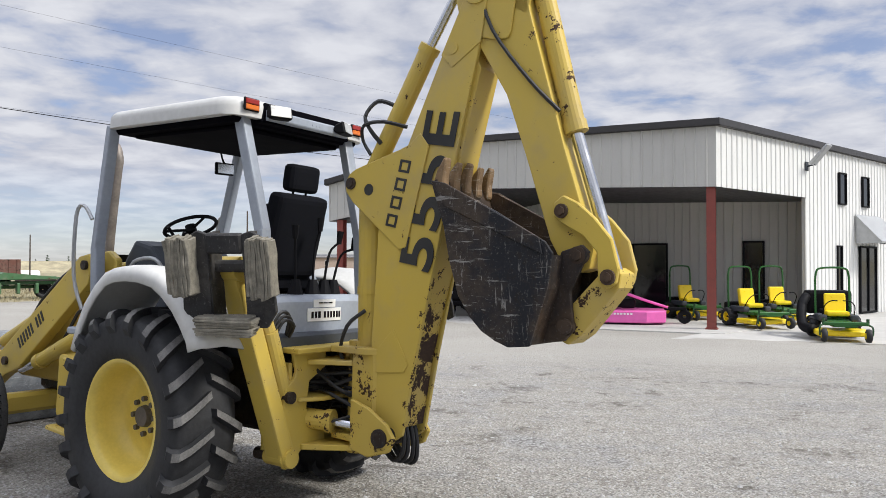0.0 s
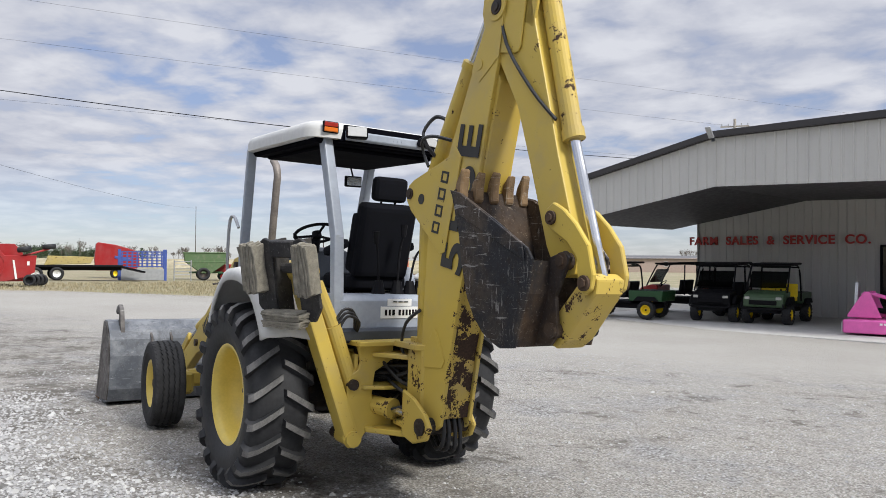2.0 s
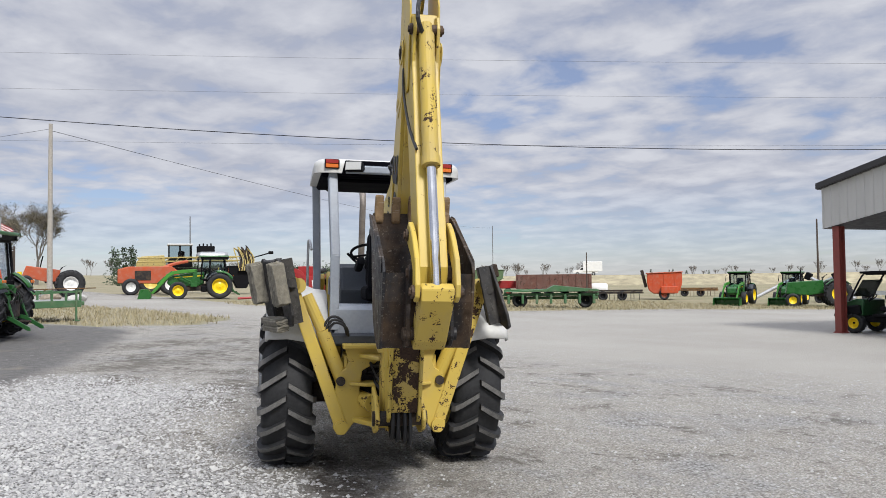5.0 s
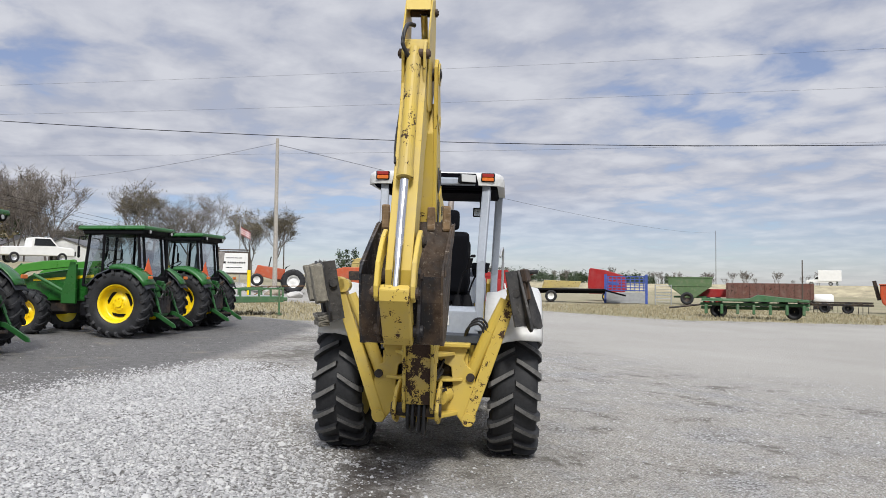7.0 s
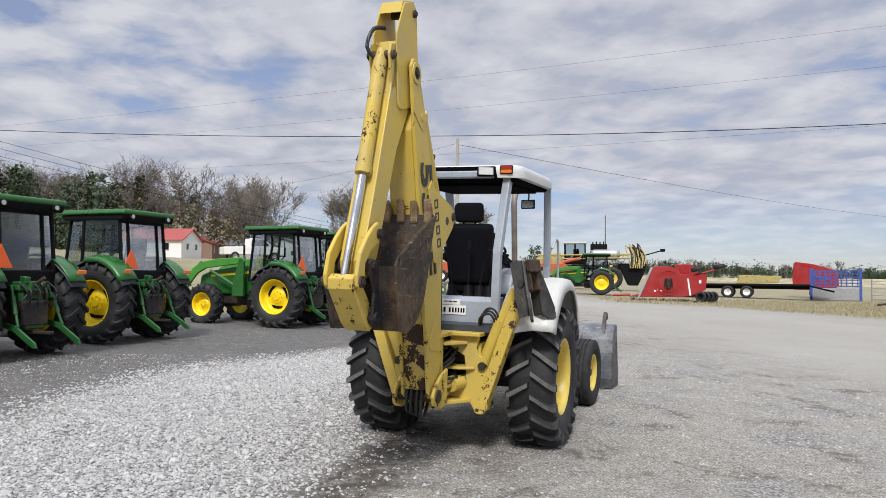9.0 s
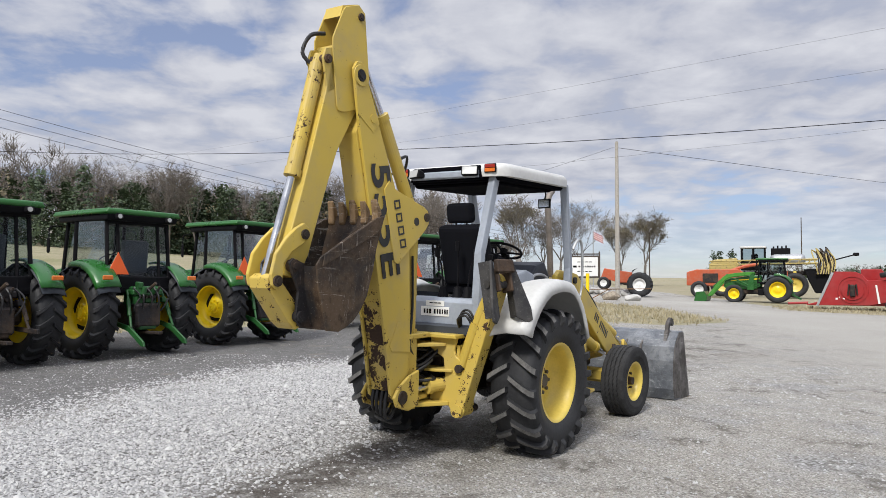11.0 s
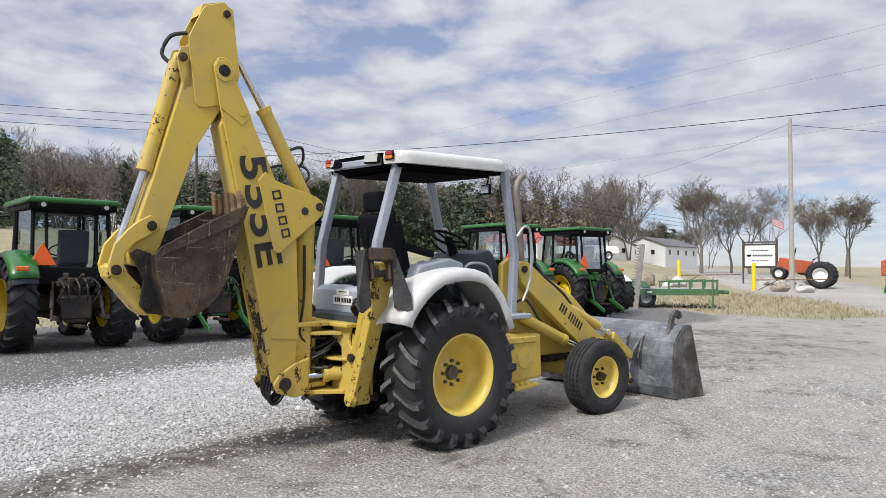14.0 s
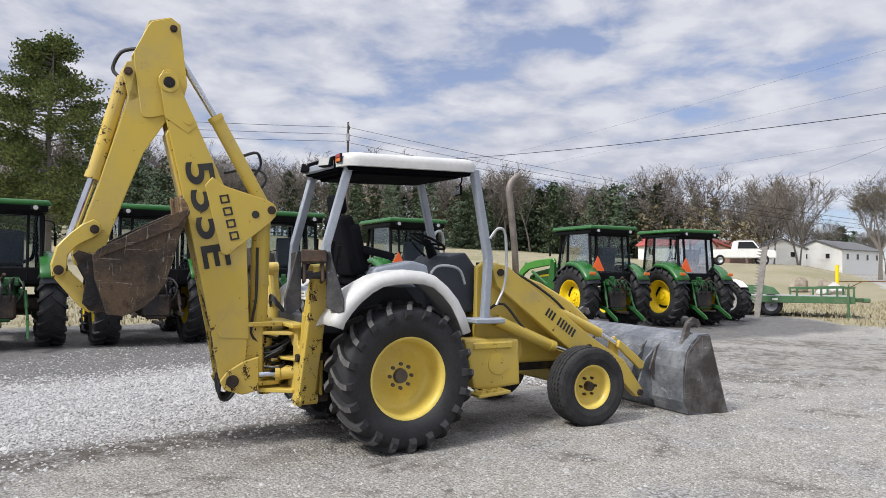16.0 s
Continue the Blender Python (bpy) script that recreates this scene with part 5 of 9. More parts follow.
# side tanks, step, loader towers
for s in (-1, 1):
    b = B()
    prism(b, [(0.68, 0.93), (1.31, 0.91), (1.335, 0.46), (0.94, 0.43), (0.80, 0.45)], s * 0.36, s * 0.63, "x", bev=0.025, seg=2)
    box(b, (s * 0.634, 1.0, 0.86), (0.03, 0.45, 0.07), bev=0.012)
    tank = part("side_tank", b, M["yellow"], hoe, "yellow side tank box")
    b = B()
    rod(b, (s * 0.628, 1.06, 0.68), (s * 0.638, 1.06, 0.68), 0.105, seg=24)
    part("cover_plate", b, M["yellow"], tank)
    b = B()
    box(b, (s * 0.72, 0.92, 0.42), (0.20, 0.36, 0.03), (4, 0, 0), bev=0.006)
    for i in range(4):
        for j in range(2):
            rod(b, (s * (0.67 + 0.09 * j), 0.80 + i * 0.08, 0.43), (s * (0.67 + 0.09 * j), 0.80 + i * 0.08, 0.45), 0.022, 0.018, seg=8)
    part("step", b, M["yellow"], hoe, "yellow perforated step")
    b = B()
    prism(b, [(0.92, 0.62), (0.92, 1.62), (1.02, 1.68), (1.18, 1.66), (1.28, 1.55), (1.42, 1.10), (1.50, 0.72), (1.40, 0.62)], s * 0.38, s * 0.44, "x", bev=0.012)
    part("loader_tower", b, M["yellow"], hoe)
    b = B()
    prism(b, [(1.04, 1.60), (1.10, 1.655), (1.22, 1.635), (2.33, 0.88), (2.78, 0.62), (3.06, 0.28), (3.03, 0.20), (2.97, 0.20), (2.72, 0.42), (2.30, 0.66), (2.06, 0.74), (1.10, 1.43)], s * 0.455, s * 0.545, "x", bev=0.012, seg=2)
    arm = part("lift_arm", b, M["yellow"], hoe, "yellow loader lift arm")
    b = B()
    b.free()
    for y, z in ((1.13, 1.57), (2.27, 0.78), (3.01, 0.25)):
        b = B()
        rod(b, (s * 0.44, y, z), (s * 0.57, y, z), 0.035, seg=12)
        part("pin", b, M["dark_steel"], arm)
    b = B()
    d = (Vector((2.33, 0.88)) - Vector((1.22, 1.635))).normalized()
    for i in range(10):
        if i == 3:
            continue
        f = 0.50 + i * 0.034
        y, z = 1.22 + (2.33 - 1.22) * f - 0.05, 1.635 + (0.88 - 1.635) * f - 0.09
        b = B()
        box(b, (s * 0.5465, y, z), (0.003, 0.024, 0.09), (math.degrees(math.atan2(d.y, d.x)), 0, 0))
        part("brand_mark", b, M["decal_black"], arm)
    b = B()
    rod(b, (s * 0.50, 1.12, 1.09), (s * 0.50, 1.80, 0.815), 0.058, seg=18)
    rod(b, (s * 0.50, 1.78, 0.82), (s * 0.50, 1.84, 0.80), 0.064, seg=18)
    cyl = part("lift_cylinder", b, M["yellow"], hoe, smooth=False)
    b = B()
    rod(b, (s * 0.50, 1.80, 0.815), (s * 0.50, 2.10, 0.72), 0.03, seg=12)
    part("piston_rod", b, M["chrome"], cyl)
    b = B()
    rod(b, (s * 0.43, 1.85, 1.20), (s * 0.45, 2.50, 0.915), 0.052, seg=18)
    cyl = part("tilt_cylinder", b, M["yellow"], hoe)
    b = B()
    rod(b, (s * 0.45, 2.48, 0.92), (s * 0.46, 2.72, 0.80), 0.026, seg=12)
    part("piston_rod", b, M["chrome"], cyl)
    b = B()
    prism(b, [(2.66, 0.83), (2.74, 0.87), (2.80, 0.80), (2.78, 0.52), (2.70, 0.48), (2.66, 0.56)], s * 0.40, s * 0.44, "x", bev=0.008)
    prism(b, [(2.74, 0.84), (2.80, 0.80), (3.12, 0.57), (3.10, 0.50), (3.04, 0.50), (2.72, 0.76)], s * 0.47, s * 0.51, "x", bev=0.008)
    part("bellcrank", b, M["yellow"], hoe)
    b = B()
    tube(b, [(s * 0.42, 1.2, 1.62), (s * 0.49, 1.45, 1.52), (s * 0.49, 1.8, 1.32), (s * 0.46, 2.0, 1.18)], 0.014, 6)
    part("hydraulic_hose", b, M["hose"], hoe)
    b = B()
    tube(b, [(s * 0.46, 1.05, 1.2), (s * 0.52, 1.2, 1.25), (s * 0.52, 1.45, 1.0), (s * 0.51, 1.7, 0.9)], 0.014, 6)
    part("hydraulic_hose", b, M["hose"], hoe)

# loader bucket
sh = [(3.57, 0.90), (3.42, 0.895), (3.30, 0.81), (3.235, 0.72), (3.195, 0.55), (3.195, 0.40), (3.21, 0.20), (3.27, 0.075), (3.40, 0.045), (3.87, 0.03)]
b = B()
grid_of(b, [[(-1.03, y, z), (-0.35, y, z), (0.35, y, z), (1.03, y, z)] for y, z in sh], 0.018)
ldr = part("loader_bucket", b, M["steel"], hoe, "bare grey steel loader bucket with scraped paint")
for s in (-1, 1):
    b = B()
    prism(b, [(3.575, 0.905), (3.42, 0.9), (3.23, 0.72), (3.19, 0.40), (3.21, 0.19), (3.27, 0.07), (3.88, 0.025), (3.86, 0.09)], s * 1.015, s * 1.04, "x", bev=0.004)
    part("bucket_side", b, M["side_steel"], ldr, "scraped dark steel bucket side")
    for o in (0.24, 0.44):
        b = B()
        prism(b, [(3.40, 0.885), (3.30, 0.80), (3.225, 0.68), (3.185, 0.50), (3.185, 0.36), (3.10, 0.50), (3.20, 0.75)], s * (0.86 - o) - 0.012, s * (0.86 - o) + 0.012, "x", bev=0.004)
        part("back_rib", b, M["side_steel"], ldr)
    b = B()
    prism(b, [(3.26, 0.74), (3.32, 0.90), (3.36, 1.00), (3.43, 1.04), (3.50, 1.02), (3.53, 0.97), (3.49, 0.95), (3.45, 0.98), (3.40, 0.96), (3.39, 0.92), (3.44, 0.90), (3.38, 0.86)], s * 0.90 - 0.022, s * 0.90 + 0.022, "x", bev=0.004)
    b.transform(Matrix.Translation((0, 3.36, 0.86)) @ Matrix.Diagonal((1, 1.25, 1.3, 1)) @ Matrix.Translation((0, -3.36, -0.86)))
    part("hook", b, M["side_steel"], ldr, "bare steel tie hook")
    for o in (-0.09, 0.06):
        b = B()
        prism(b, [(3.22, 0.72), (3.08, 0.60), (2.96, 0.28), (2.96, 0.17), (3.22, 0.15)], s * 0.50 + o, s * 0.50 + o + 0.025, "x", bev=0.004)
        part("bracket", b, M["steel"], ldr)
b = B()
box(b, (0, 3.80, 0.028), (2.08, 0.2, 0.022), bev=0.006)
part("cutting_edge", b, M["rust"], ldr)

# stabiliser frame
b = B()
for s in (-1, 1):
    prism(b, [(s * 0.09, 1.06), (s * 0.37, 1.06), (s * 0.34, 0.95), (s * 0.36, 0.90), (s * 0.43, 0.86), (s * 0.44, 0.74), (s * 0.455, 0.43), (s * 0.42, 0.375), (s * 0.36, 0.375), (s * 0.29, 0.47), (s * 0.09, 0.49), (s * 0.09, 0.56),
              (s * 0.20, 0.60), (s * 0.25, 0.72), (s * 0.23, 0.88), (s * 0.09, 0.96)], -0.93, -0.90, "y", bev=0.006)
    prism(b, [(s * 0.09, 1.02), (s * 0.37, 1.02), (s * 0.42, 0.8), (s * 0.42, 0.42), (s * 0.09, 0.46)], -0.74, -0.71, "y", bev=0.006)
    box(b, (s * 0.36, -0.81, 0.70), (0.03, 0.18, 0.6), bev=0.006)
box(b, (0, -0.84, 1.075), (0.78, 0.30, 0.035), bev=0.006)
prism(b, [(-0.26, -0.75), (-0.26, -0.95), (-0.13, -1.18), (0.13, -1.18), (0.26, -0.95), (0.26, -0.75)], 0.985, 1.015, "z", bev=0.005)
prism(b, [(-0.30, -0.75), (-0.30, -0.95), (-0.14, -1.20), (0.14, -1.20), (0.30, -0.95), (0.30, -0.75)], 0.475, 0.51, "z", bev=0.005)
prism(b, [(-0.36, -0.78), (-0.33, -0.95), (-0.2, -1.02), (0.2, -1.02), (0.33, -0.95), (0.36, -0.78)], 0.765, 0.79, "z", bev=0.005)
frame_part = part("stabiliser_frame", b, M["yellow"], hoe, "yellow welded stabiliser frame, chipped")
b = B()
for s in (-1, 1):
    rod(b, (s * 0.26, -0.78, 0.66), (s * 0.16, -1.03, 0.64), 0.062, seg=16)
    rod(b, (s * 0.165, -1.02, 0.64), (s * 0.15, -1.06, 0.64), 0.072, seg=16)
sw = part("swing_cylinder", b, M["yellow_worn"], hoe)
b = B()
for s in (-1, 1):
    rod(b, (s * 0.16, -1.03, 0.64), (s * 0.10, -1.26, 0.62), 0.027, seg=12)
part("piston_rod", b, M["chrome"], sw)
for s in (-1, 1):
    for y, z, x in ((-0.92, 0.437, 0.395), (-0.92, 0.80, 0.40)):
        b = B()
        rod(b, (s * x, -0.955, z), (s * x, -0.66, z), 0.037, seg=14)
        part("pin", b, M["dark_steel"], frame_part)
for i in range(7):
    b = B()
    x = -0.24 + i * 0.08
    tube(b, [(x, -0.70, 1.18), (x, -0.76, 1.10), (x * 0.7, -0.86, 0.95), (x * 0.45, -1.05, 0.82 + 0.02 * (i % 3)), (x * 0.3, -1.25, 0.86), (x * 0.3, -1.36, 1.0)], 0.013, 6)
    part("hydraulic_hose", b, M["hose"], hoe)
for s in (-1, 1):
    for k in range(3):
        b = B()
        tube(b, [(s * 0.33, -0.74, 1.10), (s * (0.36 + 0.02 * k), -0.86, 1.22 + 0.03 * k), (s * (0.46 + 0.02 * k), -0.88, 1.26 + 0.02 * k), (s * (0.52 + 0.02 * k), -0.86, 1.14), (s * 0.50, -0.80, 0.98)], 0.011, 6)
        part("hydraulic_hose", b, M["hose"], hoe)
b = B()
for i in range(6):
    rod(b, (-0.2 + i * 0.08, -0.71, 1.0), (-0.2 + i * 0.08, -0.72, 1.15), 0.016, seg=8)
box(b, (0, -0.66, 1.08), (0.6, 0.1, 0.2), bev=0.01)
part("valve_block", b, M["dark_steel"], hoe)

# stabiliser legs with flip-over feet
for s in (-1, 1):
    lo, hi = Vector((s * 0.39, -0.86, 0.437)), Vector((0.755 if s > 0 else -0.80, -0.87, 1.56))
    ax = (hi - lo).normalized()
    b = B()
    t = bmesh.new()
    bmesh.ops.create_cube(t, size=1.0)
    bmesh.ops.scale(t, vec=(0.10, 0.15, (hi - lo).length - 0.02), verts=t.verts)
    bevel(t, 0.012, 2)
    q = ax.to_track_quat("Z", "Y").to_matrix().to_4x4()
    ang = math.degrees(math.atan2(hi.x - lo.x, hi.z - lo.z))
    t.transform(Matrix.Translation((lo + hi) / 2) @ pose(0, 0, 0, 0, ang, 0))
    add(b, t)
    rod(b, lo + Vector((0, -0.10, 0)), lo + Vector((0, 0.10, 0)), 0.055, seg=16)
    rod(b, hi + Vector((0, -0.09, 0)), hi + Vector((0, 0.09, 0)), 0.07, seg=16)
    leg = part("stabiliser_leg", b, M["yellow_worn"] if s > 0 else M["yellow"], hoe, "yellow stabiliser leg folded up, paint chipped")
    b = B()
    rod(b, (s * 0.385, -0.87, 0.79), (s * 0.55, -0.90, 1.20), 0.055, seg=16)
    cyl = part("stabiliser_cylinder", b, M["yellow"], hoe)
    b = B()
    rod(b, (s * 0.55, -0.90, 1.20), (s * 0.68, -0.90, 1.48), 0.047, seg=12)
    rod(b, (s * 0.745, -0.96, 1.555), (s * 0.745, -0.84, 1.555), 0.06, seg=16)
    part("cylinder_head", b, M["yellow"], cyl)
    # flip-over foot: two wings joined by a bar; rubber pads on its outer face when it is turned out
    yaw = 21 if s < 0 else -12
    fm = Matrix.Translation((0.885 if s > 0 else -0.915, -0.975, 1.50)) @ pose(0, 0, 0, 0, -12, yaw)
    b = B()
    t = bmesh.new()
    for o in (-1, 1) if s > 0 else ():
        w = bmesh.new()
        prism(w, [(0.0, 0.25), (0.035, 0.25), (0.15, -0.16), (0.15, -0.26), (0.10, -0.28), (0.0, -0.22)], -0.012, 0.012, "x", bev=0.004)
        prism(w, [(0.0, 0.25), (0.025, 0.25), (0.025, -0.22), (0.0, -0.22)], -0.11, 0.0, "x")
        w.transform(Matrix.Translation((-0.04, o * 0.105, 0)) @ pose(0, 0, 0, 0, 0, -o * 24) @ Matrix.Diagonal((1, o, 1, 1)))
        add(t, w)
    for o in (-1, 1) if s < 0 else ():
        prism(t, [(o * 0.10, 0.25), (o * 0.16, 0.27), (o * 0.26, 0.21), (o * 0.28, -0.17), (o * 0.22, -0.26), (o * 0.11, -0.26)], -0.012, 0.012, "x", bev=0.004)
        prism(t, [(o * 0.10, 0.25), (o * 0.125, 0.25), (o * 0.125, -0.26), (o * 0.10, -0.26)], -s * 0.13, 0.0, "x")
    t.transform(fm)
    add(b, t)
    foot = part("stabiliser_foot", b, M["foot_steel"], leg, "worn dark steel flip-over foot")
    b = B()
    t = bmesh.new()
    box(t, (0, 0, 0.20), (0.05, 0.21, 0.11), bev=0.01)
    if s > 0:
        for o in (-1, 1):
            box(t, (-0.06, o * 0.075, 0.09), (0.12, 0.025, 0.2), bev=0.008)
    t.transform(fm)
    part("foot_bar", add(b, t) or b, M["pin_steel"] if s > 0 else M["foot_steel"], leg)
    if s < 0:
        b, t = B(), bmesh.new()
        box(t, (0, 0, -0.22), (0.05, 0.21, 0.05), bev=0.01)
        t.transform(fm)
        part("foot_bar", add(b, t) or b, M["foot_steel"], leg)
    b, t = B(), bmesh.new()
    rod(t, (-s * 0.08, -0.16, 0.06), (-s * 0.08, 0.16, 0.06), 0.035, seg=12)
    t.transform(fm)
    part("pin", add(b, t) or b, M["foot_steel"], leg)
    if s < 0:
        for py, pz, hy, hz in ((-0.235, 0.08, 0.14, 0.30), (0.235, 0.08, 0.14, 0.30), (0.0, -0.24, 0.32, 0.10)):
            for k in range(7):
                b = B()
                t = bmesh.new()
                rr = 0.005 * ((k * 7) % 3)
                if hy < hz:
                    box(t, (-0.055, py + (k - 3) * hy / 7, pz), (0.095 + rr, hy / 7.2, hz + rr * 3), bev=0.003)
                else:
                    box(t, (-0.055, py, pz + (k - 3) * hz / 7), (0.095 + rr, hy + rr * 3, hz / 7.2), bev=0.003)
                bmesh.ops.subdivide_edges(t, edges=[e for e in t.edges if e.calc_length() > 0.06], cuts=3)
                for v in t.verts:
                    v.co += Vector((noise.noise(v.co * 19), noise.noise(v.co * 27 + Vector((5, 0, 0))), noise.noise(v.co * 23 + Vector((0, 9, 0))))) * 0.013
                t.transform(fm)
                add(b, t)
                part("rubber_strip", b, M["pad"], leg, "frayed strip of a laminated rubber pad")

# kingpost
b = B()
box(b, (0, -1.26, 0.82), (0.24, 0.20, 0.52), bev=0.02)
prism(b, [(-0.13, -1.0), (-0.15, -1.30), (-0.08, -1.40), (0.08, -1.40), (0.15, -1.30), (0.13, -1.0)], 1.06, 1.10, "z", bev=0.005)
prism(b, [(-0.13, -1.02), (-0.17, -1.30), (-0.15, -1.42), (0.15, -1.42), (0.17, -1.30), (0.13, -1.02)], 0.535, 0.575, "z", bev=0.005)
rod(b, (0, -1.12, 0.44), (0, -1.12, 1.13), 0.06, seg=16)
for s in (-1, 1):
    prism(b, [(-1.22, 0.80), (-1.22, 0.50), (-1.36, 0.47), (-1.52, 0.52), (-1.56, 0.60), (-1.50, 0.68), (-1.36, 0.76)], s * 0.155, s * 0.185, "x", bev=0.008)
king = part("kingpost", b, M["yellow_worn"], hoe, "worn yellow swing kingpost")
b = B()
rod(b, (-0.20, -1.455, 0.595), (0.20, -1.455, 0.595), 0.055, seg=18)
part("pin", b, M["dark_steel"], king)
for k, x in enumerate((-0.06, -0.02, 0.03, 0.07)):
    b = B()
    tube(b, [(x, -1.36, 0.86), (x, -1.45, 0.78), (x, -1.53, 0.64 - 0.02 * k), (x, -1.53, 0.50 - 0.02 * k), (x, -1.46, 0.45 - 0.01 * k), (x, -1.38, 0.52)], 0.014, 8)
    part("hydraulic_hose", b, M["hose"], king)

# boom
BOOM = [(-2.03, 3.18), (-1.99, 3.245), (-1.93, 3.25), (-1.87, 3.20), (-1.85, 3.09), (-1.50, 2.29), (-1.31, 1.9), (-1.295, 1.1), (-1.34, 0.60), (-1.40, 0.535), (-1.48, 0.525), (-1.555, 0.58), (-1.624, 1.026), (-1.868, 2.315), (-1.974, 2.82)]
b = B()
for s in (-1, 1):
    prism(b, BOOM, s * 0.118, s * 0.15, "x", bev=0.004)
    prism(b, [(-2.02, 3.14), (-1.985, 2.84), (-1.80, 2.72), (-1.72, 2.80), (-1.90, 3.18)], s * 0.150, s * 0.156, "x", bev=0.002)
    rod(b, (s * 0.15, -1.80, 2.83), (s * 0.162, -1.80, 2.83), 0.035, seg=18)
    prism(b, [(-1.46, 1.20), (-1.42, 1.16), (-1.30, 1.02), (-1.30, 0.93), (-1.55, 0.95), (-1.58, 1.0)], s * 0.15, s * 0.158, "x", bev=0.002)
boom = part("boom", b, M["boom_yellow"], hoe, "yellow boom with black numbers, paint chipped along the edges")
b = B()
prism(b, [(-1.975, 2.70), (-1.60, 1.026), (-1.545, 0.62), (-1.42, 0.60), (-1.40, 1.05), (-1.42, 1.9), (-1.56, 2.3), (-1.86, 2.95)], -0.12, 0.12, "x", bev=0.006)
part("boom_core", b, M["boom_core"], boom, "chipped yellow boom underside")
EAR = [(-1.60, 2.36), (-1.53, 2.30), (-1.46, 2.275), (-1.12, 2.18), (-1.065, 2.15), (-1.035, 2.10), (-1.045, 2.04), (-1.10, 1.975), (-1.48, 1.675), (-1.53, 1.69), (-1.665, 2.28)]
for s in (-1, 1):
    b = B()
    prism(b, EAR, s * 0.151, s * 0.166, "x", bev=0.004)
    part("ear_plate", b, M["yellow"], boom)
for xx, y, z, r in ((0.178, -1.085, 2.09, 0.038), (0.17, -1.95, 3.14, 0.045)):
    b = B()
    rod(b, (-xx, y, z), (xx, y, z), r, seg=16)
    for o in (-1, 1):
        rod(b, (o * xx, y, z), (o * (xx + 0.008), y, z), r * 0.6, seg=10)
    part("pin", b, M["dark_steel"], boom)
for s in (-1, 1):
    b = B()
    lathe(b, [(0.05, 0.157 * s), (0.085, 0.157 * s), (0.082, 0.166 * s), (0.05, 0.166 * s)], 24, pose(0, -1.95, 3.14))
    part("boss", b, M["yellow"], boom)
for s in (-1, 1):
    ang = math.degrees(math.atan2(0.19, 0.90))
    if s > 0:
        m_txt = Matrix.Translation((0.1585, -1.652, 2.03)) @ pose(0, 0, 0, 90, 0, 90) @ pose(0, 0, 0, 0, 0, -90 + ang - 2)
    else:
        m_txt = Matrix.Translation((-0.1585, -1.688, 2.01)) @ pose(0, 0, 0, 90, 0, -90) @ pose(0, 0, 0, 0, 0, 90 - ang + 2)
    letters("555E", 0.345, M["decal_black"], m_txt @ Matrix.Diagonal((1.31, 0.93, 1, 1)), boom, 0.002, 1.06, "numeral")
    for i in range(4):
        f = i / 3
        y, z = -1.50 + 0.08 * f, 2.17 - 0.32 * f
        b = B()
        t = bmesh.new()
        for o in (-1, 1):
            box(t, (0, o * 0.032, 0), (0.003, 0.016, 0.074))
            box(t, (0, 0, o * 0.030), (0.0034, 0.064, 0.015))
        t.transform(Matrix.Translation((s * 0.1685, y, z)) @ pose(0, 0, 0, 12, 0, 0))
        add(b, t)
        part("brand_mark", b, M["decal_black"], boom)
    b = B()
    rod(b, (s * 0.166, -1.23, 2.045), (s * 0.170, -1.23, 2.045), 0.035, seg=16)
    part("brand_badge", b, M["decal_black"], boom)
b = B()
rod(b, (0, -1.14, 1.98), (0, -1.185, 0.99), 0.083, seg=20)
rod(b, (0, -1.165, 1.45), (0, -1.167, 1.40), 0.09, seg=20)
part("boom_cylinder", b, M["yellow"], boom, "yellow boom lift cylinder", smooth=False)
b = B()
rod(b, (0, -1.115, 2.12), (0, -1.54, 2.90), 0.062, seg=20)
rod(b, (0, -1.525, 2.875), (0, -1.55, 2.915), 0.07, seg=20)
crowd = part("crowd_cylinder", b, M["yellow"], boom)
b = B()
rod(b, (0, -1.54, 2.90), (0, -1.955, 3.585), 0.032, seg=14)
part("piston_rod", b, M["chrome"], crowd)
b = B()
tube(b, [(-0.06, -1.24, 2.34), (-0.10, -1.18, 2.42), (-0.09, -1.12, 2.52), (-0.02, -1.17, 2.62), (0, -1.30, 2.58)], 0.014, 6)
part("hydraulic_hose", b, M["hose"], boom)
b = B()
tube(b, [(-0.08, -1.45, 2.42), (-0.14, -1.30, 2.46), (-0.10, -1.12, 2.46), (-0.05, -1.08, 2.38), (-0.05, -1.15, 2.28)], 0.012, 6)
part("hydraulic_hose", b, M["hose"], boom)
b = B()
tube(b, [(0.09, -1.20, 1.75), (0.11, -1.22, 1.3), (0.12, -1.27, 0.98), (0.10, -1.15, 0.86)], 0.013, 6)
part("hydraulic_hose", b, M["hose"], boom)
b = B()
tube(b, [(-0.10, -1.20, 1.30), (-0.16, -1.10, 1.2), (-0.15, -1.05, 1.02), (-0.11, -1.15, 0.92)], 0.013, 6)
part("hydraulic_hose", b, M["hose"], boom)

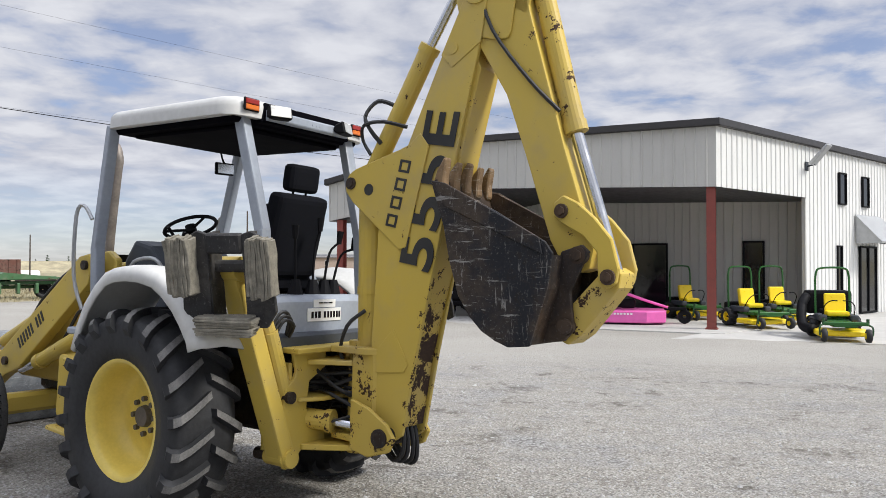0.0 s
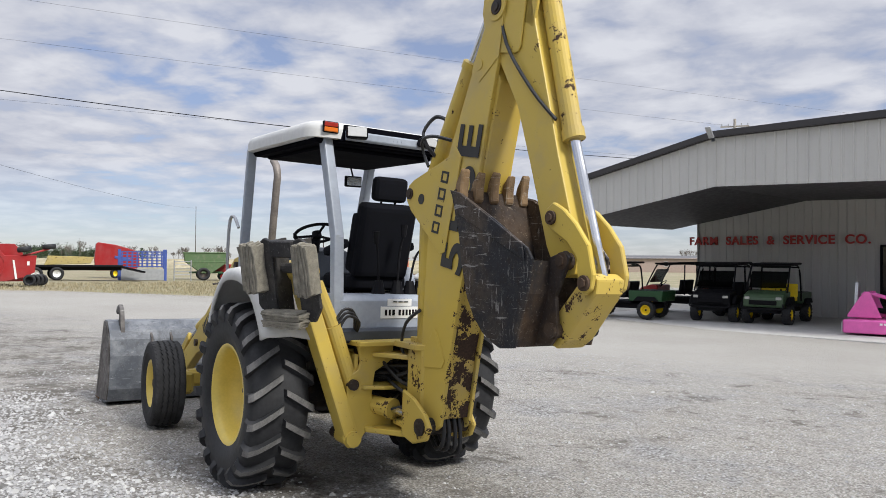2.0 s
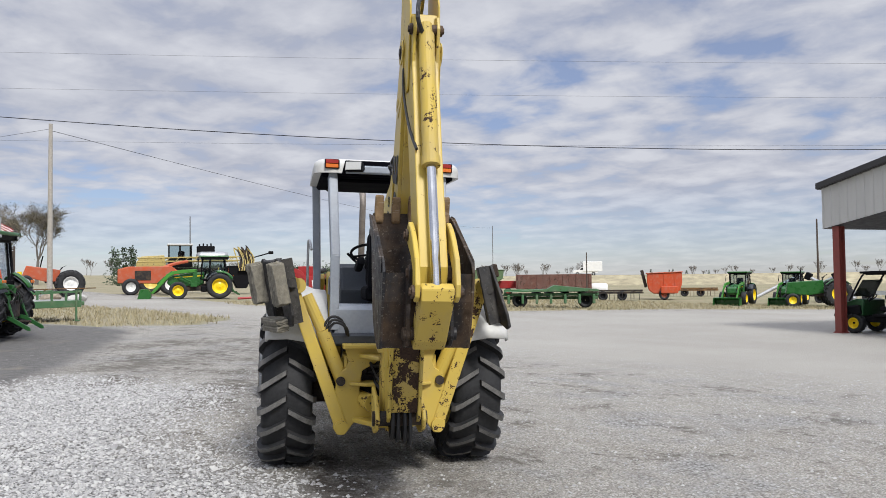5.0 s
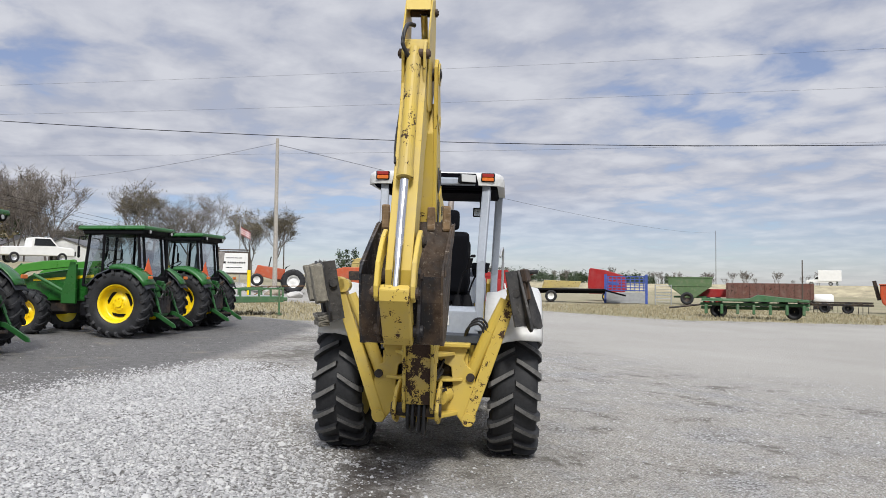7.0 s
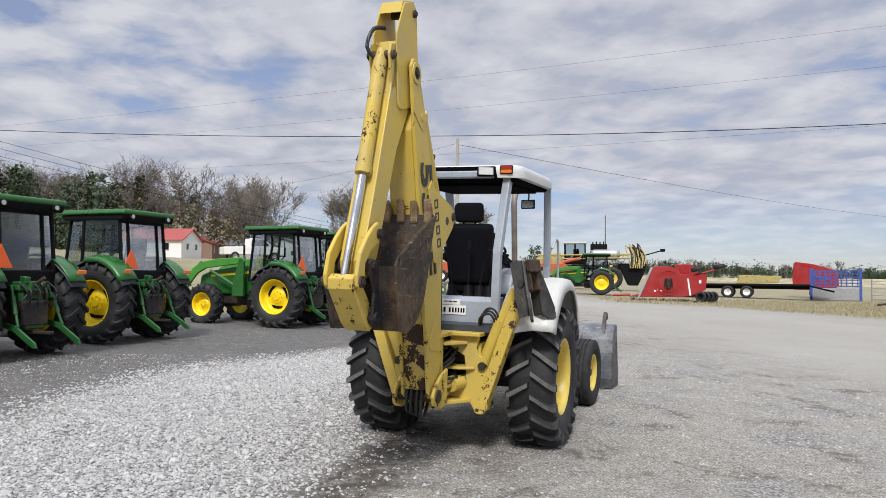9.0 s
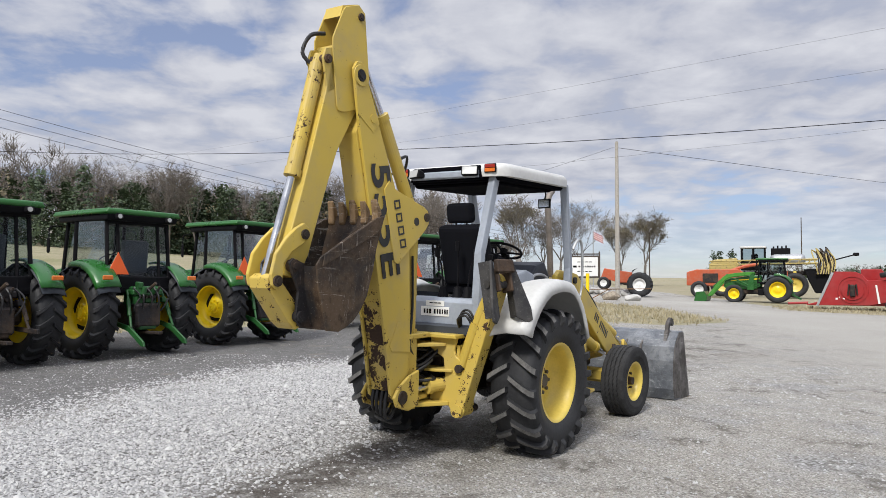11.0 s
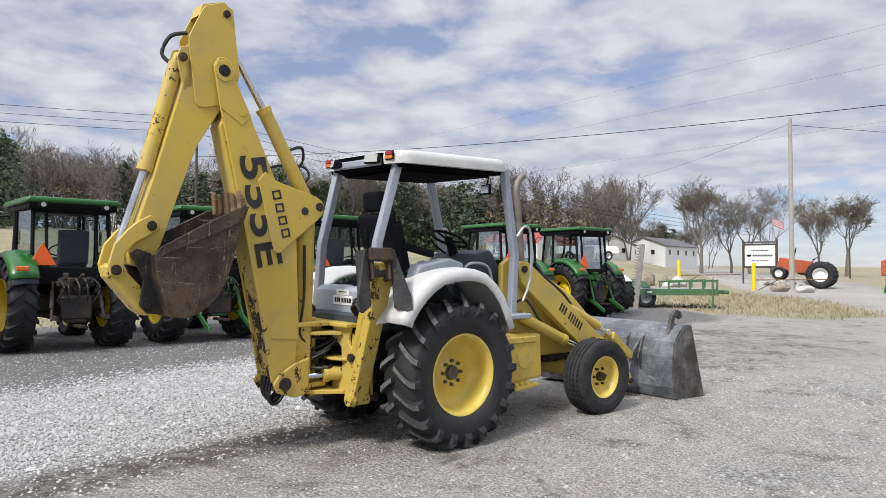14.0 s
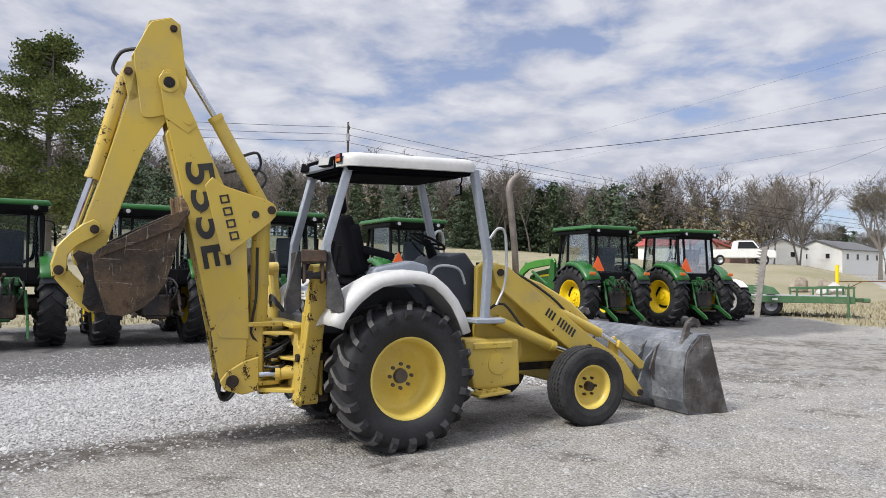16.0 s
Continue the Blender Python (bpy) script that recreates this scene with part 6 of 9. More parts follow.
# dipper stick
b = B()
prism(b, [(-2.25, 3.32), (-1.92, 3.40), (-1.87, 3.05), (-1.974, 2.88), (-2.184, 2.54), (-2.31, 2.2), (-2.46, 1.76), (-2.53, 1.64), (-2.60, 1.60), (-2.68, 1.62), (-2.70, 1.72), (-2.532, 2.23), (-2.32, 2.96)], -0.098, 0.098, "x", bev=0.008, seg=2)
dipper = part("dipper", b, M["yellow"], hoe, "yellow dipper stick")
HEAD = [(-2.167, 3.60), (-2.14, 3.635), (-1.987, 3.692), (-1.911, 3.642), (-1.844, 3.14), (-1.87, 3.03), (-1.977, 2.885), (-2.13, 2.84), (-2.19, 2.84), (-2.21, 2.87), (-2.273, 3.29), (-2.274, 3.37)]
for s in (-1, 1):
    b = B()
    prism(b, HEAD, s * 0.099, s * 0.113, "x", bev=0.004)
    prism(b, [(-2.36, 3.20), (-2.33, 3.28), (-2.25, 3.30), (-2.22, 3.0), (-2.30, 2.95)], s * 0.075, s * 0.098, "x", bev=0.004)
    part("head_plate", b, M["yellow"], dipper)
b = B()
prism(b, [(-2.19, 3.55), (-2.16, 3.64), (-1.99, 3.695), (-1.985, 3.66), (-2.14, 3.60)], -0.099, 0.099, "x")
part("head_cap", b, M["yellow"], dipper)
for xx, y, z, r in ((0.13, -1.967, 3.60, 0.03), (0.12, -2.315, 3.20, 0.034), (0.168, -2.545, 1.905, 0.036), (0.165, -2.637, 1.685, 0.044), (0.17, -2.798, 1.58, 0.038)):
    b = B()
    rod(b, (-xx, y, z), (xx, y, z), r, seg=16)
    for o in (-1, 1):
        rod(b, (o * xx, y, z), (o * (xx + 0.012), y, z), r * 0.62, seg=6)
    part("pin", b, M["pin_steel"], dipper)
b = B()
rod(b, (0, -2.335, 3.16), (0, -2.556, 2.33), 0.058, seg=20)
rod(b, (0, -2.545, 2.37), (0, -2.56, 2.315), 0.066, seg=20)
rod(b, (0, -2.305, 3.23), (0, -2.34, 3.14), 0.048, seg=14)
bc = part("bucket_cylinder", b, M["yellow_worn"], dipper, "chipped yellow bucket cylinder")
b = B()
rod(b, (0, -2.556, 2.33), (0, -2.79, 1.60), 0.034, seg=16)
part("piston_rod", b, M["chrome"], bc)
b = B()
tube(b, [(-0.03, -2.36, 3.16), (-0.08, -2.42, 3.24), (-0.06, -2.36, 3.38), (-0.02, -2.24, 3.42)], 0.016, 8)
part("hydraulic_hose", b, M["hose"], dipper)
b = B()
tube(b, [(-0.09, -1.98, 3.2), (-0.125, -2.1, 2.9), (-0.12, -2.33, 2.6), (-0.09, -2.5, 2.42)], 0.011, 6)
part("hydraulic_hose", b, M["hose"], dipper)
IDLER = [(-2.50, 1.95), (-2.55, 1.985), (-2.63, 1.945), (-2.72, 1.87), (-2.81, 1.765), (-2.85, 1.62), (-2.835, 1.55), (-2.79, 1.52), (-2.745, 1.56), (-2.735, 1.70), (-2.66, 1.78), (-2.55, 1.84), (-2.495, 1.88)]
for s in (-1, 1):
    b = B()
    prism(b, IDLER, s * 0.115, s * 0.15, "x", bev=0.006)
    part("idler_link", b, M["yellow"], dipper)
b = B()
prism(b, [(-2.85, 1.60), (-2.80, 1.63), (-2.74, 1.60), (-2.53, 1.38), (-2.50, 1.27), (-2.57, 1.24), (-2.64, 1.29), (-2.84, 1.53)], -0.11, 0.11, "x", bev=0.012, seg=2)
part("bucket_link", b, M["yellow_worn"], dipper)

# digging bucket, curled up
b = B()
sh = [(-1.845, 2.085), (-1.925, 1.83), (-1.965, 1.65), (-2.024, 1.468), (-2.09, 1.365), (-2.167, 1.291), (-2.25, 1.245), (-2.328, 1.217), (-2.448, 1.23), (-2.50, 1.38), (-2.543, 1.511), (-2.555, 1.68)]
grid_of(b, [[(-0.275, y, z), (0.275, y, z)] for y, z in sh], 0.016)
dig = part("digging_bucket", b, M["bucket_shell"], hoe, "rusty digging bucket, worn black paint, curled up")
for s in (-1, 1):
    b = B()
    prism(b, [(-1.83, 2.081), (-1.93, 2.06), (-2.24, 1.905), (-2.528, 1.745), (-2.57, 1.69), (-2.543, 1.511), (-2.50, 1.38), (-2.45, 1.225), (-2.328, 1.212), (-2.25, 1.24), (-2.167, 1.286), (-2.09, 1.36), (-2.02, 1.466), (-1.96, 1.65), (-1.92, 1.829)],
          s * 0.27, s * 0.288, "x", bev=0.003)
    prism(b, [(-1.835, 2.085), (-1.93, 2.065), (-2.50, 1.765), (-2.52, 1.68), (-1.93, 1.94)], s * 0.288, s * 0.30, "x", bev=0.003)
    part("bucket_side", b, M["bucket_rust"] if s > 0 else M["bucket_black"], dig, "rust-brown scraped bucket side" if s > 0 else "scratched black bucket side")
    b = B()
    prism(b, [(-2.70, 1.70), (-2.66, 1.735), (-2.55, 1.70), (-2.46, 1.417), (-2.435, 1.235), (-2.57, 1.25), (-2.625, 1.31), (-2.60, 1.50), (-2.66, 1.62)], s * 0.12, s * 0.145, "x", bev=0.004)
    rod(b, (s * 0.10, -2.578, 1.325), (s * 0.165, -2.578, 1.325), 0.04, seg=14)
    part("bucket_ear", b, M["dark_steel"], dig)
for i in range(5):
    x = -0.235 + i * 0.1175
    b = B()
    prism(b, [(-1.86, 2.0), (-1.825, 2.06), (-1.85, 2.14), (-1.90, 2.215 - 0.02 * (i % 2)), (-1.915, 2.20), (-1.90, 2.10), (-1.90, 2.03)], x - 0.03, x + 0.03, "x", bev=0.008)
    part("tooth", b, M["tooth"], dig, "worn rusty bucket tooth")

# dark hose bundle and valve bodies in the hollow of the stabiliser frame
r_ = random.Random(14)
for k in range(16):
    b = B()
    x0, x1, z0 = r_.uniform(-0.30, 0.30), r_.uniform(-0.22, 0.22), r_.uniform(0.62, 0.98)
    tube(b, [(x0, -0.66, z0), (x0 * 0.8 + r_.uniform(-0.06, 0.06), -0.80, z0 + r_.uniform(-0.06, 0.08)), (x1, -0.95, z0 + r_.uniform(-0.10, 0.05)), (x1 * 0.6, -1.10, z0 + r_.uniform(-0.12, 0.02))], r_.uniform(0.010, 0.017), 6)
    part("hydraulic_hose", b, M["hose"], hoe)
for x, z, w in ((-0.20, 0.90, 0.13), (0.19, 0.88, 0.14), (0.02, 0.70, 0.18), (-0.24, 0.62, 0.10), (0.25, 0.60, 0.10)):
    b = B()
    box(b, (x, -0.735, z), (w, 0.08, 0.13), bev=0.012)
    rod(b, (x, -0.76, z), (x, -0.82, z - 0.01), 0.028, 0.02, seg=8)
    part("valve_body", b, M["dark_steel"], hoe)


def fitted(ob, m):
    """Lay a part and its own parts anew by the affine map m of the thing's space."""
    for o in (ob, *ob.children_recursive):
        o.data.transform(o.matrix_basis.inverted() @ m @ o.matrix_basis)


def affine(x, y, z):
    return Matrix((x, y, z, (0, 0, 0, 1)))


# the boom leans back a little more than upright; the stick hangs a little low; the digging gear sits close behind the cab
fitted(boom, affine((0.82, 0, 0, 0.02), (0, 1, -0.030, 0.073), (0, 0, 0.988, 0.037)))
fitted(dipper, affine((1, 0, 0, 0), (0, 1, 0, 0), (0, 0, 1.0184, -0.0563)))
fitted(dig, affine((1, 0, 0, 0), (0, 1, 0, 0), (0, 0, 1, -0.022)))
for ob_part, shift_y, squeeze in ((dipper, 0.03, 0.87), (dig, 0.03, 0.97)):
    ob_part.location.y, ob_part.scale.x = shift_y, squeeze
for ob_part in hoe.children:
    if ob_part.name.split(".")[0] in ("stabiliser_frame", "swing_cylinder", "stabiliser_leg", "stabiliser_cylinder", "kingpost"):
        ob_part.location.y = 0.055
ldr.location.x, ldr.location.y, ldr.scale.x = -0.105, 0.05, 1.043

# ---- green cab tractors parked in a row ----

M["link_green"] = plain("linkage_green", (0.012, 0.075, 0.016), 0.45, 0, 0.3, 6)
M["loader_green"] = plain("loader_green", (0.05, 0.22, 0.025), 0.35, 0, 0.1, 3)
M["tread"] = plain("clean_tread", (0.022, 0.022, 0.024), 0.75, 0, 0.35, 9.0, 0.3, 0.25)


def cab_tractor(m, label, loader=False, dull=False, blue=False, hitch=True, group="parked tractors", near=True):
    paint = M["blue"] if blue else M["green"]
    rim_m = M["white_paint"] if blue else M["bright_yellow"]
    st = thing("cab_tractor", m, label, "tractor", group)
    for s in (-1, 1):
        wheel = lug_wheel(st, pose(s * 0.80, 0, 0.77), s, 0.78, 0.21, 0.43, 20, rim_m, lugs_apart=near, lug_mat=M["tread"], name="rear_tyre", hub_mat=rim_m, deep=0.02, turn=0.8, height=0.045, width=0.05)
        for k in range(3) if near else ():
            b = B()
            prism(b, [(0.215, -0.17), (0.285, -0.12), (0.30, 0.0), (0.285, 0.12), (0.215, 0.17), (0.235, 0.0)], s * -0.03, s * 0.004, "x", bev=0.004)
            part("rim_slot", b, M["black"], wheel, m=Matrix.Rotation(radians(120 * k + 35), 4, "X"))
        lug_wheel(st, pose(s * 0.80, 2.30, 0.54), s, 0.55, 0.17, 0.30, 16, rim_m, lugs_apart=near, lug_mat=M["tread"], name="front_tyre", hub_mat=rim_m, deep=0.02, turn=0.7, height=0.035, width=0.04)
    b = B()
    prism(b, [(0.85, 0.95), (0.85, 1.60), (1.6, 1.56), (2.55, 1.42), (2.85, 1.30), (2.92, 0.95), (2.75, 0.80), (1.2, 0.80)], -0.33, 0.33, "x", bev=0.06, seg=2)
    part("hood", b, paint, st)
    if not blue:
        b = B()
        for s in (-1, 1):
            prism(b, [(0.95, 1.36), (0.95, 1.43), (2.5, 1.31), (2.5, 1.26)], s * 0.331, s * 0.336, "x")
        part("stripe", b, M["bright_yellow"], st)
    b = B()
    box(b, (0, 0.9, 0.72), (0.5, 3.2, 0.42), bev=0.04)
    box(b, (0, 0, 0.77), (1.3, 0.3, 0.3), bev=0.06)
    box(b, (0, 2.3, 0.55), (1.3, 0.2, 0.2), bev=0.04)
    part("chassis", b, M["dark_steel"], st)
    # cab
    b = B()
    lo = [(-0.62, -0.40), (0.62, -0.40), (0.66, 0.55), (0.60, 1.05), (-0.60, 1.05), (-0.66, 0.55)]
    hi = [(-0.60, -0.30), (0.60, -0.30), (0.66, 0.50), (0.56, 0.92), (-0.56, 0.92), (-0.66, 0.50)]
    for (x0, y0), (x1, y1) in zip(lo, hi):
        rod(b, (x0, y0, 1.18), (x1, y1, 2.42), 0.035, seg=6)
    n = len(lo)
    for i in range(n):
        rod(b, (*lo[i], 1.18), (*lo[(i + 1) % n], 1.18), 0.035, seg=6)
    box(b, (0, 0.3, 1.12), (1.2, 1.3, 0.12), bev=0.03)
    for x0 in (-0.40, 0.40):
        rod(b, (x0, -0.41, 1.2), (x0, -0.31, 2.40), 0.028, seg=6)
    box(b, (0, -0.40, 1.25), (1.24, 0.05, 0.30), bev=0.02)
    box(b, (0, -0.33, 2.36), (1.2, 0.05, 0.10), bev=0.02)
    part("cab_frame", b, M["black"], st)
    for i in range(n):
        b = B()
        j = (i + 1) % n
        t = bmesh.new()
        vs = [t.verts.new(p) for p in ((*lo[i], 1.2), (*lo[j], 1.2), (*hi[j], 2.40), (*hi[i], 2.40))]
        t.faces.new(vs)
        bmesh.ops.solidify(t, geom=t.faces[:], thickness=0.006)
        add(b, t)
        pane = part("pane", b, M["glass"], st)
        pane.visible_shadow = False
    b = B()
    t = bmesh.new()
    box(t, (0, 0.30, 2.515), (1.50, 1.66, 0.10), bev=0.045, seg=3)
    for v in t.verts:
        if v.co.z > 2.52:
            v.co.z += 0.045 * (1 - (v.co.x / 0.8) ** 2) * (1 - ((v.co.y - 0.3) / 0.9) ** 2)
            v.co.x *= 0.97
    add(b, t)
    part("cab_roof", b, paint, st, smooth=True)
    b = B()
    prism(b, [(-0.52, 2.47), (-0.46, 2.36), (0.98, 2.36), (1.06, 2.47)], -0.70, 0.70, "x", bev=0.03, seg=2)
    part("roof_liner", b, M["black"], st)
    for s in (-1, 1):
        b = B()
        box(b, (s * 0.50, -0.50, 2.43), (0.16, 0.07, 0.10), bev=0.02)
        lamp = part("work_lamp", b, M["black"], st)
        b = B()
        rod(b, (s * 0.50, -0.53, 2.43), (s * 0.50, -0.545, 2.43), 0.04, seg=12)
        part("lens", b, M["lens"], lamp)
        b = B()
        box(b, (s * 0.62, -0.40, 2.47), (0.14, 0.16, 0.06), bev=0.015)
        part("beacon", b, M["amber"], st, "amber warning lamp")
        # fender over each rear wheel
        b = B()
        arc = [(0.74 * math.cos(radians(a)) * 1.14, 0.77 + 0.74 * math.sin(radians(a)) * 1.14) for a in (30, 55, 80, 100, 120, 140, 155)]
        grid_of(b, [[(s * 0.60, y, z), (s * 0.80, y, z + 0.01), (s * 0.98, y, z - 0.02), (s * 1.0, y * 0.98, z - 0.05)] for y, z in arc], 0.02)
        part("fender", b, M["dark_grey"] if not blue else paint, st, smooth=True)
        b = B()
        rows = []
        for a in range(78, 158, 8):
            c_, s_ = math.cos(radians(a)), math.sin(radians(a))
            ring = []
            for x_, r_in in ((0.58, 0.90), (0.60, 0.915), (0.74, 0.925), (0.90, 0.905), (0.985, 0.865), (1.01, 0.80)):
                ring.append((s * x_, r_in * c_ * 0.97, 0.77 + r_in * s_))
            rows.append(ring)
        grid_of(b, rows, 0.03)
        part("fender_end", b, paint, st, "rounded green rear fender", smooth=True)
        b = B()
        box(b, (s * 0.84, -0.755, 1.37), (0.19, 0.03, 0.075), bev=0.012)
        part("tail_lamp", b, M["amber"], st, "amber and red tail lamp")
        b = B()
        box(b, (s * 0.62, 0.80, 0.62), (0.20, 0.5, 0.36), bev=0.05)
        box(b, (s * 0.72, 0.55, 0.55), (0.22, 0.28, 0.03))
        box(b, (s * 0.72, 0.55, 0.80), (0.22, 0.28, 0.03))
        part("step_tank", b, M["black"] if s < 0 else M["frame_green"], st)
        b = B()
        tube(b, [(s * 0.66, 0.98, 2.3), (s * 0.85, 1.0, 2.28), (s * 0.88, 1.0, 2.1)], 0.012, 6)
        box(b, (s * 0.89, 0.99, 1.95), (0.05, 0.06, 0.28), bev=0.02)
        part("side_mirror", b, M["black"], st)
    b = B()
    tube(b, [(0.34, 1.6, 1.5), (0.52, 1.45, 1.6), (0.55, 1.2, 1.9), (0.56, 1.18, 2.5)], 0.035, 8)
    part("exhaust_pipe", b, M["black"], st)
    b = B()
    prism(b, [(-0.70, 1.43), (-0.28, 1.43), (-0.49, 1.81)], -0.50, -0.49, "y", bev=0.002)
    part("slow_vehicle_sign", b, M["slow_orange"], st, "orange triangular slow-vehicle sign")
    b = B()
    box(b, (0.1, 0.2, 1.45), (0.5, 0.5, 0.14), bev=0.05, seg=2)
    box(b, (0.1, -0.08, 1.75), (0.5, 0.14, 0.6), (6, 0, 0), bev=0.05, seg=2)
    part("seat", b, M["dark_grey"], st)
    b = B()
    wm_ = Matrix.Translation((0.1, 0.68, 1.72)) @ Matrix.Rotation(radians(-30), 4, "X") @ Matrix.Rotation(radians(90), 4, "Y")
    lathe(b, [(0.19 + 0.013 * math.cos(q), 0.013 * math.sin(q)) for q in [i * math.pi / 3 for i in range(6)]], 20, wm_)
    rod(b, (0.1, 0.72, 1.7), (0.1, 0.85, 1.3), 0.04, seg=8)
    part("steering_wheel", b, M["black"], st)
    # rear linkage
    hm = M["dark_steel"] if dull else M["link_green"]
    lumps = random.Random(3)
    b = B()
    box(b, (0, -0.42, 0.95), (0.46, 0.34, 0.55), bev=0.03)
    box(b, (0, -0.62, 0.62), (0.34, 0.12, 0.30), bev=0.02)
    for s in (-1, 1):
        box(b, (s * 0.24, -0.45, 1.12), (0.10, 0.4, 0.10), (0, 0, 0), bev=0.02)
    for _ in range(12):
        box(b, (lumps.uniform(-0.34, 0.34), -0.6 + lumps.uniform(-0.06, 0.06), lumps.uniform(0.55, 1.25)), (lumps.uniform(0.05, 0.14), lumps.uniform(0.08, 0.2), lumps.uniform(0.05, 0.16)), (lumps.uniform(-20, 20), 0, lumps.uniform(-25, 25)), bev=0.012)
    part("rear_housing", b, M["dark_steel"] if dull else M["link_green"], st)
    for k in range(5):
        b = B()
        x0 = -0.28 + 0.14 * k
        tube(b, [(x0, -0.62, 1.2), (x0 + lumps.uniform(-0.08, 0.08), -0.74, 1.05), (x0 + lumps.uniform(-0.1, 0.1), -0.70, 0.85), (x0 * 0.6, -0.6, 0.7)], 0.016, 6)
        part("hydraulic_hose", b, M["hose"], st)
    for s in (-1, 1):
        b = B()
        if hitch:
            prism(b, [(-0.30, 0.56), (-0.30, 0.63), (-0.75, 0.55), (-1.15, 0.30), (-1.18, 0.22), (-1.10, 0.22), (-0.72, 0.46)], s * 0.42 - 0.02, s * 0.42 + 0.02, "x", bev=0.006)
        else:
            prism(b, [(-0.30, 0.56), (-0.30, 0.63), (-1.05, 0.60), (-1.05, 0.53)], s * 0.40 - 0.02, s * 0.40 + 0.02, "x", bev=0.006)
        part("lower_link", b, hm, st)
        b = B()
        rod(b, (s * 0.34, -0.55, 1.15), (s * 0.42, -0.80, 0.52), 0.022, seg=8)
        rod(b, (s * 0.37, -0.62, 1.0), (s * 0.40, -0.72, 0.72), 0.035, seg=8)
        part("lift_rod", b, hm, st)
    b = B()
    rod(b, (0, -0.55, 1.1), (0.06, -0.78, 1.28), 0.03, seg=8)
    rod(b, (0.16, -0.55, 0.95), (0.20, -0.70, 1.22), 0.03, 0.02, seg=8)
    for i in range(4):
        rod(b, (-0.12 + i * 0.08, -0.60, 1.04), (-0.12 + i * 0.08, -0.68, 1.04), 0.028, seg=8)
    part("top_link", b, M["dark_steel"], st)
    b = B()
    box(b, (0, -0.75, 0.42), (0.09, 0.55, 0.05), bev=0.008)
    part("drawbar", b, M["dark_steel"], st)
    if loader:
        for s in (-1, 1):
            b = B()
            prism(b, [(1.25, 0.75), (1.25, 1.72), (1.40, 1.75), (1.62, 0.95), (1.62, 0.75)], s * 0.50, s * 0.58, "x", bev=0.01)
            part("loader_mast", b, paint, st)
            b = B()
            prism(b, [(1.22, 1.66), (1.30, 1.78), (2.1, 1.74), (2.62, 1.66), (2.92, 1.50), (3.25, 1.12), (3.78, 0.42), (3.68, 0.34), (3.1, 0.98), (2.78, 1.34), (2.5, 1.48), (1.4, 1.60)], s * 0.50, s * 0.58, "x", bev=0.015)
            part("loader_arm", b, M["loader_green"] if not blue else paint, st)
            b = B()
            rod(b, (s * 0.54, 1.5, 1.0), (s * 0.54, 2.35, 1.42), 0.04, seg=10)
            rod(b, (s * 0.54, 2.65, 1.66), (s * 0.54, 3.45, 0.95), 0.035, seg=10)
            part("loader_cylinder", b, paint, st)
        b = B()
        sh_ = [(4.35, 0.60), (3.95, 0.62), (3.80, 0.45), (3.80, 0.2), (3.9, 0.06), (4.5, 0.02)]
        grid_of(b, [[(-0.95, y, z), (0.95, y, z)] for y, z in sh_], 0.03)
        for s in (-1, 1):
            prism(b, [(4.35, 0.62), (3.95, 0.63), (3.79, 0.45), (3.79, 0.2), (3.9, 0.05), (4.5, 0.02)], s * 0.93, s * 0.96, "x")
        part("loader_bucket", b, paint, st)
    return st


def heading(dx, dy):
    return math.degrees(math.atan2(-dx, dy))


ROW = heading(-0.56, -0.83)
cab_tractor(stand(-13.90 - 0.25, 4.42, heading(-0.61, -0.79)), "green cab tractor with yellow wheels and a front loader", loader=True)
base_tr = cab_tractor(stand(-10.35, 0.86, ROW), "green cab tractor with yellow wheels, its rear linkage hanging down")
for x, y, turn in ((-7.62, -0.62, ROW), (-16.35, 6.20, heading(-0.61, -0.79)), (-3.50, -3.50, ROW)):
    copy_thing(base_tr, stand(x, y, turn))
cab_tractor(stand(-5.48, -2.02, ROW), "green cab tractor with a dirty black rear end", dull=True, hitch=False)

# ---- utility vehicles, mowers and a cutter on the porch ----


def small_wheel(parent, m, side, R, half, rim_r, rim_mat, n=14, name="tyre"):
    return lug_wheel(parent, m, side, R, half, rim_r, n, rim_mat, lugs_apart=False, name=name, hub_mat=M["black"], deep=0.0, turn=0.3, height=0.02, width=0.04)


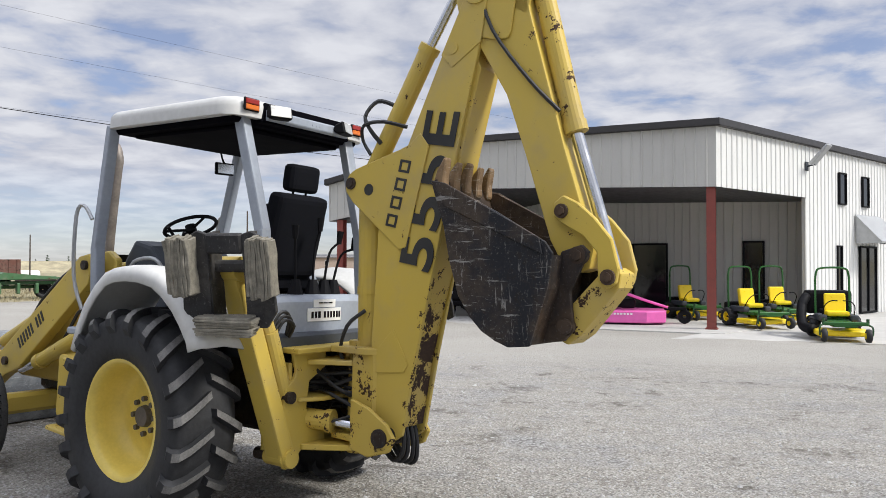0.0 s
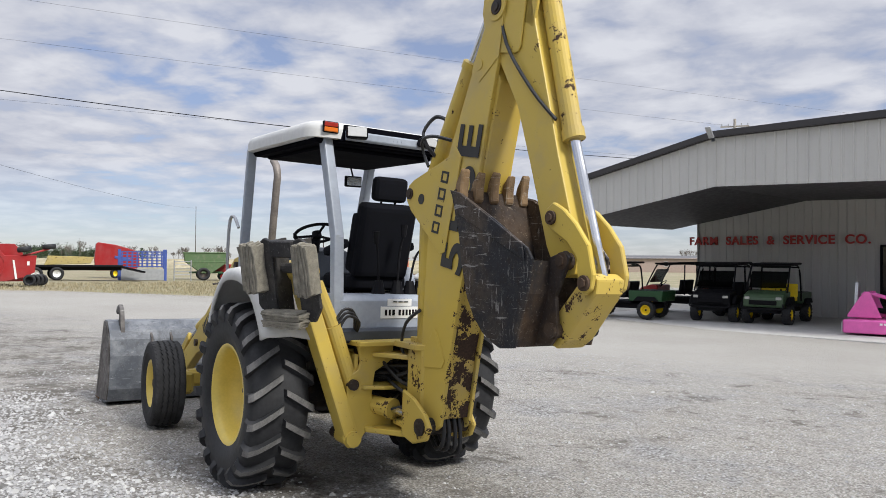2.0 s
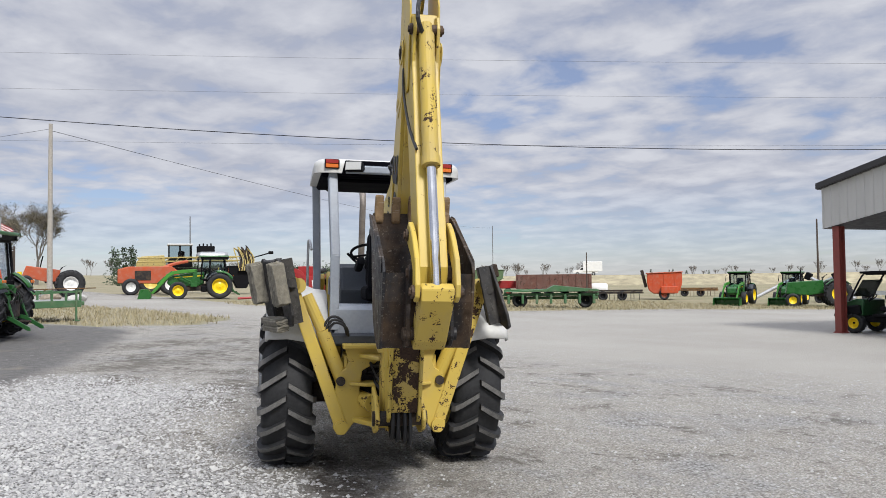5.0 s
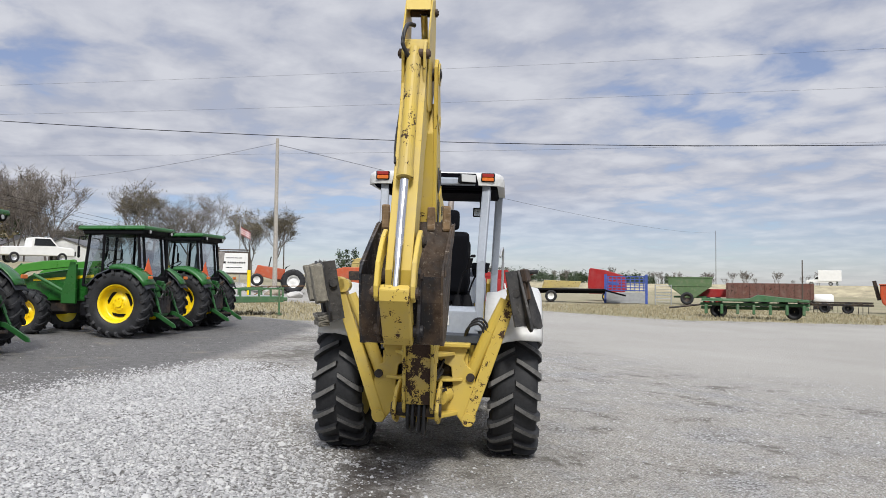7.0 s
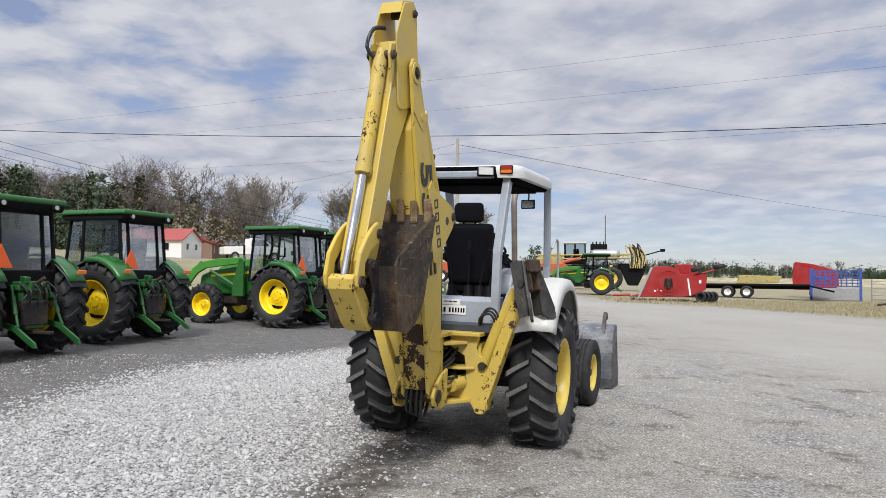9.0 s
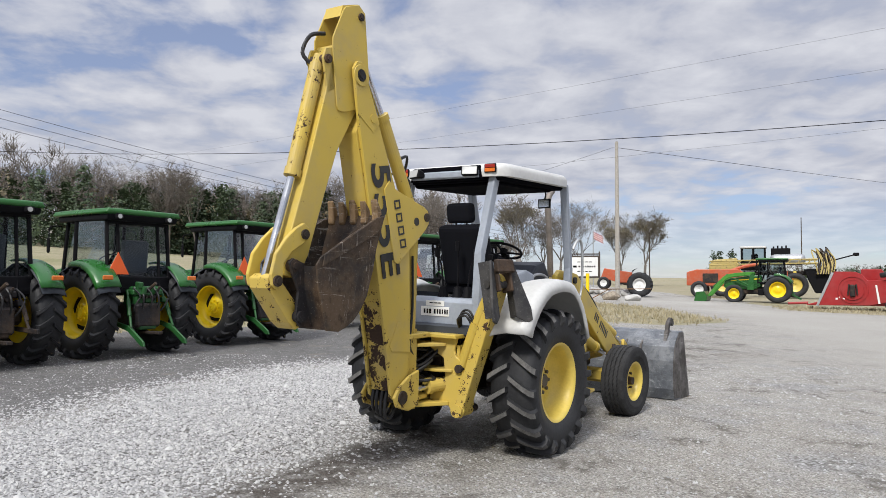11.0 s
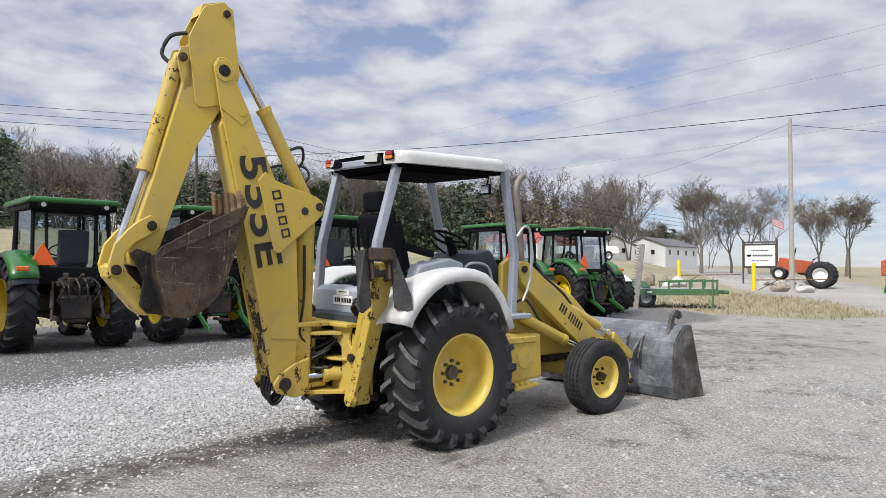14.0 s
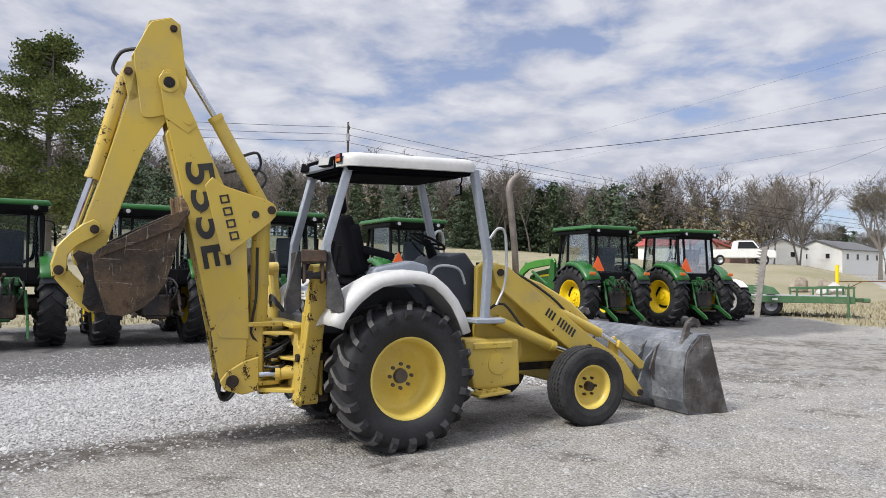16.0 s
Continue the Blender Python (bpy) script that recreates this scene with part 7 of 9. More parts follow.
def utv(m, label, paint, seats=1, yellow_seat=True, group="utility vehicles"):
    st = thing("utility_vehicle", m, label, "utility vehicle", group)
    L = 0.75 * (seats - 1)
    for s in (-1, 1):
        small_wheel(st, pose(s * 0.62, 0, 0.32), s, 0.33, 0.12, 0.17, M["bright_yellow"])
        small_wheel(st, pose(s * 0.62, 2.0 + L, 0.32), s, 0.33, 0.12, 0.17, M["bright_yellow"])
    b = B()
    box(b, (0, 1.0 + L / 2, 0.45), (0.9, 2.5 + L, 0.2), bev=0.04)
    part("chassis", b, M["black"], st)
    b = B()
    prism(b, [(1.75 + L, 0.55), (1.70 + L, 1.05), (1.95 + L, 1.08), (2.40 + L, 0.96), (2.52 + L, 0.82), (2.52 + L, 0.55)], -0.62, 0.62, "x", bev=0.05, seg=2)
    part("hood", b, paint, st)
    b = B()
    box(b, (0, 2.54 + L, 0.70), (0.85, 0.05, 0.14), bev=0.02)
    tube(b, [(-0.62, 2.58 + L, 0.66), (-0.60, 2.66 + L, 0.52), (0, 2.70 + L, 0.50), (0.60, 2.66 + L, 0.52), (0.62, 2.58 + L, 0.66)], 0.03, 8)
    box(b, (0, 2.60 + L, 0.46), (0.9, 0.08, 0.16), bev=0.02)
    part("bumper", b, M["black"], st)
    for s in (-1, 1):
        b = B()
        box(b, (s * 0.48, 2.52 + L, 0.84), (0.17, 0.06, 0.09), (0, 0, -s * 12), bev=0.015)
        part("headlight", b, M["lens"], st)
    b = B()
    prism(b, [(-0.55, 0.62), (-0.58, 0.98), (0.65, 0.98), (0.62, 0.62)], -0.66, 0.66, "x", bev=0.02)
    bed = part("cargo_bed", b, paint, st)
    b = B()
    box(b, (0, 0.03, 0.965), (1.2, 1.1, 0.05))
    part("bed_floor", b, M["black"], bed)
    for k in range(seats):
        y0 = 0.86 + k * 0.75
        b = B()
        box(b, (0, y0 + 0.15, 0.78), (1.15, 0.46, 0.14), bev=0.05, seg=2)
        box(b, (0, y0 - 0.08, 1.05), (1.15, 0.12, 0.46), (8, 0, 0), bev=0.04, seg=2)
        part("seat", b, M["bright_yellow"] if yellow_seat else M["black"], st)
    b = B()
    wm_ = Matrix.Translation((-0.3, 1.62 + L, 1.12)) @ Matrix.Rotation(radians(-40), 4, "X") @ Matrix.Rotation(radians(90), 4, "Y")
    lathe(b, [(0.17 + 0.013 * math.cos(q), 0.013 * math.sin(q)) for q in [i * math.pi / 3 for i in range(6)]], 18, wm_)
    rod(b, (-0.3, 1.64 + L, 1.1), (-0.3, 1.8 + L, 0.9), 0.03, seg=8)
    part("steering_wheel", b, M["black"], st)
    b = B()
    for s in (-1, 1):
        tube(b, [(s * 0.64, 0.62, 0.7), (s * 0.62, 0.66, 1.5), (s * 0.58, 0.78, 1.86), (s * 0.58, 1.5 + L, 1.88), (s * 0.60, 1.75 + L, 1.80), (s * 0.64, 2.15 + L, 1.02)], 0.028, 8)
        if seats > 1:
            rod(b, (s * 0.63, 1.35, 0.7), (s * 0.59, 1.35, 1.86), 0.028, seg=8)
    for y, z in ((0.72, 1.82), (1.62 + L, 1.86)):
        rod(b, (-0.59, y, z), (0.59, y, z), 0.026, seg=8)
    part("roll_cage", b, M["black"], st)
    b = B()
    box(b, (0, 1.18 + L / 2, 1.93), (1.30, 1.25 + L, 0.07), (-1.5, 0, 0), bev=0.03, seg=2)
    part("roof", b, M["black"], st, "black moulded roof")
    b = B()
    box(b, (0, 1.0 + L / 2, 0.58), (1.30, 0.9 + L, 0.08), bev=0.02)
    for s in (-1, 1):
        prism(b, [(1.75 + L, 0.6), (1.78 + L, 0.9), (2.2 + L, 0.86), (2.42 + L, 0.62)], s * 0.63, s * 0.76, "x", bev=0.03)
        prism(b, [(-0.45, 0.62), (-0.3, 0.78), (0.3, 0.78), (0.45, 0.62)], s * 0.63, s * 0.74, "x", bev=0.02)
    part("floor_pan", b, M["black"], st)
    b = B()
    box(b, (0, 1.90 + L, 1.42), (1.14, 0.012, 0.62), (32, 0, 0))
    w = part("windscreen", b, M["smoked"], st)
    w.visible_shadow = False
    return st


def slab_pose(x, y, turn):
    """On the porch slab: x along the front, y into the building; turn from facing out of the porch."""
    return Matrix.Translation(bl(x, y, SLAB_Z + 0.004)) @ pose(0, 0, 0, 0, 0, math.degrees(math.atan2(-front_out[0], front_out[1])) + turn)


M["drab_green"] = plain("drab_green", (0.05, 0.09, 0.045), 0.45, 0, 0.12)
utv(slab_pose(7.15, 4.4, 6), "green utility vehicle with yellow seats and a black roof", M["drab_green"])
utv(slab_pose(9.05, 4.8, 10), "black utility vehicle with two seat rows and a black roof", M["black"], 2, False)
utv(slab_pose(10.55, 1.5, -80), "green utility vehicle with yellow wheels parked across the porch", M["frame_green"], 1, False)
utv(slab_pose(9.9, 5.6, -84), "dark red utility vehicle behind the others on the porch", M["red_paint"], 2, False)


def zero_turn(m, label, bagger=False, dark=False, group="ride-on mowers"):
    st = thing("ride_on_mower", m, label, "mower", group)
    g = M["black"] if dark else M["frame_green"]
    for s in (-1, 1):
        small_wheel(st, pose(s * 0.46, 0, 0.27), s, 0.28, 0.13, 0.14, M["bright_yellow"] if not dark else M["white_paint"], 12, "rear_tyre")
        b = B()
        lathe(b, [(0.04, -0.05), (0.10, -0.07), (0.155, -0.05), (0.165, 0.0), (0.155, 0.05), (0.10, 0.07), (0.04, 0.05)], 18, pose(s * 0.48, 1.55, 0.165))
        tyre = part("caster_tyre", b, M["rubber"], st, smooth=True)
        b = B()
        rod(b, (s * 0.48 - 0.075, 1.55, 0.165), (s * 0.48 + 0.075, 1.55, 0.165), 0.07, seg=12)
        part("rim", b, M["bright_yellow"], tyre)
        b = B()
        tube(b, [(s * 0.48 + s * 0.09, 1.55, 0.165), (s * 0.57, 1.53, 0.36), (s * 0.48, 1.46, 0.42)], 0.022, 6)
        rod(b, (s * 0.48, 1.46, 0.40), (s * 0.48, 1.46, 0.56), 0.035, seg=10)
        part("caster_fork", b, g, st)
    b = B()
    prism(b, [(-0.60, 0.55), (-0.35, 0.42), (0.35, 0.42), (0.60, 0.55), (0.60, 1.25), (0.35, 1.36), (-0.35, 1.36), (-0.60, 1.25)], 0.12, 0.26, "z", bev=0.03)
    part("mower_deck", b, M["bright_yellow"], st, "yellow mower deck")
    b = B()
    box(b, (0, 0.95, 0.40), (0.55, 1.1, 0.10), bev=0.02)
    box(b, (0, 1.46, 0.44), (1.0, 0.09, 0.09), bev=0.02)
    box(b, (0, 0.2, 0.42), (0.6, 0.9, 0.12), bev=0.03)
    part("frame", b, M["green"] if not dark else g, st)
    b = B()
    box(b, (0, -0.30, 0.52), (0.58, 0.52, 0.34), bev=0.07, seg=2)
    part("engine_cover", b, M["black"], st)
    b = B()
    box(b, (0, 0.42, 0.62), (0.52, 0.48, 0.13), bev=0.05, seg=2)
    part("seat", b, M["black"] if dark else M["bright_yellow"], st, "yellow seat" if not dark else "black seat")
    b = B()
    box(b, (0, 0.17, 0.88), (0.50, 0.13, 0.48), (10, 0, 0), bev=0.05, seg=3)
    part("seat_back", b, M["black"] if dark else M["bright_yellow"], st)
    for s in (-1, 1):
        b = B()
        box(b, (s * 0.36, 0.35, 0.52), (0.20, 0.75, 0.16), bev=0.05, seg=2)
        part("side_pod", b, M["dark_grey"], st)
        b = B()
        tube(b, [(s * 0.36, 0.62, 0.6), (s * 0.34, 0.78, 0.82), (s * 0.22, 0.86, 0.95), (s * 0.06, 0.86, 0.96)], 0.014, 6)
        part("drive_lever", b, M["black"], st)
    if not dark:
        b = B()
        tube(b, [(-0.40, -0.12, 0.45), (-0.40, -0.14, 1.2), (-0.38, -0.15, 1.62), (-0.26, -0.15, 1.76), (0.26, -0.15, 1.76), (0.38, -0.15, 1.62), (0.40, -0.14, 1.2), (0.40, -0.12, 0.45)], 0.028, 8)
        part("roll_bar", b, M["green"], st)
    if bagger:
        b = B()
        box(b, (0, -0.85, 0.85), (1.1, 0.62, 0.62), bev=0.08, seg=2)
        part("grass_bin", b, M["black"], st, "black grass collector bin")
        b = B()
        tube(b, [(0.62, 0.85, 0.25), (0.78, 0.4, 0.3), (0.72, -0.2, 0.75), (0.55, -0.6, 1.0)], 0.12, 12)
        part("chute", b, M["black"], st, smooth=True)
    return st


zero_turn(slab_pose(-0.55, 2.1, 38), "green and yellow zero-turn mower beside the porch column")
zero_turn(slab_pose(-1.35, 4.1, 30), "green and yellow zero-turn mower with its roll bar raised")
zero_turn(slab_pose(1.55, 4.6, 40), "small green and yellow zero-turn mower by the glass doors")
zero_turn(slab_pose(-2.9, -0.65, 8), "green and yellow zero-turn mower with a black grass collector", bagger=True)
zero_turn(slab_pose(-6.3, 2.9, 25), "grey and yellow ride-on mower on the apron", dark=True)

# pink rotary cutter
rc = thing("rotary_cutter", slab_pose(2.85, 1.5, 98) @ Matrix.Scale(1.1, 4), "bright pink rotary cutter with a chain guard, on the porch slab", "rotary cutter")
b = B()
prism(b, [(-0.85, -1.2), (0.85, -1.2), (0.85, 0.6), (0.55, 1.1), (-0.55, 1.1), (-0.85, 0.6)], 0.05, 0.38, "z", bev=0.03)
deck = part("deck", b, M["pink"], rc)
b = B()
for i in range(7):
    box(b, (0.852, -0.35 + i * 0.09, 0.30), (0.004, 0.06, 0.05))
part("brand_marks", b, M["white_paint"], deck)
b = B()
prism(b, [(-1.15, 0.42), (-1.18, 0.46), (-0.8, 1.08), (-0.66, 1.08), (-0.4, 0.42)], -0.42, -0.36, "x", bev=0.01)
prism(b, [(-1.15, 0.42), (-1.18, 0.46), (-0.8, 1.08), (-0.66, 1.08), (-0.4, 0.42)], 0.36, 0.42, "x", bev=0.01)
box(b, (0, -0.74, 1.0), (0.8, 0.08, 0.12), bev=0.01)
part("headstock", b, M["pink"], rc)
b = B()
tube(b, [(0.2, -0.72, 1.02), (0.18, -0.1, 0.86), (0.12, 0.6, 0.62), (0.05, 1.15, 0.45)], 0.035, 8)
tube(b, [(-0.2, -0.72, 1.02), (-0.18, -0.1, 0.86), (-0.12, 0.6, 0.62), (-0.05, 1.15, 0.45)], 0.035, 8)
part("brace", b, M["pink"], rc)
b = B()
box(b, (0, 0.05, 0.55), (0.34, 0.44, 0.26), bev=0.05)
rod(b, (0, -0.2, 0.58), (0, -0.75, 0.60), 0.07, seg=12)
part("gearbox", b, M["black"], rc)
b = B()
prism(b, [(-0.38, 0.40), (0.38, 0.40), (0.13, 1.30), (-0.13, 1.30)], -1.04, -0.96, "y", bev=0.01)
part("driveline_shield", b, M["galv"], rc)
b = B()
for i in range(30):
    rod(b, (-0.85 + i * 0.0586, -1.21, 0.32), (-0.85 + i * 0.0586, -1.22, 0.05), 0.014, seg=5)
tagged(part("chain_guard", b, M["galv"], rc), kind="stuff")
b = B()
box(b, (0, 1.35, 0.42), (0.14, 0.6, 0.10), bev=0.02)
lathe(b, [(0.05, -0.07), (0.17, -0.09), (0.2, 0), (0.17, 0.09), (0.05, 0.07)], 18, pose(0, 1.6, 0.2))
part("tail_wheel", b, M["black"], rc)
bo = thing("bollard", slab_pose(-6.9, 4.6, 0), "yellow safety post by the side entrance", "bollard", "yellow posts")
b = B()
rod(b, (0, 0, 0), (0, 0, 1.15), 0.085, seg=18)
lathe(b, [(0.085, 0), (0.07, 0.03), (0.03, 0.05), (0.002, 0.055)], 18, Matrix.Translation((0, 0, 1.15)) @ Matrix.Rotation(radians(-90), 4, "Y"), closed=False)
part("post", b, M["bright_yellow"], bo, smooth=False)

# ---- trees ----
M["bark"] = plain("grey_bark", (0.15, 0.135, 0.12), 0.95, 0, 0.25, 8, 0.4)


def leaf_material(name, a, b_):
    m = Mat(name, 0.75)
    g = m.n("ShaderNodeNewGeometry")
    m.color(m.mix(g.outputs["Random Per Island"], a, b_))
    return m.m


M["cedar"] = leaf_material("cedar_foliage", (0.022, 0.040, 0.018), (0.065, 0.095, 0.042))
M["pine"] = leaf_material("pine_foliage", (0.05, 0.085, 0.03), (0.24, 0.28, 0.10))
M["autumn"] = leaf_material("late_autumn_leaves", (0.13, 0.108, 0.06), (0.22, 0.19, 0.11))
M["twig"] = leaf_material("bare_twigs", (0.085, 0.072, 0.062), (0.19, 0.165, 0.14))


def cone_tris(p, q, r0, r1, V, F):
    """A three-sided limb from p to q."""
    ax = (q - p)
    s = ax.orthogonal().normalized()
    w = ax.cross(s).normalized()
    n = len(V)
    for o, r in ((p, r0), (q, r1)):
        for k in range(3):
            a = 2.094 * k
            v = o + (s * math.cos(a) + w * math.sin(a)) * r
            V.append((v.x, v.y, v.z))
    for k in range(3):
        a, b2 = n + k, n + (k + 1) % 3
        F.append((a, b2, b2 + 3))
        F.append((a, b2 + 3, a + 3))


def bare_tree(rng, height, levels=5, spread=0.55, trunk=0.02, stem=0.2, twigs=5, fine=0.0022):
    """Limbs of a leafless tree: tapered trunk, forking boughs that strive up and out, sprays of fine twigs."""
    V, F, tips = [], [], []

    def sliver(p, d, length, w):
        e = d.orthogonal().normalized() * w
        n = len(V)
        for v in (p - e, p + e, p + d * length):
            V.append((v.x, v.y, v.z))
        F.append((n, n + 1, n + 2))

    def grow(p, d, length, r, level):
        steps = 2 if level > 1 else 1
        for _ in range(steps):
            d = (d + Vector((rng.uniform(-1, 1), rng.uniform(-1, 1), rng.uniform(-0.4, 0.8))) * 0.17).normalized()
            q = p + d * (length / steps)
            cone_tris(p, q, r, r * 0.82, V, F)
            p, r = q, r * 0.82
            if level < levels - 1:
                for _k in range(twigs):
                    side = Vector((rng.uniform(-1, 1), rng.uniform(-1, 1), rng.uniform(-0.3, 1.0))).normalized()
                    sliver(p - d * (length / steps) * rng.random(), (d * 0.5 + side).normalized(), height * rng.uniform(0.03, 0.075), height * fine)
        tips.append(p)
        if level == 0:
            return
        for k in range(4 if level == levels else 3):
            a = rng.uniform(0, 6.283) if level < levels else 1.571 * k + rng.uniform(-0.4, 0.4)
            side = Vector((math.cos(a), math.sin(a), 0.15))
            nd = (d * (1 - spread) + side * spread * rng.uniform(0.6, 1.25) + Vector((0, 0, 0.16))).normalized()
            if k == 0 and level > 1:
                nd = (nd * 0.45 + d * 0.55).normalized()
            grow(p, nd, length * rng.uniform(0.62, 0.92), r * rng.uniform(0.55, 0.75), level - 1)

    grow(Vector((0, 0, 0)), Vector((0, 0, 1)), height * stem, height * trunk, levels)
    V = np.array(V)
    return V * (height / max(V[:, 2].max(), 1e-6)), np.array(F), [t * (height / V[:, 2].max()) for t in tips]


def leaf_cloud(rng, centres, radius, count, size):
    """Small leaf clumps, each a folded pair of triangles, round the centres."""
    V, F = [], []
    for _ in range(count):
        c = centres[rng.randrange(len(centres))]
        p = Vector((c[0] + rng.gauss(0, radius), c[1] + rng.gauss(0, radius), c[2] + rng.gauss(0, radius * 0.7)))
        a = Vector((rng.uniform(-1, 1), rng.uniform(-1, 1), rng.uniform(-0.6, 0.6))).normalized() * size * rng.uniform(0.6, 1.4)
        e = a.orthogonal().normalized() * size * rng.uniform(0.5, 1.0)
        w = Vector((rng.uniform(-0.3, 0.3), rng.uniform(-0.3, 0.3), -0.3)) * size
        n = len(V)
        for v in (p - a, p + e + w, p + a, p - e + w):
            V.append((v.x, v.y, v.z))
        F += [(n, n + 1, n + 2), (n, n + 2, n + 3)]
    return np.array(V), np.array(F)


def raw_mesh(name, V, F, mat):
    me = bpy.data.meshes.new(name)
    me.from_pydata(np.asarray(V).tolist(), [], np.asarray(F).tolist())
    me.materials.append(mat)
    return me


def raw_part(name, V, F, mat, parent):
    ob = new(name, raw_mesh(name, V, F, mat))
    ob.parent = parent
    return ob


def single_tree(m, seed, height, label, leaves=0, leaf_mat=None, levels=5, group="bare trees"):
    rng = random.Random(seed)
    V, F, tips = bare_tree(rng, height, levels, 0.50, 0.014, 0.15, 4, 0.0011)
    st = thing("tree", m, label, "tree", group)
    raw_part("trunk", V, F, M["bark"], st)
    if leaves:
        LV, LF = leaf_cloud(rng, [t.to_tuple() for t in tips], height * 0.022, leaves, height * 0.007)
        raw_part("crown", LV, LF, leaf_mat, st)
    return st


def far(az, dist, ox=4.0, oy=4.0):
    a = radians(az)
    return ox - dist * math.sin(a), oy + dist * math.cos(a)


for i, (az, dist, h, lv, lab) in enumerate(((82.9, 104, 11.0, 700, "tall leafless tree with a few pale leaves"), (81.0, 110, 9.5, 0, "bare grey tree behind the road"), (79.7, 108, 10.5, 0, "bare grey tree with fine twigs"),
                                            (78.4, 113, 9.0, 0, "small bare grey tree"), (75.3, 106, 9.2, 900, "broad tree with a thin brown crown"), (73.6, 104, 9.0, 1000, "round tree with the last brown leaves"),
                                            (89.3, 182, 10, 0, "bare tree beside the white house"), (85.2, 186, 9.5, 200, "bare tree behind the house"))):
    x, y = far(az, dist)
    single_tree(stand(x, y, i * 50), 11 + i, h * (1.22 if dist < 120 else 1.0), lab, lv * 3, M["autumn"])

# one tall pine near the hill
rng = random.Random(5)
px_, py_ = far(143.6, 62, 5.0, 9.2)
pine = thing("pine_tree", stand(px_, py_), "tall pine with layered dark green boughs", "tree")
V, F = [], []
cone_tris(Vector((0, 0, 0)), Vector((0.2, 0.1, 9)), 0.36, 0.22, V, F)
cone_tris(Vector((0.2, 0.1, 9)), Vector((0.1, 0.3, 16.3)), 0.22, 0.05, V, F)
cents = []
for i in range(96):
    z = 2.2 + 13.8 * (i / 96) ** 0.95
    reach = (4.9 if z < 10 else 4.9 * (17.0 - z) / 7.0 + 0.4) * rng.uniform(0.55, 1.05)
    a = rng.uniform(0, 6.283)
    tip = Vector((0.15 + reach * math.cos(a), 0.15 + reach * math.sin(a), z + reach * 0.12))
    cone_tris(Vector((0.12, 0.12, z - 0.2)), tip, 0.07, 0.015, V, F)
    for k in range(3):
        q = Vector((0.12, 0.12, z - 0.2)).lerp(tip, 0.5 + 0.25 * k)
        cents.append((q.x, q.y, q.z + 0.15))
raw_part("trunk", V, F, M["bark"], pine)
V, F = leaf_cloud(rng, cents, 0.36, 34000, 0.11)
raw_part("crown", V, F, M["pine"], pine)


def woods(name, label, mat, kinds, places, kind_="stuff"):
    """Far woods: many trees of a few shapes, joined."""
    VV, FF, n = [], [], 0
    for (x, y, s, sz, k, turn) in places:
        V, F = kinds[k]
        c, sn = math.cos(turn), math.sin(turn)
        W_ = np.empty_like(V)
        W_[:, 0] = (V[:, 0] * c - V[:, 1] * sn) * s + x
        W_[:, 1] = (V[:, 0] * sn + V[:, 1] * c) * s + y
        W_[:, 2] = V[:, 2] * sz + ground_z(x, y) - 0.2
        VV.append(W_)
        FF.append(F + n)
        n += len(V)
    ob = new(name, raw_mesh(name, np.concatenate(VV), np.concatenate(FF), mat))
    return tagged(ob, label, "woods", kind="stuff")


rng = random.Random(21)
bare_kinds = []
for k in range(4):
    V, F, tips = bare_tree(rng, 1.0, 4, 0.44, 0.010, 0.2, 4, 0.0019)
    bare_kinds.append((V, F))
thin_kinds = []
for k in range(3):
    V, F, tips = bare_tree(rng, 1.0, 3, 0.45, 0.014, 0.22, 5, 0.006)
    thin_kinds.append((V, F))
cedar_kinds = []
for k in range(4):
    cs = [(rng.gauss(0, 0.14 * (1 - z) + 0.02), rng.gauss(0, 0.14 * (1 - z) + 0.02), 0.04 + 0.95 * z) for z in [rng.random() ** 1.35 for _ in range(120)]]
    cedar_kinds.append(leaf_cloud(rng, cs, 0.028, 900, 0.022))
leafy_kinds = []
for k in range(2):
    cs = [(rng.gauss(0, 0.16), rng.gauss(0, 0.16), 0.55 + rng.gauss(0, 0.2)) for _ in range(60)]
    leafy_kinds.append(leaf_cloud(rng, cs, 0.05, 420, 0.03))


def belt(count, az0, az1, d0, d1, h0, h1, kinds):
    out = []
    for _ in range(count):
        az = rng.uniform(az0, az1)
        x, y = far(az, rng.uniform(d0, d1), 5, 8)
        h = rng.uniform(h0, h1)
        out.append((x, y, h * rng.uniform(0.85, 1.1), h, rng.randrange(len(kinds)), rng.uniform(0, 6.283)))
    return out


woods("bare_woods", "brown leafless woods along the hill", M["twig"], bare_kinds, belt(330, 89.5, 152, 128, 200, 11, 17.5, bare_kinds) + belt(24, 84, 91, 170, 230, 9, 13, bare_kinds))
woods("cedar_woods", "dark cedars among the bare woods", M["cedar"], cedar_kinds, belt(80, 91.5, 152, 130, 175, 7, 12.5, cedar_kinds) + belt(70, 99, 114, 125, 165, 8.5, 13, cedar_kinds) + belt(30, 134, 143, 100, 150, 8, 13, cedar_kinds) + belt(16, 112, 124, 118, 126, 8, 12, cedar_kinds)
      + belt(14, 143, 150, 85, 110, 6, 9, cedar_kinds) + belt(9, 86.6, 88.8, 180, 192, 7.5, 10, cedar_kinds) + belt(5, 69.5, 71.5, 95, 115, 4, 5.5, cedar_kinds))
woods("yellowing_woods", "woods with the last yellow-brown leaves", M["autumn"], leafy_kinds, belt(60, 92, 150, 126, 170, 8, 12, leafy_kinds))
woods("far_treeline", "low dark treeline on the horizon", M["cedar"], leafy_kinds, belt(330, 45, 66, 420, 560, 4, 9, leafy_kinds))
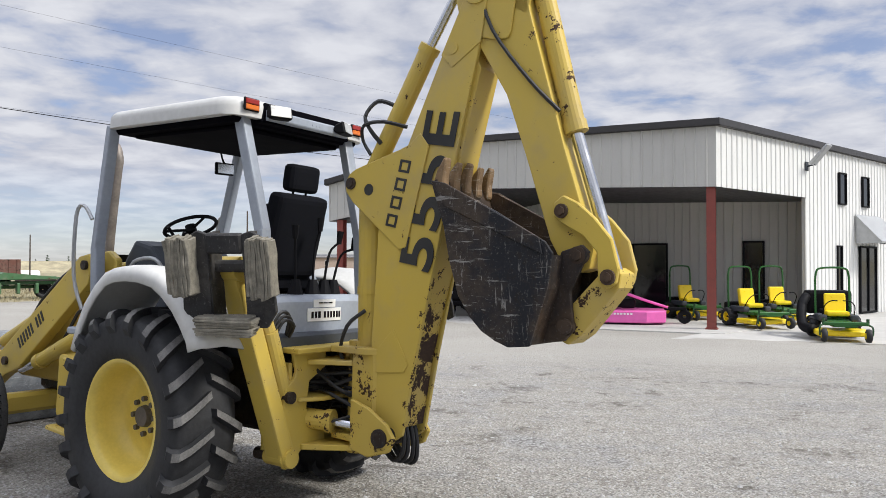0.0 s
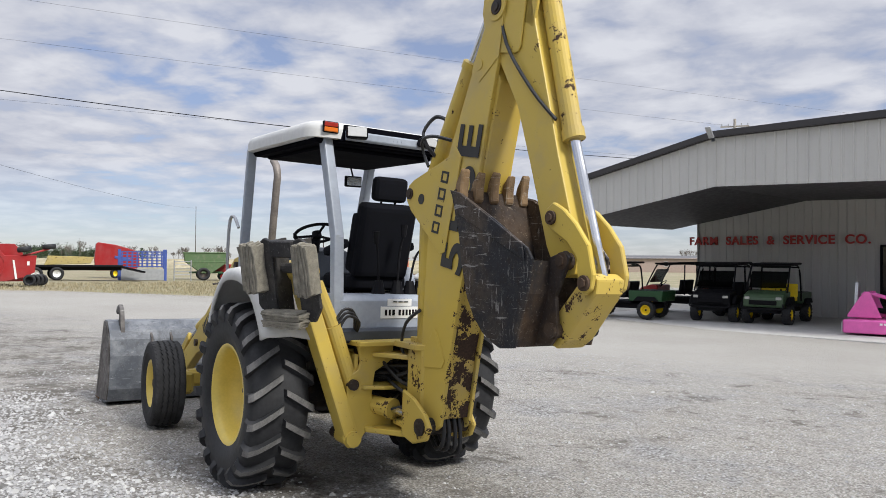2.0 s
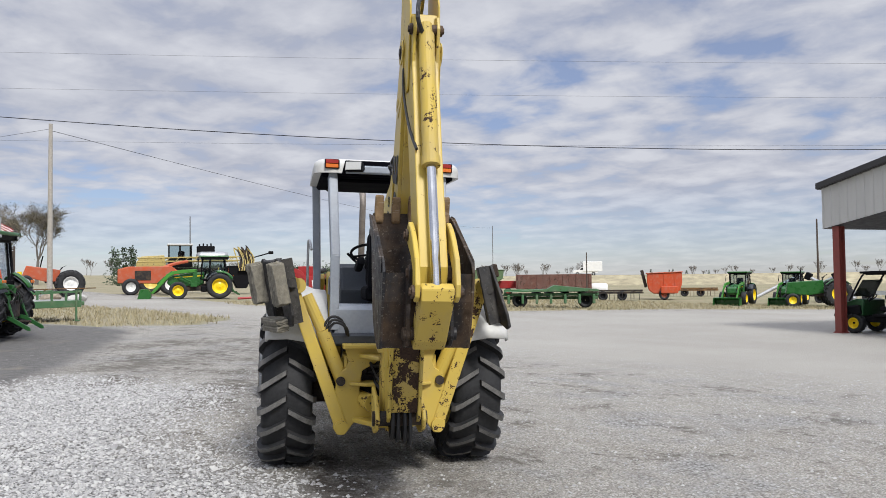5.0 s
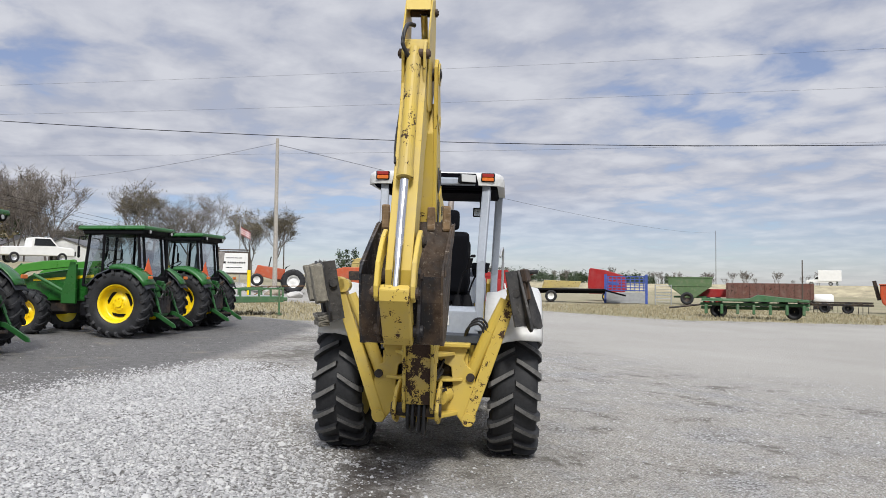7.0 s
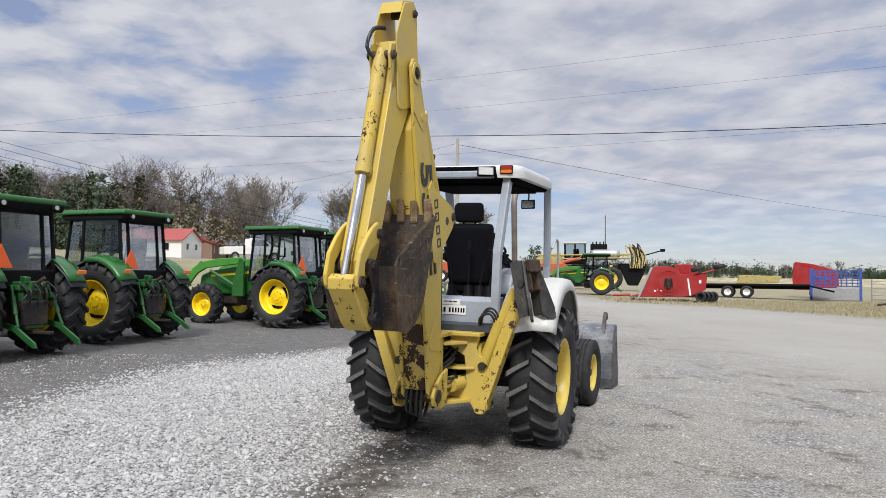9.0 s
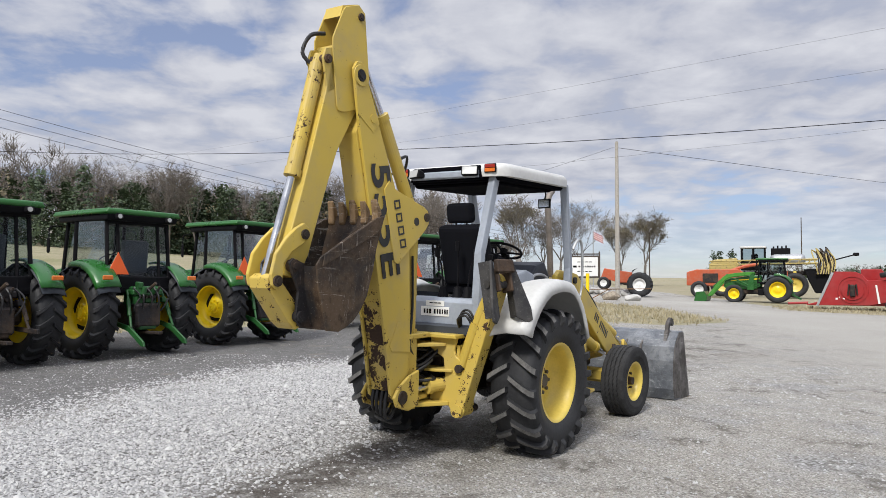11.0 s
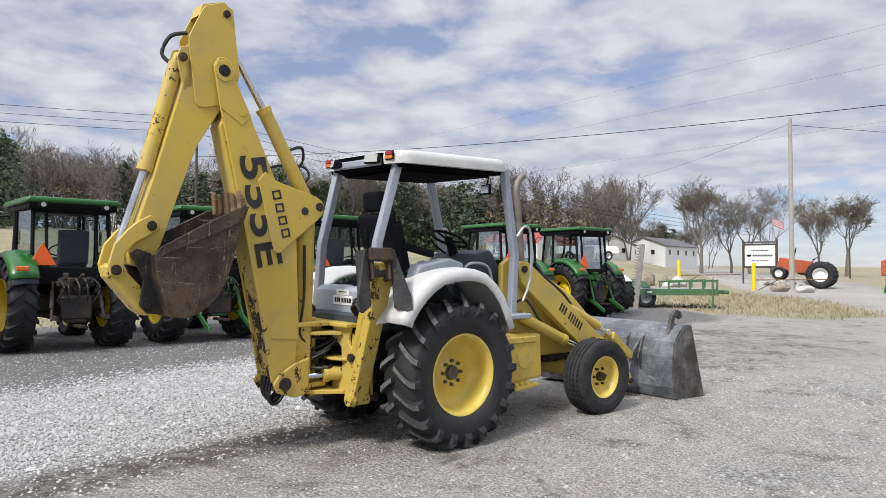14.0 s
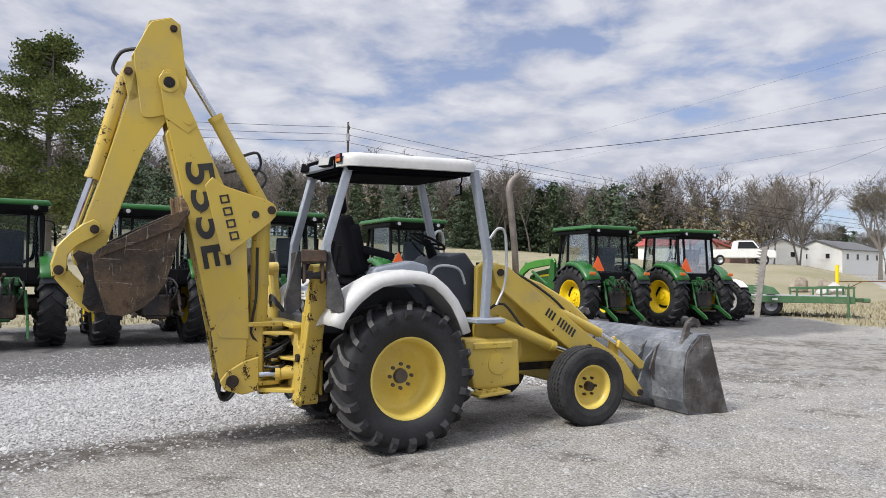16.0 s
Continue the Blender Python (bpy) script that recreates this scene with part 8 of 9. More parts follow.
woods("far_cedars", "scattered small cedars at the far field edge", M["cedar"], cedar_kinds, belt(80, 42, 62, 330, 420, 3.5, 7, cedar_kinds) + belt(7, 22, 40, 330, 420, 3, 5.5, cedar_kinds))
woods("far_bare_treeline", "low bare treeline on the horizon", M["twig"], thin_kinds, belt(70, 34, 70, 300, 420, 5, 9, thin_kinds) + belt(8, 20, 34, 300, 420, 4, 7, thin_kinds) + belt(20, -5, 20, 300, 400, 5, 9, thin_kinds))

# dry grass tufts along the edge of the verge
rng2 = np.random.default_rng(4)


def grass_tufts():
    x, y = rng2.uniform(-36, -4, 60000), rng2.uniform(-14, 50, 60000)
    keep = (1 - inside(x, y, YARD_EDGE, 1.6)) > rng2.uniform(0.25, 0.8, 60000)
    x, y = x[keep][:16000], y[keep][:16000]
    n_ = len(x)
    z = np.array([ground_z(p, q) for p, q in zip(x, y)])
    V = np.empty((n_, 9, 3))
    for k in range(3):
        h, ang = rng2.uniform(0.05, 0.17, n_), rng2.uniform(0, 6.283, n_)
        dx, dy = np.cos(ang) * 0.02, np.sin(ang) * 0.02
        ox, oy = x + rng2.uniform(-0.08, 0.08, n_), y + rng2.uniform(-0.08, 0.08, n_)
        V[:, 3 * k] = np.stack([ox - dx, oy - dy, z - 0.01], 1)
        V[:, 3 * k + 1] = np.stack([ox + dx, oy + dy, z - 0.01], 1)
        V[:, 3 * k + 2] = np.stack([ox + rng2.uniform(-0.07, 0.07, n_), oy + rng2.uniform(-0.07, 0.07, n_), z + h], 1)
    return V.reshape(-1, 3), np.arange(n_ * 9).reshape(-1, 3)


M["dry_grass"] = leaf_material("dry_grass", (0.225, 0.19, 0.108), (0.42, 0.37, 0.235))
V, F = grass_tufts()
tagged(new("dry_grass", raw_mesh("dry_grass", V, F, M["dry_grass"])), "tufts of dry straw-coloured grass on the verge", "grass", kind="stuff")

# ---- utility poles and wires ----


def pole(m, h, r, mat, label, arm=True, lamp=False):
    st = thing("utility_pole", m, label, "utility pole", "utility poles")
    b = B()
    rod(b, (0, 0, -0.3), (0, 0, h), r, r * 0.62, seg=12)
    part("post", b, mat, st, smooth=False)
    if arm:
        b = B()
        box(b, (0, 0.12, h - 0.6), (2.2, 0.09, 0.11))
        part("crossarm", b, mat, st)
        for x in (-1.0, -0.5, 0.5, 1.0):
            b = B()
            rod(b, (x, 0.12, h - 0.54), (x, 0.12, h - 0.36), 0.04, seg=8)
            part("insulator", b, M["galv"], st)
        b = B()
        rod(b, (0.35, 0, h - 2.2), (0.35, 0, h - 1.4), 0.22, seg=14)
        part("transformer", b, M["galv"], st)
    if lamp:
        b = B()
        tube(b, [(0, 0, h - 0.3), (0.25, 0, h), (0.6, 0, h + 0.05)], 0.03, 6)
        box(b, (0.75, 0, h + 0.02), (0.4, 0.16, 0.1), bev=0.03)
        part("lamp_head", b, M["galv"], st)
    return st


POLE_A = (-44.2, 17.2)
pole(stand(*POLE_A), 11.0 - ground_z(*POLE_A), 0.17, M["wood_pole"], "tall weathered wooden utility pole by the road", arm=False)
pole(stand(-66.4, -37.5, 30), 14.2, 0.17, M["dark_pole"], "dark wooden utility pole with crossarm and transformer")
P2_ = (1.5, 66.0)
pole(stand(*P2_), 14.0, 0.17, M["wood_pole"], "wooden utility pole behind the building", arm=True)
for az, d_, h in ((39.85, 260, 19.2), (17.4, 85, 7.6), (62.2, 150, 12.4)):
    x, y = far(az, d_, 4.17, 0.94)
    pole(stand(x, y), h, 0.12, M["dark_pole"], "thin far utility pole", arm=False)
pole(stand(-24.1, 44.1), 3.4, 0.05, M["dark_pole"], "short dark metal post among the parked implements", arm=False)
x, y = far(75.0, 92, 5.87, 6.65)
pole(stand(x, y), 6.9, 0.09, M["dark_pole"], "wooden light pole with a curved lamp arm", arm=False, lamp=True)
for az, d_, h in ((89.5, 420, 40.0), (13.0, 420, 22.0)):
    x, y = far(az, d_, 5, 9.2)
    mast = thing("radio_mast", stand(x, y), "thin steel lattice radio mast on the horizon", "mast", "radio masts")
    b = B()
    for k in range(3):
        a = 2.094 * k
        rod(b, (0.5 * math.cos(a), 0.5 * math.sin(a), 0), (0.5 * math.cos(a), 0.5 * math.sin(a), h), 0.09, seg=5)
    for i in range(int(h / 2)):
        for k in range(3):
            a, c = 2.094 * k, 2.094 * (k + 1)
            rod(b, (0.5 * math.cos(a), 0.5 * math.sin(a), i * 2), (0.5 * math.cos(c), 0.5 * math.sin(c), i * 2 + 2), 0.05, seg=4)
    part("lattice", b, M["galv"], mast)


def wire(p, q, sag, r=0.016):
    p, q = Vector(p), Vector(q)
    b = B()
    pts = []
    for i in range(13):
        f = i / 12
        v = p.lerp(q, f)
        v.z -= sag * 4 * f * (1 - f)
        pts.append(v)
    tube(b, pts, r, 4, 2)
    ob = part("wire", b, M["black"], None)
    return tagged(ob, "thin black overhead wire", "wire", "overhead wires")


A_top = Vector((-44.2, 17.2, 11.2))
D_top = Vector((-66.4, -37.5, ground_z(-66.4, -37.5) + 12.0))
C_top = Vector((1.5, 66.0, 9.6))
wire(A_top, C_top, 0.9, 0.022)
wire(A_top, D_top + Vector((0, 0, -2.6)), 0.6, 0.022)
along = (C_top - A_top).normalized()
side = Vector((-along.y, along.x, 0))
for dz, off, sg in ((3.4, -3.0, 0.8), (1.5, -2.0, 0.7), (-1.0, -0.2, 0.9)):
    wire(A_top - along * 60 + side * off + Vector((0, 0, dz)), C_top + along * 10 + side * off + Vector((0, 0, dz + 1.4)), sg, 0.005)
fx, fy = far(39.85, 260, 4.17, 0.94)
wire(A_top + Vector((0, 0, -0.6)), Vector((fx, fy, ground_z(fx, fy) + 18.6)), 1.6, 0.014)
wire(A_top + Vector((0, 0, -0.5)), Vector((-105, 0, 13.6)), 0.8, 0.010)
for k in range(3):
    wire(D_top + Vector((0.6 * k, 0, 1.6 - 0.9 * k)), Vector((-120, 26, 8.5 - 0.5 * k)), 1.0, 0.02)
    wire(D_top + Vector((0.6 * k, 0, 1.6 - 0.9 * k)), Vector((10, -85, 14.0 - 0.6 * k)), 1.0, 0.02)

# ---- houses ----
M["shingle"] = plain("grey_shingle", (0.12, 0.12, 0.125), 0.9, 0, 0.2, 3, 0.3)
M["red_roof"] = plain("red_metal_roof", (0.33, 0.06, 0.05), 0.5, 0, 0.12, 2)
M["brick_dark"] = plain("brown_brick", (0.24, 0.15, 0.115), 0.85, 0, 0.15, 4)
M["brick_far"] = plain("pale_brick", (0.42, 0.33, 0.28), 0.85, 0, 0.12, 4)


def house(m, L, D, H, wall, roof_m, label, rise=1.6, nwin=4):
    st = thing("house", m, label, "house", "houses")
    b = B()
    prism(b, [(-D / 2, -2.0), (-D / 2, H), (0, H + rise), (D / 2, H), (D / 2, -2.0)], -L / 2, L / 2, "x")
    walls = part("wall", b, wall, st)
    b = B()
    for s in (-1, 1):
        prism(b, [(s * (D / 2 + 0.35), H - 0.18), (s * (D / 2 + 0.35), H - 0.05), (0, H + rise + 0.18), (0, H + rise + 0.03)], -L / 2 - 0.35, L / 2 + 0.35, "x")
    part("roof", b, roof_m, st)
    for k in range(nwin):
        for s in (-1, 1):
            x = -L / 2 + L * (k + 0.5) / nwin
            b = B()
            box(b, (x, s * (D / 2 + 0.02), H * 0.58), (0.95, 0.06, 1.15))
            win = part("window", b, M["white_paint"], st)
            b = B()
            box(b, (x, s * (D / 2 + 0.05), H * 0.58), (0.78, 0.03, 0.98))
            part("pane", b, M["tinted"], win)
    for s in (-1, 1):
        for y in (-D * 0.22, D * 0.22):
            b = B()
            box(b, (s * (L / 2 + 0.02), y, H * 0.6), (0.06, 0.85, 1.0))
            win = part("window", b, M["white_paint"], st)
            b = B()
            box(b, (s * (L / 2 + 0.05), y, H * 0.6), (0.03, 0.7, 0.85))
            part("pane", b, M["tinted"], win)
    return st


x, y = far(87.9, 160, 5.4, 8)
house(stand(x, y, -26, 0.9), 16, 9, 3.1, M["white_paint"], M["shingle"], "white clapboard house with a grey shingle roof")
x, y = far(94.6, 138, 5, 6)
house(stand(x, y, -8), 17, 8, 2.3, M["brick_dark"], M["red_roof"], "long low brick house with a red metal roof", 1.5)
x, y = far(91.2, 150, 5, 6)
house(stand(x, y, 20), 12, 8, 2.6, M["white_paint"], M["shingle"], "low pale house by the woods")
x, y = far(98.6, 120, 5, 9)
house(stand(x, y, 70), 9, 7, 2.4, M["white_paint"], M["red_roof"], "small white house with a red roof", nwin=2)
x, y = far(119, 170, 5, 9)
house(stand(x, y, 40), 12, 8, 3, M["white_paint"], M["shingle"], "pale farm building at the edge of the field", nwin=3)
x, y = -3.0, 182.0
house(stand(x, y, 5), 55, 20, 3.1, M["brick_far"], M["shingle"], "long low brown commercial building far off", 0.5, 8)

# ---- equipment parked on the far grass ----


def road_wheel(parent, m, R, half, rim_mat, name="wheel"):
    b = B()
    lathe(b, [(R * 0.55, -half * 0.85), (R * 0.8, -half), (R * 0.95, -half * 0.8), (R, 0), (R * 0.95, half * 0.8), (R * 0.8, half), (R * 0.55, half * 0.85)], 24)
    ty = part(name, b, M["rubber"], parent, smooth=True, m=m)
    b = B()
    lathe(b, [(R * 0.57, half * 0.7), (R * 0.5, half * 0.5), (R * 0.3, half * 0.1), (0.02, half * 0.25), (0.02, -half * 0.25), (R * 0.3, -half * 0.1), (R * 0.5, -half * 0.5), (R * 0.57, -half * 0.7)], 20, closed=False)
    part("rim", b, rim_mat, ty, smooth=True)
    return ty


def facing(x, y, turn=0.0, eye=(4.6, 2.0)):
    """Stands at x, y with its length (local x) across the view from the yard, plus turn; local -y looks to the yard."""
    return stand(x, y, math.degrees(math.atan2(y - eye[1], x - eye[0])) - 90 + turn)


# low green trailer
tr = thing("flat_trailer", stand(-22.5, 8.19, 97), "low green flat trailer with a front rail, beside the verge", "trailer")
b = B()
box(b, (-0.9, 0, 0.645), (6.2, 1.9, 0.05), bev=0.01)
part("deck", b, M["deck_grey"], tr)
for s in (-1, 1):
    b = B()
    box(b, (-0.9, s * 0.955, 0.55), (6.2, 0.06, 0.22), bev=0.01)
    part("side_beam", b, M["dull_green"], tr)
    for x in (-2.6, -1.4, -0.1):
        b = B()
        box(b, (x, s * 0.99, 0.55), (0.16, 0.012, 0.07))
        part("marker_plate", b, M["white_paint"], tr)
    b = B()
    for x in (0.55, 1.25, 1.7, 2.17):
        box(b, (x, s * 0.955, 0.79), (0.06, 0.05, 0.27))
    box(b, (1.36, s * 0.955, 0.925), (1.7, 0.055, 0.06), (0, -2, 0))
    part("rail", b, M["dull_green"], tr)
    if s > 0:
        b = B()
        prism(b, [(-2.15, 0.66), (-1.95, 0.9), (-1.6, 0.99), (-0.3, 0.99), (0.05, 0.9), (0.25, 0.66)], 0.99, 1.25, "y", bev=0.02)
        part("mudguard", b, M["dull_green"], tr)
    for x in (-1.05, -0.2):
        road_wheel(tr, pose(x, s * (1.12 if s > 0 else 0.76), 0.36, 0, 0, 90), 0.36, 0.11, M["galv"])
b = B()
box(b, (2.17, 0, 0.925), (0.06, 1.9, 0.06))
box(b, (2.17, 0, 0.55), (0.08, 1.9, 0.22))
part("headboard", b, M["dull_green"], tr)
b = B()
prism(b, [(2.1, -0.6), (2.6, -0.06), (2.6, 0.06), (2.1, 0.6)], 0.48, 0.60, "z")
box(b, (2.65, 0, 0.53), (0.3, 0.12, 0.14), bev=0.03)
part("tongue", b, M["dull_green"], tr)
b = B()
rod(b, (2.0, -1.03, 0.02), (2.0, -1.03, 0.98), 0.035, seg=8)
box(b, (2.0, -1.03, 0.015), (0.16, 0.16, 0.03))
rod(b, (2.0, -1.03, 0.98), (2.0, -1.19, 1.06), 0.012, seg=6)
part("jack", b, M["dull_green"], tr)


def boulder(x, y, size, seed, label, mat):
    """A rough broken block of stone, sunk a little into the ground."""
    rr = random.Random(seed)
    b = B()
    t = bmesh.new()
    bmesh.ops.create_icosphere(t, subdivisions=2, radius=0.5)
    for _ in range(9):
        n_ = Vector((rr.uniform(-1, 1), rr.uniform(-1, 1), rr.uniform(-0.6, 1))).normalized()
        d_ = rr.uniform(0.26, 0.38)
        for v in t.verts:
            k = v.co.dot(n_) - d_
            if k > 0:
                v.co -= n_ * k
    for v in t.verts:
        v.co = Vector((v.co.x * size[0], v.co.y * size[1], v.co.z * size[2])) * 1.25
    add(b, t)
    ob = part("boulder", b, mat, None, m=stand(x, y, rr.uniform(0, 360), size[2] * 0.36))
    tagged(ob, label, "boulder", "boulders by the gate posts")


M["tan_stone"] = worn_plate("tan_stone", (0.20, 0.165, 0.125), (0.33, 0.285, 0.225), (0.42, 0.38, 0.32), 0.9, 0.7, 0.4, 0.6)
boulder(-44.6, 8.6, (1.2, 1.0, 1.0), 3, "rough tan boulder at the foot of a yellow post", M["tan_stone"])
boulder(-44.6, 9.9, (0.9, 0.9, 0.95), 4, "rough tan boulder at the foot of a yellow post", M["tan_stone"])
boulder(-44.0, 10.6, (0.9, 0.8, 0.75), 5, "broken white concrete block leaning on a boulder", M["concrete"])
boulder(-43.4, 9.9, (1.0, 0.6, 0.45), 6, "low broken white concrete block", M["concrete"])
boulder(-39.6, 15.8, (1.1, 0.8, 0.6), 7, "grey stone block by the second gate post", M["tan_stone"])
boulder(-39.2, 16.9, (0.8, 0.9, 0.45), 8, "low grey stone block by the second gate post", M["concrete"])
# saw-toothed cutter bar standing upright by the trailer
M["cutter_steel"] = plain("weathered_cutter_steel", (0.27, 0.25, 0.23), 0.7, 0.2, 0.3, 10)
cb = thing("cutter_bar", facing(-20.75, 7.7) @ pose(0, 0, 0, 0, 6.5, 0), "upright weathered grey toothed cutter bar", "cutter bar")
b = B()
box(b, (0.02, 0, 1.1), (0.17, 0.05, 2.26), bev=0.01)
part("bar", b, M["cutter_steel"], cb)
b = B()
for i in range(18):
    prism(b, [(-0.06, 0.42 + i * 0.1), (-0.20, 0.48 + i * 0.1), (-0.06, 0.50 + i * 0.1)], -0.012, 0.012, "y")
part("blade", b, M["cutter_steel"], cb)

# sign board
sg = thing("sign_board", facing(-53.2, 16.8), "white roadside sign board in a dark frame", "sign")
b = B()
for s in (-1, 1):
    rod(b, (s * 1.15, 0, -0.2), (s * 1.15, 0, 3.3), 0.06, seg=8)
rod(b, (-1.15, 0, 3.1), (1.15, 0, 3.1), 0.05, seg=8)
box(b, (0, 0.03, 2.1), (2.3, 0.06, 1.78), bev=0.01)
part("frame", b, M["dark_pole"], sg)
b = B()
box(b, (0, -0.02, 2.1), (2.05, 0.05, 1.5), bev=0.01)
panel = part("panel", b, M["white_paint"], sg)
for x0, z0, w, h in [(-0.42 + i * 0.17, 2.12, 0.11, 0.13) for i in range(8)] + [(-0.45 + i * 0.3, z0, 0.24, 0.06) for z0 in (2.48, 1.74) for i in range(4)] + [(-0.75, 2.12, 0.28, 0.16)]:
    b = B()
    box(b, (x0, -0.05, z0), (w, 0.01, h))
    part("mark", b, M["black"], panel)
# flagpole with a small striped flag
fp = thing("flagpole", facing(-58, 18.5), "thin flagpole with a striped flag", "flagpole")
b = B()
rod(b, (0, 0, 0), (0, 0, 5.6), 0.04, seg=8)
part("pole", b, M["galv"], fp)
for k in range(7):
    b = B()
    rows = [[(0.05 + 0.10 * i, 0.08 * math.sin(i * 1.1), 4.55 + 0.085 * (k + j) - 0.055 * i) for i in range(9)] for j in (0, 1)]
    grid_of(b, rows, 0.01)
    part("stripe", b, M["red_paint"] if k % 2 == 0 else M["white_paint"], fp)


def old_tractor(m, label, paint, rims, R=0.8, R2=0.42, fenders=True):
    st = thing("old_tractor", m, label, "tractor", "old tractors")
    for s in (-1, 1):
        lug_wheel(st, pose(s * 0.85, 0, R), s, R, 0.22, R * 0.5, 18, rims, lugs_apart=False, name="rear_tyre", hub_mat=rims, deep=0.02)
        road_wheel(st, pose(s * 0.70, 2.5, R2), R2, 0.13, rims, "front_tyre")
    b = B()
    prism(b, [(0.7, 0.85), (0.7, 1.62), (2.7, 1.50), (2.8, 0.8), (1.5, 0.7)], -0.30, 0.30, "x", bev=0.05, seg=2)
    part("hood", b, paint, st)
    b = B()
    box(b, (0, 0.5, 0.8), (0.45, 1.9, 0.35), bev=0.04)
    box(b, (0, 0, 0.8), (1.5, 0.25, 0.25), bev=0.05)
    box(b, (0, 2.5, 0.55), (1.2, 0.14, 0.14))
    part("chassis", b, M["dark_steel"], st)
    b = B()
    box(b, (0, 0.05, 1.35), (0.5, 0.45, 0.1), bev=0.04)
    box(b, (0, -0.18, 1.58), (0.5, 0.1, 0.4), bev=0.03)
    part("seat", b, M["black"], st)
    b = B()
    wm_ = Matrix.Translation((0, 0.6, 1.85)) @ Matrix.Rotation(radians(-35), 4, "X") @ Matrix.Rotation(radians(90), 4, "Y")
    lathe(b, [(0.2 + 0.014 * math.cos(q), 0.014 * math.sin(q)) for q in [i * math.pi / 3 for i in range(6)]], 18, wm_)
    rod(b, (0, 0.62, 1.83), (0, 0.8, 1.5), 0.03, seg=8)
    part("steering_wheel", b, M["black"], st)
    b = B()
    rod(b, (0.1, 1.9, 1.5), (0.1, 1.9, 2.3), 0.04, seg=8)
    part("exhaust_pipe", b, M["black"], st)
    for s in (-1, 1) if fenders else ():
        b = B()
        arc = [(R * 1.1 * math.cos(radians(a)), R + R * 1.1 * math.sin(radians(a))) for a in (40, 65, 90, 115, 140)]
        grid_of(b, [[(s * 0.6, y, z), (s * 0.98, y, z)] for y, z in arc], 0.03)
        part("fender", b, paint, st)
    return st


ot = old_tractor(stand(-48.22, 19.81, heading(-0.30, -0.95)) @ pose(0, 0, 0.87, 12, 0, 0) @ pose(0, 0, -0.87), "old orange tractor with white wheels, its nose up on rocks", M["orange_paint"], M["white_paint"], 0.87, 0.45, False)
for s in (-1, 1):
    lug_wheel(ot, pose(s * 1.36, 0, 0.87), s, 0.87, 0.22, 0.435, 18, M["white_paint"], lugs_apart=False, name="rear_tyre", hub_mat=M["white_paint"], deep=0.02)
r_ = random.Random(8)
b = B()
for i in range(34):
    w = r_.uniform(0.25, 0.7)
    x, y = -51.2 + r_.uniform(-2.2, 3.4), 18.6 + r_.uniform(-1.6, 1.0)
    box(b, (x, y, ground_z(x, y) + r_.uniform(0.0, 0.35)), (w, w * 0.8, w * 0.6), (r_.uniform(-40, 40), r_.uniform(-40, 40), r_.uniform(0, 90)), bev=0.06)
tagged(part("rock_pile", b, M["concrete"], None), "low pile of pale rocks under the old tractor", "rocks", kind="stuff")
old_tractor(stand(-18.5, 6.75, heading(-0.61, -0.79)) @ Matrix.Scale(0.78, 4), "small blue open tractor with white fenders by the trailer", M["white_paint"], M["white_paint"], 0.75, 0.38)


def barrier(x, y, turn):
    st = thing("barrier_gate", stand(x, y, turn), "yellow post with a rusty swing pole across the lane", "gate", "barriers")
    b = B()
    rod(b, (0, 0, 0), (0, 0, 1.6), 0.11, seg=16)
    part("post", b, M["bright_yellow"], st)
    b = B()
    rod(b, (0.1, -0.12, 0.62), (3.8, -0.12, 0.66), 0.028, seg=8)
    part("swing_pole", b, M["rust"], st)
    b = B()
    rod(b, (0.25, -0.12, 0.05), (1.3, -0.12, 0.63), 0.025, seg=8)
    part("brace", b, M["rust"], st)


barrier(-40.74, 14.49, -100 + 180)
barrier(-46.0, 10.7, -92 + 180)
# second dual wheel pair by the old tractor, on the ground
cab_tractor(stand(-40.96, 26.51, heading(-0.46, -0.89)) @ Matrix.Scale(1.1, 4), "green cab tractor with a front loader beyond the road", loader=True, group="far tractors", near=False)
for x, y, turn in ((-16.2, 50.2, 165), (-13.6, 52.3, 168)):
    cab_tractor(facing(x, y, turn) @ Matrix.Scale(0.84, 4), "compact green cab tractor with a loader bucket lowered", loader=True, group="far tractors", near=False)
old_tractor(facing(-10.5, 50.3, 100), "green open tractor with yellow wheels by the porch", M["green"], M["bright_yellow"])

# high-clearance sprayer
M["faded_yellow"] = chipped("faded_yellow", (0.46, 0.36, 0.12), (0.12, 0.08, 0.05), 0.6, 0.58)
M["mixer_orange"] = chipped("mixer_orange", (0.52, 0.07, 0.016), (0.16, 0.06, 0.03), 0.5, 0.66)
sp = thing("crop_sprayer", facing(-54.0, 30.5, 0), "yellow high-clearance crop sprayer with a steel tank", "sprayer")
b = B()
box(b, (0.6, 0, 1.9), (7.6, 0.9, 0.3), bev=0.05)
part("frame", b, M["dark_steel"], sp)
b = B()
prism(b, [(-3.3, 2.0), (-3.3, 2.5), (-2.9, 3.0), (-1.2, 3.1), (-1.0, 2.0)], -0.6, 0.6, "y", bev=0.08, seg=2)
part("engine_hood", b, M["faded_yellow"], sp)
for x in (-2.2, 3.0):
    for s in (-1, 1):
        road_wheel(sp, pose(x, s * 1.5, 0.95, 0, 0, 90), 0.95, 0.22, M["rim_yellow"])
        b = B()
        box(b, (x, s * 1.2, 1.5), (0.22, 0.2, 1.1), bev=0.03)
        part("leg", b, M["rim_yellow"], sp)
b = B()
for x0 in (-0.85, 0.0, 0.85):
    for s in (-1, 1):
        rod(b, (x0, s * 0.7, 2.3), (x0, s * 0.7, 3.9), 0.06, seg=6)
